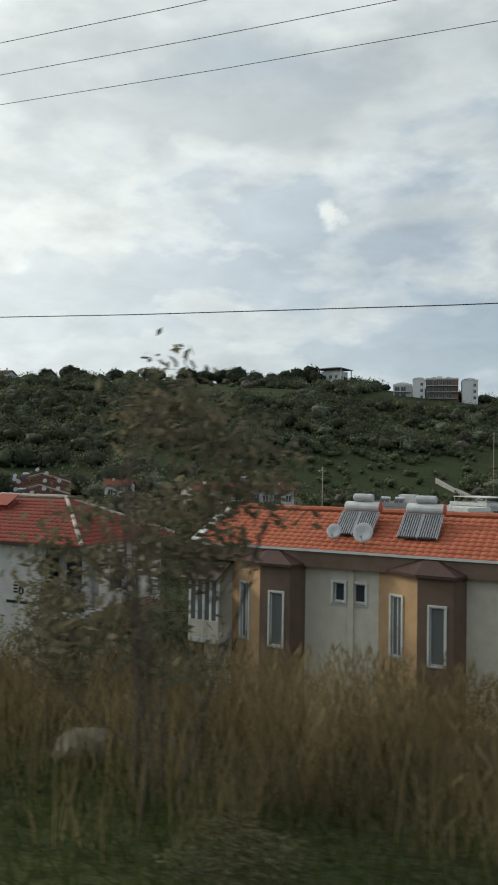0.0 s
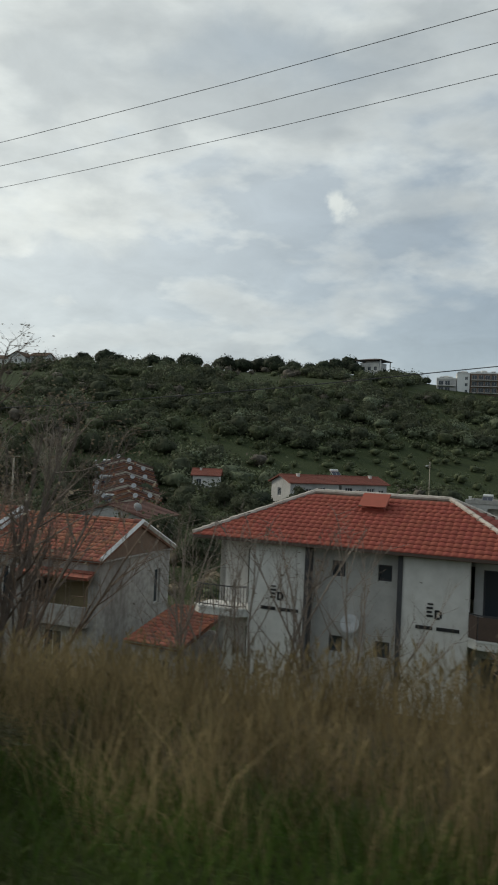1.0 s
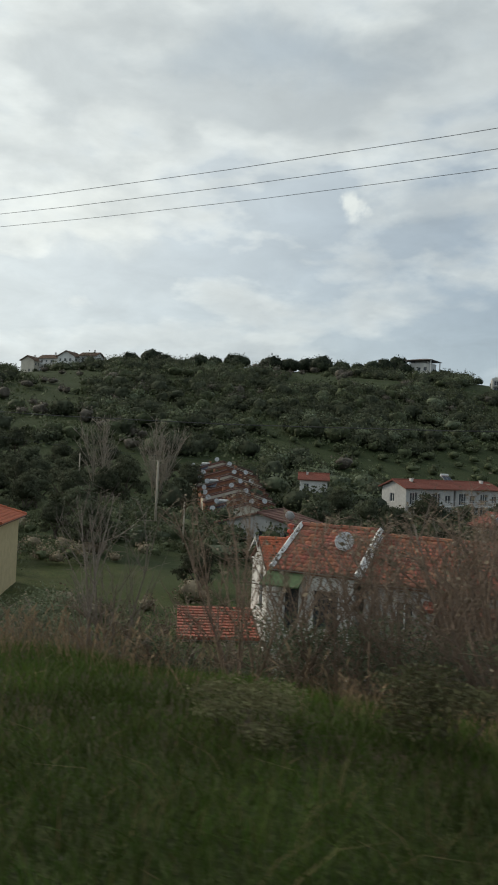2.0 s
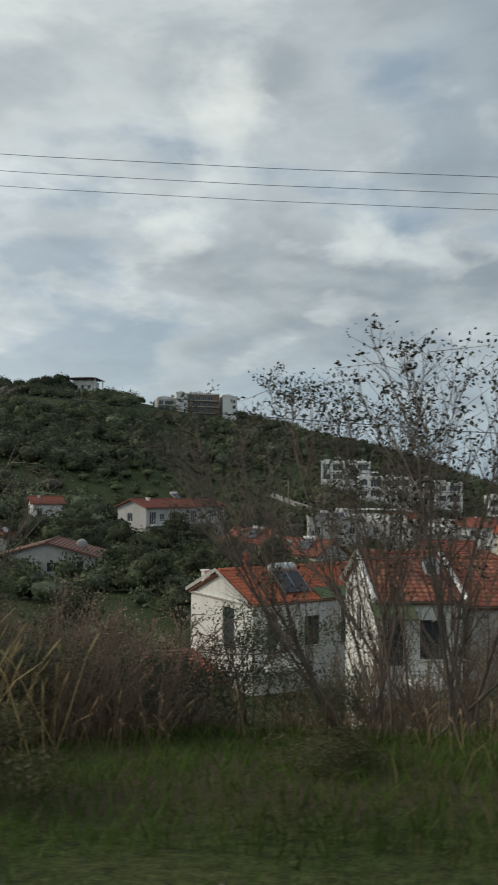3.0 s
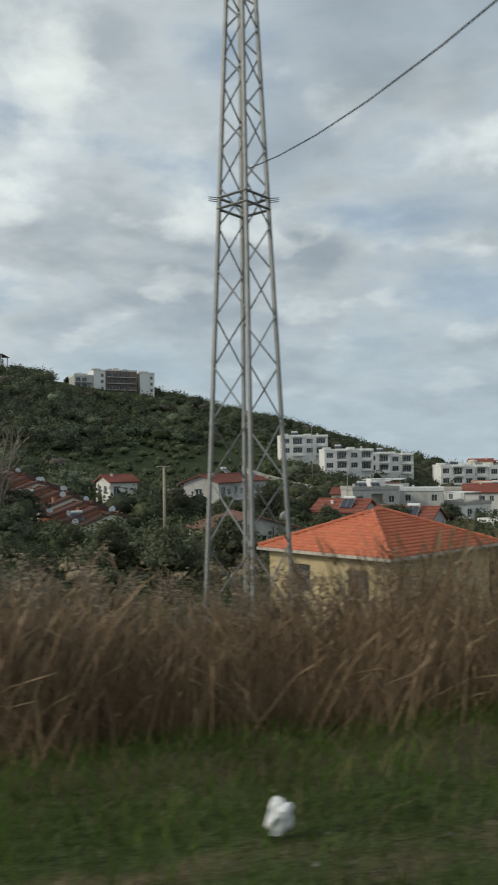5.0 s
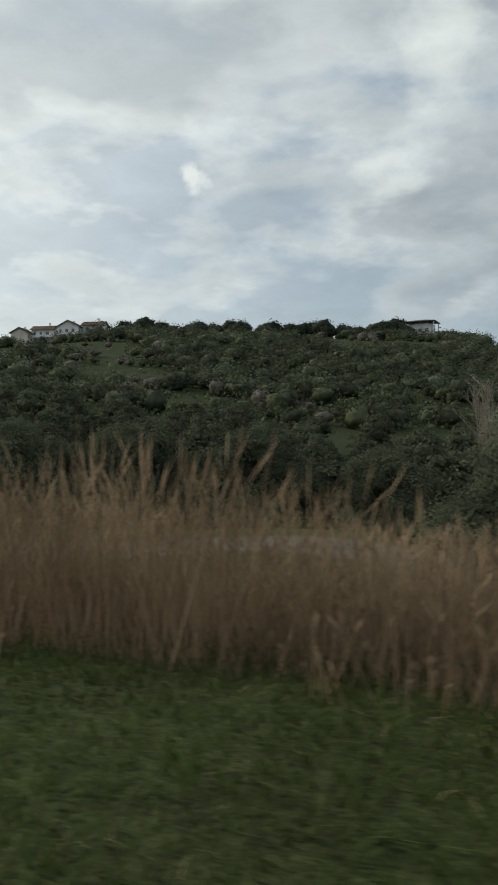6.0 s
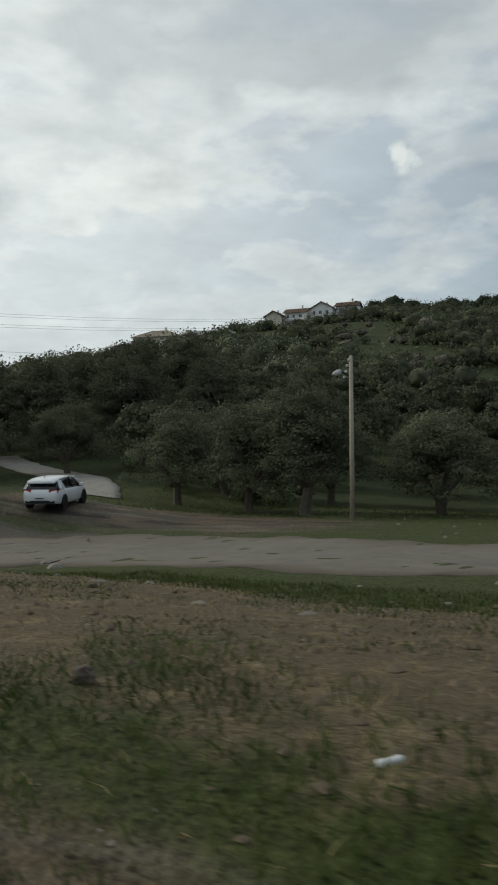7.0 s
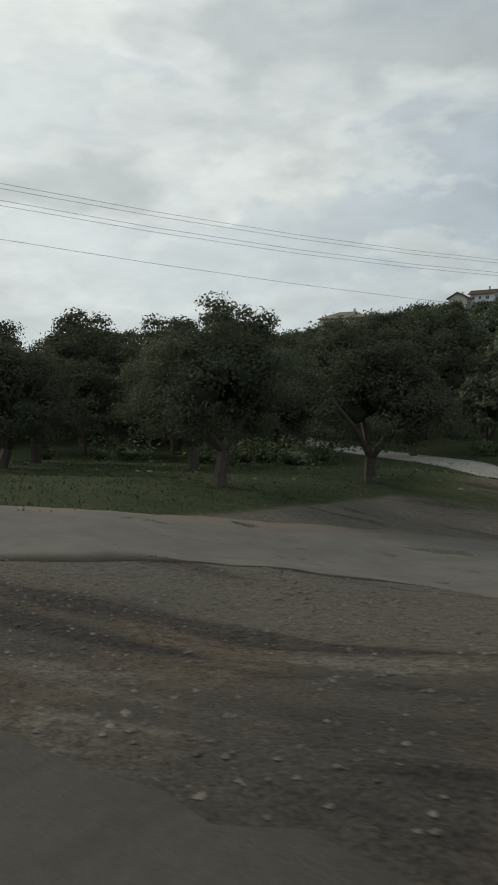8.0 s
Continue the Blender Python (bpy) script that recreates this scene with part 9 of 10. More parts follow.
bushes = [bare_tree(40 + k, ("tangled reddish-brown leafless bush on the bank" if k % 2 else "tangled grey-brown leafless bush on the bank"), 2.0, 0.95, 8, 6, 5, ("brush", 0.04), 420, "bare_bush", "twig_red" if k % 2 else "twig", 0.009, "leafless bushes on the bank", 1, 0.0075) for k in range(4)]
SPOTS = []
for k in range(104):
    x = R.uniform(-113, -36)
    d = R.uniform(10.5, 15.0) if k % 2 else R.uniform(13.0, 24.0)
    top = (-0.75 if d < 13 else -0.95 if d < 20 else -1.6) - R.uniform(0, 0.9)
    if -57.8 < x < -52.5 or -76.0 < x < -73.2:
        top -= 0.95
    if (-84 < x < -66 and d < 10.8) or (-106 < x < -95.5 and d < 17):
        continue
    SPOTS.append((x, d, top))
SPOTS += [(R.uniform(-95.8, -83.5), R.uniform(8.4, 11.5), R.uniform(-1.0, -0.2)) for k in range(24)]
SPOTS += [(R.uniform(-95.4, -86.5), R.uniform(7.8, 10.0), R.uniform(-0.6, 0.25)) for k in range(14)]
SPOTS += [(R.uniform(-63.0, -57.5), R.uniform(9.6, 14.0), R.uniform(-1.0, -0.3)) for k in range(22)]
SPOTS += [(R.uniform(-60.0, -56.2), R.uniform(10.0, 12.6), R.uniform(-1.0, -0.3)) for k in range(14)]
SPOTS += [(R.uniform(-82.0, -77.2), R.uniform(10.0, 13.5), R.uniform(-0.75, -0.15)) for k in range(10)]
SPOTS += [(R.uniform(-77.2, -73.6), R.uniform(10.0, 13.5), R.uniform(-1.0, -0.55)) for k in range(7)]
SPOTS += [(R.uniform(-74.6, -70.8), R.uniform(10.6, 14.0), R.uniform(-1.2, -0.7)) for k in range(12)]
SPOTS += [(R.uniform(-37.0, -28.0), R.uniform(8.0, 11.0), R.uniform(-1.15, -0.55)) for k in range(16)]
SPOTS += [(R.uniform(-84.0, -60.0), R.uniform(8.6, 10.6), R.uniform(-1.3, -0.75)) for k in range(20)]
SPOTS += [(R.uniform(-130.5, -112), R.uniform(6.0, 9.5), R.uniform(-1.1, -0.5)) for k in range(16)]
SPOTS += [(R.uniform(-34, -4), R.uniform(10.5, 15.0), R.uniform(-2.2, -0.8)) for k in range(18)]
for k, (x, d, top) in enumerate(SPOTS):
    y = float(road_y(x)) + d
    if top - gz(x, y) > 0.35:
        grown(bushes[k % 4], 2.0, x, y, min(top, gz(x, y) + 3.4), R.uniform(0, 6.28))
for t in bushes:
    remove_thing(t)


# leafy bushes
def leafy_bush(seed, label, h, r, leaves, leaf, material, name="evergreen_bush", aspect=0.4):
    rng = np.random.default_rng(seed)
    t = thing(name, Matrix(), label, "bush", "leafy bushes on the bank")
    segs, tips = shrub_twigs(rng, h * 0.95, 0.45, 7, 5, 3, 0.0055)
    part("bare_crown", segments_mesh("bare_crown", segs, 3), M["bark"], t)
    blobs = [(rng.normal() * r * 0.4, rng.normal() * r * 0.4, h * rng.uniform(0.3, 0.9), r * rng.uniform(0.35, 0.55), r * rng.uniform(0.35, 0.55), h * rng.uniform(0.12, 0.22)) for _ in range(14)]
    pts, out = blob_points(rng, blobs, leaves, 0.2)
    part("foliage", leaf_mesh("foliage", pts, leaf, rng, aspect, out, 0.3), M[material], t)
    return t


EVER = leafy_bush(51, "tall grey-green evergreen bush among bare twigs", 3.0, 0.85, 11000, 0.055, "ever_leaf")
LOWG = leafy_bush(52, "low dark green herb clump on the verge", 0.7, 0.7, 3200, 0.05, "herb_leaf", "herb_clump", 0.4)
WEED = leafy_bush(53, "tall withered weed with curled grey-brown leaves", 2.9, 0.95, 3000, 0.085, "weed_leaf", "withered_weed", 0.42)
OLEA = leafy_bush(54, "grey-green wild olive bush on the bank", 2.2, 1.4, 5200, 0.06, "olive_pale", "wild_olive_bush")
grown(EVER, 3.0, -17.4, 26.3, -2.9, 2.6)
grown(EVER, 3.0, -18.1, 27.6, -3.3, 0.6)
grown(EVER, 3.0, -17.1, 25.2, -3.7, 4.6)
grown(EVER, 3.0, -62.4, 8.5, 2.0, 0.3)
grown(EVER, 3.0, -62.9, 8.1, 1.2, 2.0)
grown(EVER, 3.0, -61.7, 8.3, 0.9, 4.0)
grown(EVER, 3.0, -59.2, 8.8, 0.8, 1.0)
grown(EVER, 3.0, -37.5, 8.6, 0.5, 1.7)
grown(EVER, 3.0, -38.4, 8.2, 0.0, 3.1)
grown(EVER, 3.0, -66.6, 9.3, 0.6, 0.8)
grown(EVER, 3.0, -67.5, 9.1, -0.1, 2.4)
grown(EVER, 3.0, -65.9, 9.0, 0.75, 1.4)
grown(LOWG, 0.75, -62.7, 4.9, -0.35, 1.3)
grown(LOWG, 0.75, -62.2, 5.1, -0.55, 3.3)
scatter(WEED, -6.0, 1.75, 1.02, 0.0)
scatter(WEED, -7.6, 3.0, 0.5, 1.6)
for k in range(46):
    x, d = R.uniform(-112, -40), R.uniform(11.5, 22)
    y = float(road_y(x)) + d
    top = (-1.0 if d < 16 else -1.2) - R.uniform(0, 0.7) - (0.9 if (-57.8 < x < -52.5 or -76.0 < x < -70.5) else 0)
    if top - gz(x, y) > 0.4:
        grown(OLEA, 2.3, x, y, min(top, gz(x, y) + 3.2), R.uniform(0, 6))
for x, y, top in ((-58.4, 7.2, 0.0), (-59.2, 7.4, -0.1), (-57.4, 8.2, -0.5), (-56.4, 8.6, -0.55), (-55.5, 8.4, -0.1), (-58.6, 8.0, -0.4), (-54.6, 7.8, -0.75), (-76.6, 17.0, -0.9), (-75.0, 16.2, -0.85), (-78.2, 16.0, -0.95), (-73.6, 17.2, -1.1), (-37.4, 8.6, -0.5), (-38.6, 8.0, -0.7), (-39.8, 9.0, -0.5), (-41.5, 9.5, -0.5), (-97.5, 16.0, -1.2), (-101.5, 16.6, -1.1)):
    grown(OLEA, 2.3, x, y, top, R.uniform(0, 6))
for x, d, s in ((-55.25, 6.7, 0.55), (-55.0, 7.0, 0.5), (-57.9, 5.9, 0.9), (-36.5, 6.8, 0.9), (-38.2, 6.0, 0.8), (-34.2, 5.2, 0.8), (-3.0, 4.6, 0.9), (-1.2, 4.2, 0.8), (-12.3, 4.2, 0.9), (-16.2, 4.0, 0.8), (-20.6, 3.9, 0.9), (-24.9, 4.2, 0.8), (-9.5, 3.9, 0.8), (-30, 4.6, 0.9), (-5.0, 3.6, 0.6), (-18.4, 4.6, 0.7), (-32.0, 5.6, 0.8), (-33.4, 6.6, 0.7), (-35.6, 5.6, 0.9), (-30.8, 6.8, 1.0), (-37.5, 7.6, 1.1), (-39.6, 6.8, 1.0), (-41.0, 6.0, 0.8), (-29.0, 5.8, 0.9)):
    scatter(LOWG, x, float(road_y(x)) + d, s, R.uniform(0, 6), 0.05)
for t in (EVER, LOWG, WEED, OLEA):
    remove_thing(t)


# ---------------------------------------------------------------- grass
def blades(name, material, label, count, area, height, width, seed, lean=0.35, keep=None, plume=0.0, clump=0.0):
    """Grass as bent blades over x in area[0:2] and road distance d in area[2:4]."""
    rng = np.random.default_rng(seed)
    x = rng.uniform(area[0], area[1], count)
    d = rng.uniform(area[2], area[3], count)
    if clump:
        c = rng.integers(0, max(1, count // 22), count)
        cx, cd = rng.uniform(area[0], area[1], count // 22 + 1), rng.uniform(area[2], area[3], count // 22 + 1)
        x, d = cx[c] + rng.normal(size=count) * clump, cd[c] + rng.normal(size=count) * clump
    y = road_y(x) + d
    if keep is not None:
        ok = keep(x, y, d, rng)
        x, y, d = x[ok], y[ok], d[ok]
    n = len(x)
    z = ground(x, y) - 0.02
    hgt = rng.uniform(height[0], height[1], n) * (0.8 + 0.25 * wavy(x, y, 0.8, seed))
    ang = rng.uniform(0, 2 * np.pi, n)
    side = np.stack([np.cos(ang), np.sin(ang), np.zeros(n)], -1)
    tilt = rng.normal(size=(n, 2)) * lean
    base = np.stack([x, y, z], -1)
    bend = np.concatenate([tilt * hgt[:, None], np.zeros((n, 1))], 1)
    mid = base + bend * 0.35 + np.array([0, 0, 0.55]) * hgt[:, None]
    tip = base + bend + np.array([0, 0, 1]) * hgt[:, None] * (1 - 0.12 * np.linalg.norm(tilt, axis=1)[:, None])
    w = (width * rng.uniform(0.6, 1.4, n))[:, None]
    if plume:
        up1 = mid * 0.45 + tip * 0.55
        up2 = mid * 0.18 + tip * 0.82
        v = np.stack([base - side * w * 0.5, base + side * w * 0.5, up1 + side * w * 0.35, up1 - side * w * 0.35, up2 + side * plume, up2 - side * plume, tip, tip + side * 0.002], 1)
        f = np.array([(0, 1, 2, 3), (3, 2, 4, 5), (5, 4, 7, 6)])
    else:
        v = np.stack([base - side * w * 0.5, base + side * w * 0.5, mid + side * w * 0.4, mid - side * w * 0.4, tip, tip + side * 0.001], 1)
        f = np.array([(0, 1, 2, 3), (3, 2, 5, 4)])
    k = v.shape[1]
    f = (f[None] + (np.arange(n) * k)[:, None, None]).reshape(-1, 4)
    me = mesh_np(name, v.reshape(-1, 3), f)
    me.materials.append(M[material])
    return tagged(new(name, me), label, "grass", kind="stuff")


def tuft(x, y, k, seed, level):
    return wavy(x, y, k, seed) > level


blades("tall_dry_grass", "grass_dry", "tall straw-coloured grass swaying on the verge", 20000, (-26.5, 7, 4.8, 10.2), (0.42, 1.05), 0.0075, 61, 0.22, lambda x, y, d, rng: wavy(x, y, 0.9, 4.0) + rng.normal(size=len(x)) * 0.5 > -0.5, 0.011)
blades("dry_grass_tufts", "grass_dry", "straw-coloured grass tufts on the verge", 21000, (-28, 7, 4.0, 9.5), (0.3, 0.98), 0.0075, 62, 0.3, None, 0.0, 0.16)
blades("low_green_grass", "grass_green", "low green grass and herbs under the straw", 9000, (-26, -16, 2.6, 5.0), (0.12, 0.42), 0.011, 63, 0.5)
blades("dull_low_grass", "grass_field", "dull low grass and herbs under the straw", 38000, (-44, 7, 2.7, 7.0), (0.12, 0.42), 0.011, 79, 0.5)
blades("verge_grass", "grass_green", "thick green grass on the verge", 195000, (-112, -32, 2.6, 10.0), (0.09, 0.32), 0.0095, 64, 0.55, lambda x, y, d, rng: (rng.uniform(size=len(x)) > 0.9 * np.clip(zones(x, y)[0] * 1.5, 0, 1)) & ((d > 4.75 + 0.25 * wavy(x, y, 1.1, 2.0)) | (x > -46) | (x < -58) | (rng.uniform(size=len(x)) < 0.2)))
blades("verge_dry_blades", "grass_dry", "dry blades among the green verge grass", 14000, (-112, -32, 3.0, 9.6), (0.12, 0.42), 0.008, 65, 0.6, lambda x, y, d, rng: tuft(x, y, 0.5, 3.0, -0.25))
blades("bank_straw", "reed_dry", "dry brown straw along the top of the bank", 24000, (-112, -30, 7.8, 14.5), (0.3, 0.9), 0.009, 66, 0.35, lambda x, y, d, rng: tuft(x, y, 0.6, 1.0, -0.45), 0.014)
blades("brown_thicket_straw", "reed_dry", "dense brown dry stalks on the bank", 7000, (-95.4, -82.8, 7.0, 10.4), (0.5, 1.75), 0.011, 67, 0.5, lambda x, y, d, rng: wavy(x, y, 0.7, 3.0) + rng.normal(size=len(x)) * 0.5 > -0.4, 0.013, 0.3)
blades("tall_thicket_straw", "reed_dry", "tall brown dry stalks along the bank", 4300, (-95.0, -86, 7.2, 9.8), (1.0, 2.15), 0.008, 77, 0.3, lambda x, y, d, rng: wavy(x, y, 0.5, 3.0) + rng.normal(size=len(x)) * 0.6 > -0.5, 0.011, 0.35)
blades("reed_bed", "reed_dry", "tall dry brown reeds beside the field", 13000, (-129, -109, 5.2, 8.8), (0.7, 1.9), 0.008, 68, 0.24, lambda x, y, d, rng: rng.uniform(size=len(x)) < np.where((x > -120.6) | ((x < -122.4) & (x > -125.8)), 1.0, 0.42) * np.where(x < -120.6, 0.62, 1.0) * np.where(x < -126, 0.35, 1.0), 0.009)
blades("reed_skirt", "reed_dry", "shorter dry stalks round the reeds", 9000, (-131.5, -109, 4.7, 9.5), (0.2, 0.8), 0.012, 69, 0.25, lambda x, y, d, rng: tuft(x, y, 0.9, 2.0, -0.3), 0.016)
blades("reed_clump", "grass_dry", "tall tufts of dry reed on the bank", 1100, (-61.9, -57.8, 7.3, 9.2), (0.7, 1.9), 0.012, 70, 0.36, None, 0.012, 0.25)
blades("reed_clump_far", "reed_dry", "bushy dry reed clump beside the pole", 480, (-69.8, -66.0, 7.0, 8.8), (0.8, 1.75), 0.013, 71, 0.32, None, 0.016)
blades("field_grass", "grass_field", "short green grass on the field", 130000, (-149, -106, 1.6, 8.0), (0.05, 0.22), 0.013, 72, 0.75, lambda x, y, d, rng: (rng.uniform(size=len(x)) > 1.25 * np.clip(zones(x, y)[0] + zones(x, y)[1], 0, 1)) & (wavy(x, y, 0.35, 5.0) + wavy(x, y, 1.1, 2.0) > -0.9))
blades("far_field_grass", "grass_field", "short grass towards the lane", 34000, (-149, -106, 8.0, 14.5), (0.05, 0.18), 0.016, 76, 0.75, lambda x, y, d, rng: rng.uniform(size=len(x)) > 1.1 * np.clip(zones(x, y)[0] + zones(x, y)[1], 0, 1))
blades("field_weeds", "grass_field", "ragged weeds in patches on the bare earth", 26000, (-148, -124, 2.4, 13.5), (0.03, 0.1), 0.014, 73, 1.0, lambda x, y, d, rng: wavy(x, y, 0.7, 7.0) > 0.25)
blades("field_straw", "grass_dry", "dry straw litter on the bare field", 16000, (-149, -112, 2.6, 12.5), (0.05, 0.15), 0.009, 78, 0.9, lambda x, y, d, rng: wavy(x, y, 0.9, 6.0) + rng.normal(size=len(x)) * 0.4 > 0.1)
blades("lane_verge", "grass_field", "green strip along the near edge of the lane", 16000, (-146, -108, 12.0, 14.6), (0.06, 0.22), 0.014, 74, 0.6)
blades("grove_grass", "grass_field", "short grass under the olive trees", 42000, (-190, -112, 9, 44), (0.06, 0.2), 0.026, 75, 0.7, lambda x, y, d, rng: (y > 41) | ((x < -160) & (y > 17.5)))


def flowers(name, material, label, spots, seed, size=0.05):
    """Small blooms on thin stalks: (x, d, radius, count, height)."""
    rng = np.random.default_rng(seed)
    cs, segs = [], []
    for x, d, r, n, h in spots:
        for _ in range(n):
            px, pd = x + rng.normal() * r, d + rng.normal() * r
            py = float(road_y(px)) + pd
            z = gz(px, py)
            hh = h * rng.uniform(0.6, 1.1)
            top = np.array([px + rng.normal() * 0.05, py + rng.normal() * 0.05, z + hh])
            segs.append((np.array([px, py, z]), top, 0.006, 0.004))
            cs += [top + rng.normal(size=3) * size * 0.6 for _ in range(7)]
    t = thing(name, Matrix(), label, "flowers", kind="stuff")
    part("stalks", segments_mesh("stalks", segs, 3), M["grass_green"], t)
    part("blooms", leaf_mesh("blooms", np.array(cs), size, rng, 0.8), M[material], t)


flowers("yellow_flowers", "flower_yellow", "bright yellow wild flowers above the grass", [(-19.9, 4.7, 0.28, 7, 1.05), (-20.9, 4.4, 0.3, 6, 0.85), (-19.0, 4.3, 0.2, 4, 0.6), (-26.9, 4.9, 0.2, 2, 0.8)], 81, 0.035)
flowers("white_flowers", "flower_white", "small white flowers in the verge grass", [(-33.6, 3.4, 0.3, 14, 0.3), (-19.0, 3.6, 0.5, 8, 0.3), (-25.0, 3.5, 0.4, 5, 0.25), (-12.0, 3.4, 0.5, 6, 0.3), (-66, 4.2, 2.5, 8, 0.2), (-84, 4.6, 3.0, 9, 0.2)], 82, 0.022)

# ---------------------------------------------------------------- lane, track and parking place
strip("lane", [(-80, 40), (-96, 36.5), (-110, 33.4), (-124, 30.4), (-134.5, 28.6), (-141, 29.3), (-147, 29.8), (-151, 27.5), (-154.5, 23.8), (-157.2, 19.8), (-160, 16.2), (-164, 12.8), (-170, 10.0)], [2.6, 2.8, 3.0, 3.1, 3.2, 4.0, 4.0, 4.0, 3.8, 3.1, 2.4, 2.2, 2.0], M["lane"], "pale worn lane with crumbling edges", 0.02, 260, kerb=0.03)
strip("track", [(-158.4, 44.3), (-161.0, 47.6), (-164.6, 51.2), (-169.3, 54.2), (-175.5, 58.2), (-183, 64)], [1.5, 1.8, 1.8, 1.7, 1.5, 1.3], M["lane_patch"], "broken concrete track leading into the olive grove", 0.045, 90)


def rock_mesh(seed, flat=0.6, n=2):
    """A rough stone about one metre across, standing on z = 0."""
    rng = np.random.default_rng(seed)
    bm = bmesh.new()
    bmesh.ops.create_icosphere(bm, subdivisions=n, radius=0.5)
    cuts = [(v / np.linalg.norm(v), rng.uniform(0.28, 0.46)) for v in rng.normal(size=(9, 3))]
    for v in bm.verts:
        p = np.array(v.co)
        for nrm, dist in cuts:
            over = p @ nrm - dist
            if over > 0:
                p = p - nrm * over * 0.85
        p += rng.normal(size=3) * 0.012
        v.co = (p[0], p[1], p[2] * flat + 0.5 * flat * 0.7)
    me = bpy.data.meshes.new("stone")
    bm.to_mesh(me)
    bm.free()
    me.materials.append(M["stone"])
    return me


ROCKS = [rock_mesh(s, 0.5 + 0.1 * (s % 4)) for s in range(6)]


def rock(x, y, size, k, label="pale limestone rock lying on the ground", sink=0.12):
    ob = new("rock", ROCKS[k % 6])
    ob.matrix_world = Matrix.Translation((x, y, gz(x, y) - sink * size)) @ Matrix.Rotation(k * 1.7, 4, "Z") @ Matrix.Diagonal((size, size * (0.7 + 0.08 * (k % 5)), size * 0.9, 1))
    return tagged(ob, label, "rock", "rocks on the verge and field")


rock(-6.95, 2.42, 0.62, 1, "rounded pale rock half hidden in verge grass", 0.06)
for k, (x, y, s) in enumerate(((-145.5, 25.5, 0.75), (-146.2, 25.9, 0.5), (-140.6, 20.7, 0.6), (-143.0, 21.4, 0.32), (-134.87, 16.84, 0.26), (-140.0, 21.6, 0.42), (-142.3, 21.6, 0.35), (-146.1, 20.8, 0.36), (-137.2, 18.5, 0.38), (-140.4, 14.3, 0.08), (-136.4, 23.6, 0.3), (-134.4, 22.2, 0.34), (-133.2, 23.7, 0.42),
                                (-132.2, 23.2, 0.5), (-150.4, 21.8, 0.22), (-125.9, 15.6, 0.42), (-126.8, 15.9, 0.3), (-147.6, 14.2, 0.24), (-142.6, 16.4, 0.1), (-148.9, 15.0, 0.26), (-171.5, 34.0, 0.7), (-170.3, 33.4, 0.5), (-181.0, 29.0, 0.6), (-183, 27.8, 0.8), (-98.6, 8.7, 0.35), (-133.9, 24.6, 0.3))):
    rock(x, y, s * (0.65 if y > 20 else 1.0), k + 2, sink=0.22)

# slab of broken asphalt tipped up on the heap
tipped = pose(-148.6, 18.0, gz(-148.6, 18.0) + 0.1, 20, -6, 24)
rim = [(-0.62, -0.34), (-0.38, -0.46), (-0.05, -0.4), (0.28, -0.5), (0.6, -0.34), (0.68, 0.05), (0.5, 0.36), (0.1, 0.32), (-0.2, 0.44), (-0.55, 0.24)]
slab = Mesh(tipped)
slab.rings([[(u * 0.9, v * 0.88, -0.08 + 0.02 * math.sin(7 * u)) for u, v in rim], [(u * 1.03 + 0.02 * math.sin(17 * v), v * 1.04 + 0.02 * math.sin(19 * u), -0.02) for u, v in rim], [(u, v, 0.03 + 0.015 * math.sin(5 * u + 3 * v)) for u, v in rim]])
slab = tagged(part("asphalt_slab", slab, M["asphalt"]), "broken asphalt slab with a worn grey face on an earth heap", "rubble")
face = Mesh(tipped)
face.rings([[(u * 0.96, v * 0.95, 0.02) for u, v in rim], [(u * 0.93, v * 0.9, 0.052 + 0.008 * math.sin(5 * u)) for u, v in rim]])
part("worn_face", face, M["asphalt_worn"], slab, "worn pale grey face")


CLODS = [m.copy() for m in ROCKS]
for m in CLODS:
    m.materials.clear()
    m.materials.append(M["clod"])
for k in range(110):
    rr = random.Random(500 + k)
    rx = rr.uniform(-151.0, -138.0)
    stone = rock(rx, 19.2 - 0.08 * (rx + 146) + rr.gauss(0, 0.7), 0.05 + 0.2 * rr.random() ** 2, k, "clod of dark earth and rubble on the heap by the lane", 0.2)
    stone.data = CLODS[k % 6]


# loose stones
def pebbles(name, label, count, area, size, seed, keep=None, material="pebble"):
    rng = np.random.default_rng(seed)
    x, d = rng.uniform(area[0], area[1], count), rng.uniform(area[2], area[3], count)
    y = road_y(x) + d
    if keep is not None:
        ok = keep(x, y, rng)
        x, y = x[ok], y[ok]
    n = len(x)
    base = np.array([(1, 0, 0.1), (0.3, 0.9, 0), (-0.8, 0.5, 0.1), (-0.7, -0.6, 0), (0.4, -0.9, 0.1), (0.1, 0.05, 0.75)])
    s = (size[0] + (size[1] - size[0]) * rng.uniform(0, 1, n) ** 3)[:, None, None]
    v = base[None] * s * rng.uniform(0.6, 1.3, (n, 6, 3))
    a = rng.uniform(0, 6.28, n)
    c, sn = np.cos(a)[:, None], np.sin(a)[:, None]
    v = np.stack([v[..., 0] * c - v[..., 1] * sn, v[..., 0] * sn + v[..., 1] * c, v[..., 2]], -1)
    v += np.stack([x, y, ground(x, y)], -1)[:, None]
    f = np.array([(0, 1, 5), (1, 2, 5), (2, 3, 5), (3, 4, 5), (4, 0, 5)])
    f = (f[None] + (np.arange(n) * 6)[:, None, None]).reshape(-1, 3)
    me = mesh_np(name, v.reshape(-1, 3), f)
    me.materials.append(M[material])
    tagged(new(name, me), label, "stones", kind="stuff")


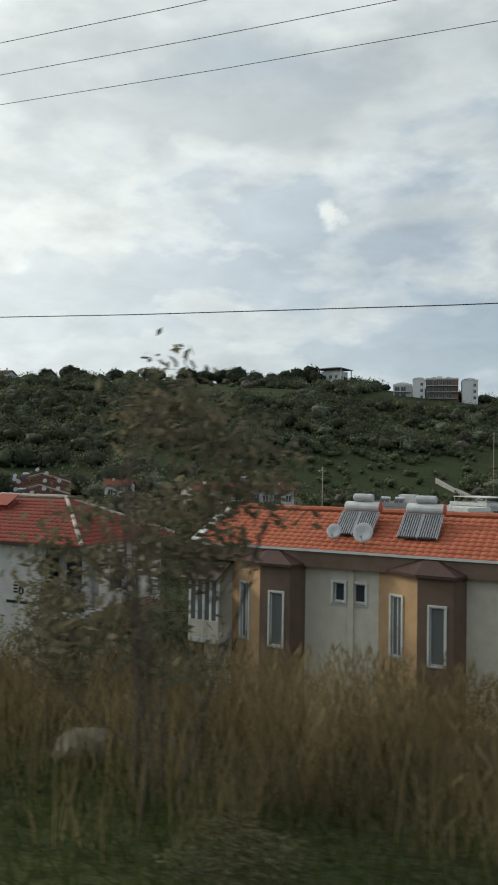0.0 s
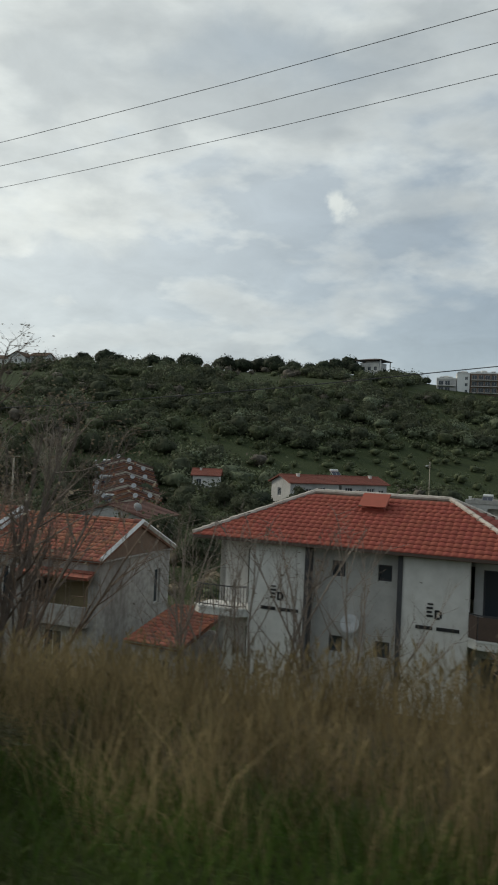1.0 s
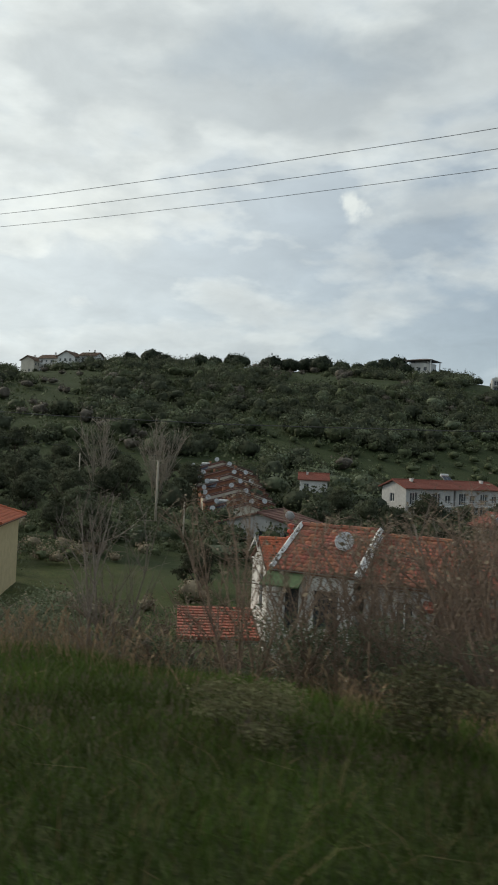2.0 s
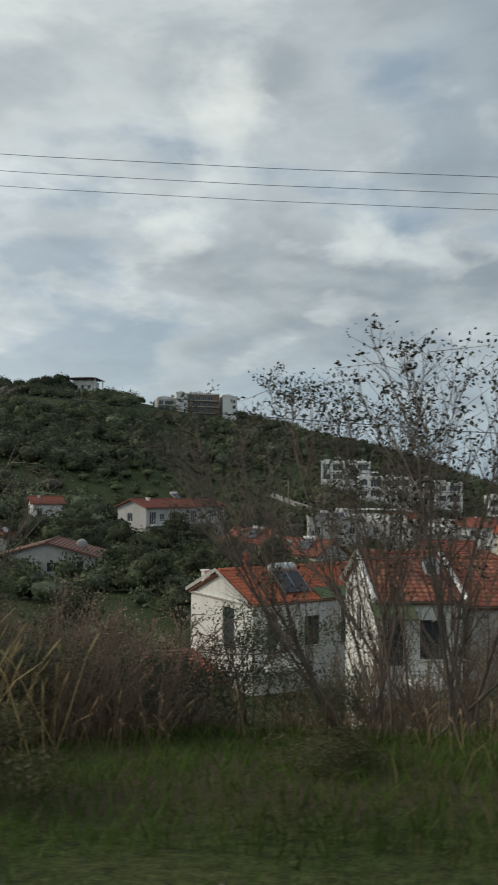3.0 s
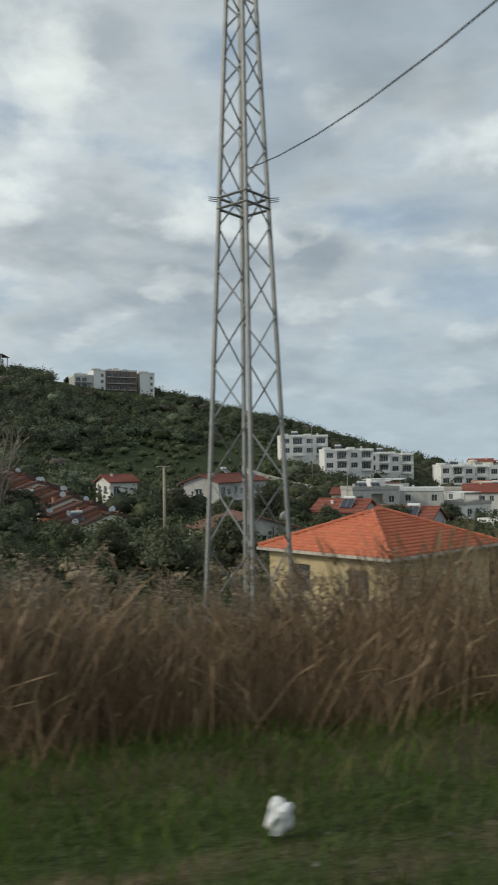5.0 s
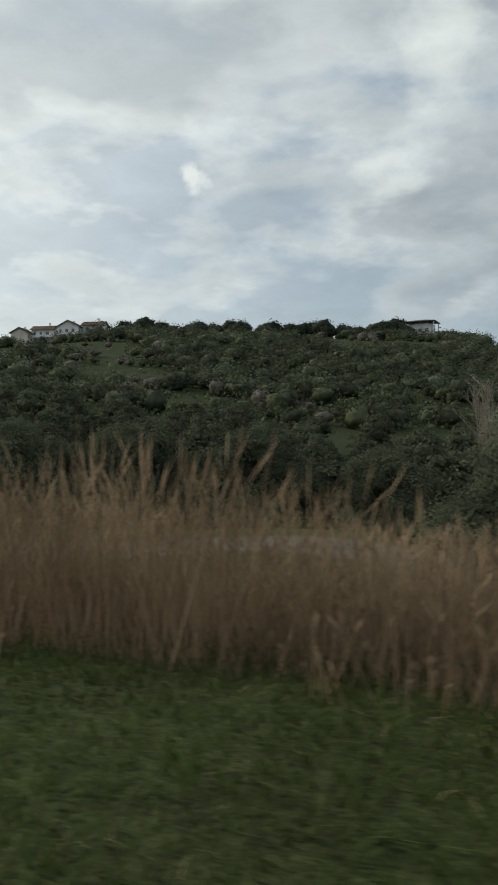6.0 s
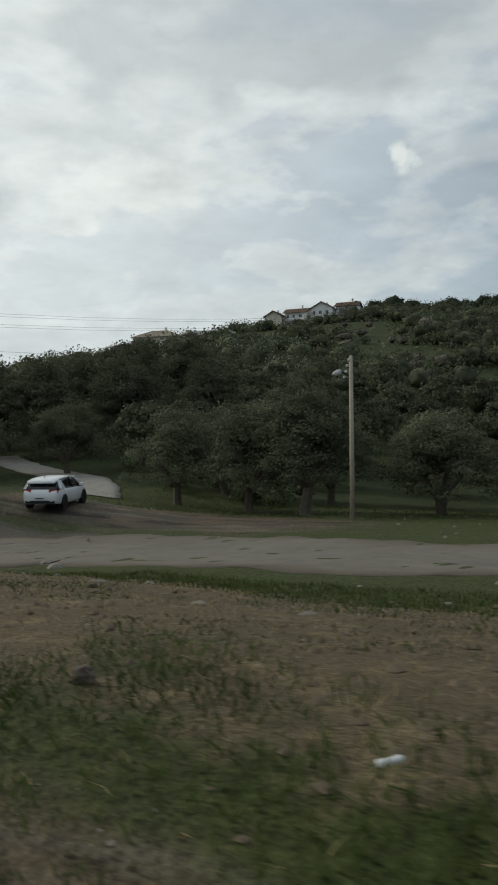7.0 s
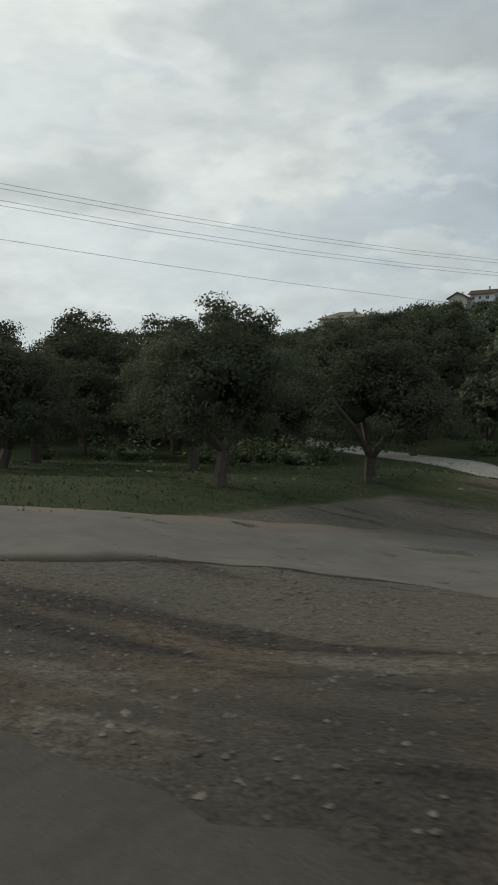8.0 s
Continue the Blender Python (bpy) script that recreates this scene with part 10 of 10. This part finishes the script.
pebbles("loose_stones", "loose pale stones strewn over the bare earth", 6500, (-149, -122, 2.6, 13), (0.007, 0.028), 91, lambda x, y, rng: zones(x, y)[0] + zones(x, y)[1] > 0.35)
pebbles("gravel_bed", "coarse grey gravel beside the road", 26000, (-166, -136, 2.7, 19), (0.008, 0.034), 92, lambda x, y, rng: rng.uniform(size=len(x)) < zones(x, y)[1])
pebbles("earth_clods", "small dark clods of earth over the bare field", 5200, (-149, -124, 2.8, 13.5), (0.012, 0.075), 95, lambda x, y, rng: zones(x, y)[0] + 0.25 * rng.normal(size=len(x)) > 0.3, "clod")
pebbles("verge_stones", "scattered small stones on the verge", 700, (-110, -36, 2.7, 6.5), (0.008, 0.035), 93)
pebbles("grove_stones", "pale stones scattered by the lane", 500, (-190, -118, 22, 36), (0.02, 0.13), 94, lambda x, y, rng: y > road_y(x) + 20)


# ---------------------------------------------------------------- litter
def crumpled(name, x, y, size, material, label, seed, category="litter", lift=0.0):
    rng = np.random.default_rng(seed)
    bm = bmesh.new()
    bmesh.ops.create_icosphere(bm, subdivisions=3, radius=1.0)
    dirs = rng.normal(size=(14, 3))
    for v in bm.verts:
        p = np.array(v.co)
        k = 1 + 0.28 * np.sin(dirs @ p * 3.1).mean() * 3 + rng.normal() * 0.05
        v.co = (p[0] * k * size[0], p[1] * k * size[1], max(p[2] * k, -0.75) * size[2])
    me = bpy.data.meshes.new(name)
    bm.to_mesh(me)
    bm.free()
    me.materials.append(M[material])
    ob = new(name, me)
    ob.location = (x, y, gz(x, y) + size[2] * 0.7 + lift)
    return tagged(ob, label, category, "litter on the verge")


crumpled("plastic_bag", -29.15, 2.0, (0.15, 0.11, 0.12), "bag_white", "white plastic bag lying in verge grass", 1, lift=0.06)
crumpled("plastic_bag", -92.4, 7.2, (0.08, 0.06, 0.11), "bag_white", "crumpled white plastic bag on green grass", 2, lift=0.04)
crumpled("plastic_bag", -76.6, 4.95, (0.09, 0.06, 0.05), "bag_blue", "crumpled blue and white bag on the grass", 3, lift=0.05)
crumpled("plastic_bag", -125.15, 13.1, (0.12, 0.08, 0.09), "bag_white", "small white bag below the dry reeds", 4, lift=0.05)
crumpled("plastic_bag", -124.68, 12.8, (0.1, 0.085, 0.14), "bag_white", "upright pale sack among dry stalks", 5)
crumpled("plastic_bag", -86.9, 7.2, (0.1, 0.06, 0.05), "bag_white", "torn white wrapper on the grass", 6, lift=0.05)
crumpled("carton", -131.9, 12.75, (0.17, 0.13, 0.11), "carton", "crushed brown carton on the grass", 7)
can = Mesh(pose(-132.55, 11.88, gz(-132.55, 11.88) + 0.06, 0, 78, 28))
can.lathe([(0.012, -0.06), (0.017, -0.054), (0.018, -0.02), (0.014, 0.01), (0.018, 0.04), (0.014, 0.054), (0.01, 0.058)], 12)
tagged(part("drink_can", can, M["bag_white"]), "dented pale drink can lying in the grass", "can", "litter on the verge")
crumpled("earth_clod", -134.74, 12.66, (0.075, 0.065, 0.07), "bark", "dark brown clod of earth and roots", 8, "clod")
crumpled("plastic_bag", -140.5, 14.2, (0.07, 0.05, 0.04), "bag_white", "small white scrap on the bare ground", 9, lift=0.02)
crumpled("plastic_scrap", -120.93, 11.36, (0.06, 0.05, 0.06), "bag_white", "small white bag on the verge grass", 20)
crumpled("plastic_scrap", -121.91, 10.08, (0.06, 0.035, 0.03), "bag_white", "crumpled white wrapper lying in the grass", 21)
crumpled("plastic_scrap", -121.72, 9.98, (0.04, 0.035, 0.03), "bag_white", "scrap of white plastic in the grass", 22)
crumpled("plastic_scrap", -123.96, 10.66, (0.02, 0.012, 0.008), "bag_white", "torn white scrap on the grass", 23)
crumpled("plastic_scrap", -123.58, 10.28, (0.022, 0.01, 0.008), "bag_white", "white paper scrap on the grass", 24)
crumpled("plastic_scrap", -145.83, 12.85, (0.045, 0.035, 0.03), "bag_white", "pale crumpled scrap on bare ground", 25)
crumpled("plastic_scrap", -146.19, 12.20, (0.05, 0.025, 0.015), "bag_white", "flat white scrap on the gravel", 26)
crumpled("plastic_scrap", -142.46, 12.19, (0.022, 0.02, 0.018), "bag_white", "small white scrap on turf", 27)
crumpled("plastic_scrap", -85.59, 9.06, (0.04, 0.025, 0.02), "bag_white", "white wrapper on the verge grass", 28)
stk = Mesh(Matrix.Translation((-125.06, 10.60, gz(-125.06, 10.60)))).tube([(0, 0, -0.3), (0.01, 0, 0.3), (0.0, 0.01, 0.62)], [0.024, 0.022, 0.018], 7)
tagged(part("stake", stk, M["wood_old"]), "short weathered brown stake in the verge", "stake")
blk = Mesh(pose(-131.67, 11.8, gz(-131.67, 11.8), 0, 0, 15)).box(-0.1, -0.055, -0.05, 0.1, 0.055, 0.05, bevel=0.012)
tagged(part("concrete_block", blk, M["concrete"]), "grey concrete block lying in the grass", "block")
brd = Mesh(pose(-137.95, 11.98, gz(-137.95, 11.98) + 0.04, 0, 0, -14)).box(-0.32, -0.02, 0, 0.32, 0.02, 0.012, bevel=0.003)
tagged(part("white_board", brd, M["plaster_white"]), "long white board lying on the field", "board")
for k, (x, d, l, a) in enumerate(((-125.9, 4.9, 1.3, 0.2), (-125.2, 4.7, 1.0, 2.9), (-124.3, 4.6, 1.0, 0.5), (-99.4, 6.3, 0.9, 0.6), (-98.2, 7.2, 1.3, 2.8), (-65.2, 6.2, 1.2, 2.2), (-64.6, 5.9, 0.9, 0.8), (-79.0, 7.4, 1.4, 2.7), (-46, 5.2, 1.1, 0.3))):
    y = float(road_y(x)) + d
    rng = np.random.default_rng(k)
    pts, px, py, h = [], x, y, a
    for i in range(7):
        pts.append((px, py, gz(px, py) + 0.05 + 0.05 * rng.uniform()))
        h += rng.normal() * 0.28
        px, py = px + math.cos(h) * l / 6, py + math.sin(h) * l / 6
    tagged(part("fallen_branch", Mesh().tube(pts, [0.006, 0.006, 0.0055, 0.005, 0.004, 0.003, 0.002], 5), M["twig"]), "dry grey-brown branch lying in the grass", "branch", "fallen branches")


# ---------------------------------------------------------------- road furniture
def delineator():
    x, y = -69.08, 2.25
    z = gz(x, y)
    t = thing("delineator_post", pose(x, y, z, 0, 2, -10), "white plastic roadside delineator post", "delineator post")
    shell = Mesh()
    prof = [(-0.055, 0.02), (-0.04, -0.03), (0.0, -0.045), (0.04, -0.03), (0.055, 0.02), (0.0, 0.03)]
    shell.rings([[(px, py, -0.1) for px, py in prof], [(px, py, 1.0) for px, py in prof], [(px * 0.95, py * 0.9, 1.04 - px * 0.5) for px, py in prof]])
    part("post", shell, M["trim_white"], t)


delineator()


def chevron_sign():
    """A red bend marker with a broad white arrow, beside the road."""
    x, y = -36.19, 0.33
    z = gz(x, y)
    t = thing("bend_marker_sign", pose(x, y, z, 0, 0, 19), "red bend marker with a white arrow on a grey post", "road sign")
    part("post", Mesh().tube([(0.0, 0.05, -0.3), (0.0, 0.05, 2.5 - z)], 0.03, 8), M["galvanised"], t)
    z0, z1, half, r = 1.5 - z, 2.58 - z, 0.36, 0.06
    rim = [(sx * (half - r) + r * math.cos(a), (z1 - r if sz > 0 else z0 + r) + r * math.sin(a))
           for sx, sz, start in ((1, 1, 0), (-1, 1, 90), (-1, -1, 180), (1, -1, 270)) for a in (radians(start + 18 * k) for k in range(6))]
    plate = Mesh()
    plate.rings([[(px, -0.012, pz) for px, pz in rim], [(px, 0.012, pz) for px, pz in rim]])
    b = part("board", plate, M["sign_red"], t, "red reflective sign board with rounded corners")
    mid = 0.5 * (z0 + z1)
    for s in (-1, 1):
        # one limb of the arrow, from its tip to the edge of the board
        pts = [(half - 0.4, mid), (half - 0.19, mid), (half - 0.006, mid + s * 0.24), (half - 0.006, mid + s * 0.5)]
        limb = Mesh()
        limb.rings([[(px, -0.019, pz) for px, pz in pts], [(px, -0.0125, pz) for px, pz in pts]])
        part("arrow_limb", limb, M["sign_white"], b, "white reflective band")
    for pz in (z0 + 0.25, z1 - 0.25):
        part("clamp", Mesh().box(-0.06, 0.0125, pz - 0.02, 0.06, 0.09, pz + 0.02, bevel=0.004), M["galvanised"], t)


chevron_sign()


def round_sign():
    """A round grey end-of-restriction sign: two small cars crossed by a dark band; its face looks along +x."""
    x, y, zc, r = -143.23, 11.31, 0.075, 0.332
    z = gz(x, y)
    t = thing("round_road_sign", pose(x, y, z, 0, 0, 0), "round grey road sign with two cars crossed by a dark band", "road sign")
    h = zc - z
    part("post", Mesh().tube([(-0.05, 0.0, -0.4), (-0.05, 0.0, h + r * 0.7)], 0.034, 12), M["pole_grey"], t, "tubular grey steel post")
    face = Matrix.Translation((0, 0, h)) @ Matrix.Rotation(radians(90), 4, "Y") @ Matrix.Rotation(radians(90), 4, "Z")
    # local x to the right, y up, z towards the viewer
    disc = part("disc", Mesh(face).lathe([(r - 0.004, -0.012), (r, -0.006), (r, 0.006), (r - 0.004, 0.012)], 48), M["sign_grey"], t, "pale grey sheet-metal disc")
    rim = Mesh(face)
    rim.rings([[(rr * math.cos(2 * math.pi * k / 48), rr * math.sin(2 * math.pi * k / 48), zz) for k in range(48)] for rr, zz in ((r + 0.002, -0.014), (r + 0.006, 0.0), (r + 0.002, 0.016), (r - 0.012, 0.016), (r - 0.012, 0.0125))], caps=False)
    part("rim", rim, M["sign_dark"], disc, "dark rolled rim")
    part("band", Mesh(face @ Matrix.Rotation(radians(-9), 4, "Z")).box(-r * 0.13, -r * 0.95, 0.0125, r * 0.13, r * 0.95, 0.016), M["sign_dark"], disc, "dark diagonal band")
    for s in (-1, 1):
        icon = Mesh(face @ Matrix.Translation((s * r * 0.53, 0.0, 0.0125)) @ Matrix.Scale(r * 0.25, 4))
        d = 0.03
        for x0, y0, x1, y1 in ((-1.0, -0.35, 1.0, 0.05), (-0.95, -0.8, -0.6, -0.35), (0.6, -0.8, 0.95, -0.35), (-1.0, 0.05, -0.62, 0.2), (0.62, 0.05, 1.0, 0.2), (-0.62, 0.72, 0.62, 0.86)):
            icon.box(x0, y0, 0, x1, y1, d)
        for k in (-1, 1):
            icon.rings([[(k * 0.62, 0.86, 0), (k * 0.46, 0.72, 0), (k * 0.68, 0.05, 0), (k * 0.86, 0.05, 0)][::k], [(k * 0.62, 0.86, d), (k * 0.46, 0.72, d), (k * 0.68, 0.05, d), (k * 0.86, 0.05, d)][::k]])
        part("car_symbol", icon, M["sign_dark"], disc, "dark car symbol")


round_sign()


# ---------------------------------------------------------------- parked car
def parked_car():
    """A white five-door hatchback; its nose points along local +y."""
    cx, cy, head = -155.3, 37.6, 18.0
    z = (gz(cx - 0.7, cy - 1.3) + gz(cx + 0.7, cy + 1.3)) / 2 + 0.03
    t = thing("parked_car", pose(cx, cy, z, 0, 0, head) @ Matrix.Diagonal((0.94, 0.94, 0.94, 1)), "white five-door hatchback parked beside the lane", "car")
    # stations along the car: y, half width, sill, waist height
    st = [(-2.18, 0.62, 0.42, 0.72), (-2.12, 0.8, 0.32, 0.86), (-1.95, 0.88, 0.26, 0.95), (-1.4, 0.905, 0.22, 0.95), (-0.6, 0.905, 0.2, 0.93), (0.4, 0.9, 0.2, 0.91), (1.2, 0.89, 0.22, 0.88), (1.7, 0.85, 0.25, 0.8), (2.02, 0.72, 0.3, 0.7), (2.18, 0.5, 0.36, 0.6)]
    body = Mesh()
    rings = []
    for y, w, lo, hi in st:
        half = [(w * 0.86, lo), (w * 0.97, lo + 0.07), (w, lo + (hi - lo) * 0.55), (w * 0.975, hi - 0.06), (w * 0.9, hi), (w * 0.45, hi + 0.03)]
        rings.append([(x, y, zz) for x, zz in half] + [(-x, y, zz) for x, zz in reversed(half)])
    body.rings(rings)
    b = part("body", body, M["car_white"], t, smooth=True)
    # cabin: roof shell over dark glass
    cab = [(-2.02, 0.66, 0.92, 0.98), (-1.75, 0.66, 0.95, 1.26), (-1.45, 0.63, 0.94, 1.42), (-0.7, 0.62, 0.93, 1.475), (0.0, 0.61, 0.92, 1.47), (0.55, 0.6, 0.9, 1.37), (1.25, 0.7, 0.88, 0.93)]
    glass_mesh = Mesh()
    rings = []
    for y, w, lo, hi in cab:
        rings.append([(0.84, y, lo), (w + (0.84 - w) * 0.25, y, lo + (hi - lo) * 0.8), (w - 0.02, y, hi - 0.035), (-w + 0.02, y, hi - 0.035), (-w - (0.84 - w) * 0.25, y, lo + (hi - lo) * 0.8), (-0.84, y, lo)])
    glass_mesh.rings(rings)
    part("window", glass_mesh, M["car_glass"], t, "dark tinted window band", smooth=True)
    roof = Mesh()
    rr = []
    for y, w, hi in ((-1.98, 0.64, 1.3), (-1.9, 0.665, 1.36), (-1.45, 0.665, 1.45), (-0.7, 0.655, 1.485), (0.0, 0.64, 1.48), (0.62, 0.62, 1.38)):
        rr.append([(w + 0.03, y, hi - 0.09), (w, y, hi - 0.03), (w * 0.6, y, hi + 0.005), (-w * 0.6, y, hi + 0.005), (-w, y, hi - 0.03), (-w - 0.03, y, hi - 0.09)])
    roof.rings(rr)
    part("roof", roof, M["car_white"], t, smooth=True)
    for s in (-1, 1):
        pil = Mesh()
        pil.tube([(s * 0.86, -1.75, 0.93), (s * 0.7, -1.62, 1.33)], [0.1, 0.07], 6)
        pil.tube([(s * 0.86, -1.35, 0.94), (s * 0.7, -1.5, 1.33)], [0.09, 0.06], 6)
        pil.tube([(s * 0.85, 1.22, 0.9), (s * 0.64, 0.5, 1.4)], [0.04, 0.04], 6)
        part("pillar", pil, M["car_white"], t)
        part("b_post", Mesh().tube([(s * 0.86, -0.1, 0.92), (s * 0.665, -0.25, 1.43)], 0.035, 6), M["car_black"], t)
        lamp = Mesh(Matrix.Translation((s * 0.64, -2.1, 0.88)))
        lamp.rings([[(-0.2 * s, -0.06, -0.05), (0.2 * s, 0.04, -0.08), (0.24 * s, 0.14, 0.06), (-0.2 * s, -0.04, 0.06)], [(-0.2 * s, 0.1, -0.05), (0.2 * s, 0.2, -0.08), (0.22 * s, 0.26, 0.06), (-0.2 * s, 0.1, 0.06)]])
        part("tail_lamp", lamp, M["lamp_red"], t, "dark red tail lamp")
        mir = Mesh(Matrix.Translation((s * 0.98, 0.75, 0.98))).box(-0.1, -0.06, -0.06, 0.1, 0.07, 0.09, bevel=0.025)
        part("wing_mirror", mir, M["car_white"], t)
        for ky, nm in ((-0.35, "door_handle"), (0.5, "door_handle")):
            part(nm, Mesh(Matrix.Translation((s * 0.905, ky, 0.8))).box(-0.015, -0.1, -0.015, 0.015, 0.1, 0.015, bevel=0.006), M["car_white"], t)
        for wy in (-1.32, 1.34):
            wheel = part("wheel", Mesh(Matrix.Translation((s * 0.8, wy, 0.315)) @ Matrix.Rotation(radians(90), 4, "Y")).lathe([(0.2, -0.1), (0.29, -0.1), (0.315, -0.06), (0.315, 0.06), (0.29, 0.1), (0.2, 0.1)], 20), M["rubber"], t)
            rim = Mesh(Matrix.Translation((s * 0.86, wy, 0.315)) @ Matrix.Rotation(radians(90), 4, "Y"))
            rim.lathe([(0.2, -0.03), (0.215, 0.0), (0.2, 0.035), (0.06, 0.02)], 16)
            part("rim", rim, M["steel"], wheel)
            arch = Mesh(Matrix.Translation((s * 0.888, wy, 0.33)) @ Matrix.Rotation(radians(90), 4, "Y")).lathe([(0.36, -0.03), (0.37, 0.0), (0.36, 0.022)], 18)
            part("wheel_arch", arch, M["car_black"], t)
    part("bumper", Mesh().rings([[(x, -2.2 + 0.12 * abs(x) ** 2, 0.3) for x in (-0.7, -0.35, 0, 0.35, 0.7)] + [(x, -1.95, 0.3) for x in (0.7, -0.7)], [(x, -2.21 + 0.12 * abs(x) ** 2, 0.44) for x in (-0.7, -0.35, 0, 0.35, 0.7)] + [(x, -1.95, 0.44) for x in (0.7, -0.7)]]), M["car_black"], t, "dark lower rear bumper")
    plate = part("number_plate", Mesh().box(-0.26, -2.235, 0.5, 0.26, -2.2, 0.61, bevel=0.004), M["plate_white"], t)
    part("plate_bar", Mesh().box(-0.2, -2.24, 0.535, 0.2, -2.236, 0.575), M["black_letter"], plate)
    part("rear_wiper", Mesh().tube([(0.0, -2.0, 1.02), (0.35, -1.93, 1.1)], 0.012, 5), M["car_black"], t)
    part("aerial", Mesh().tube([(0, -1.5, 1.47), (0, -1.62, 1.55)], [0.02, 0.008], 5), M["car_black"], t)


parked_car()
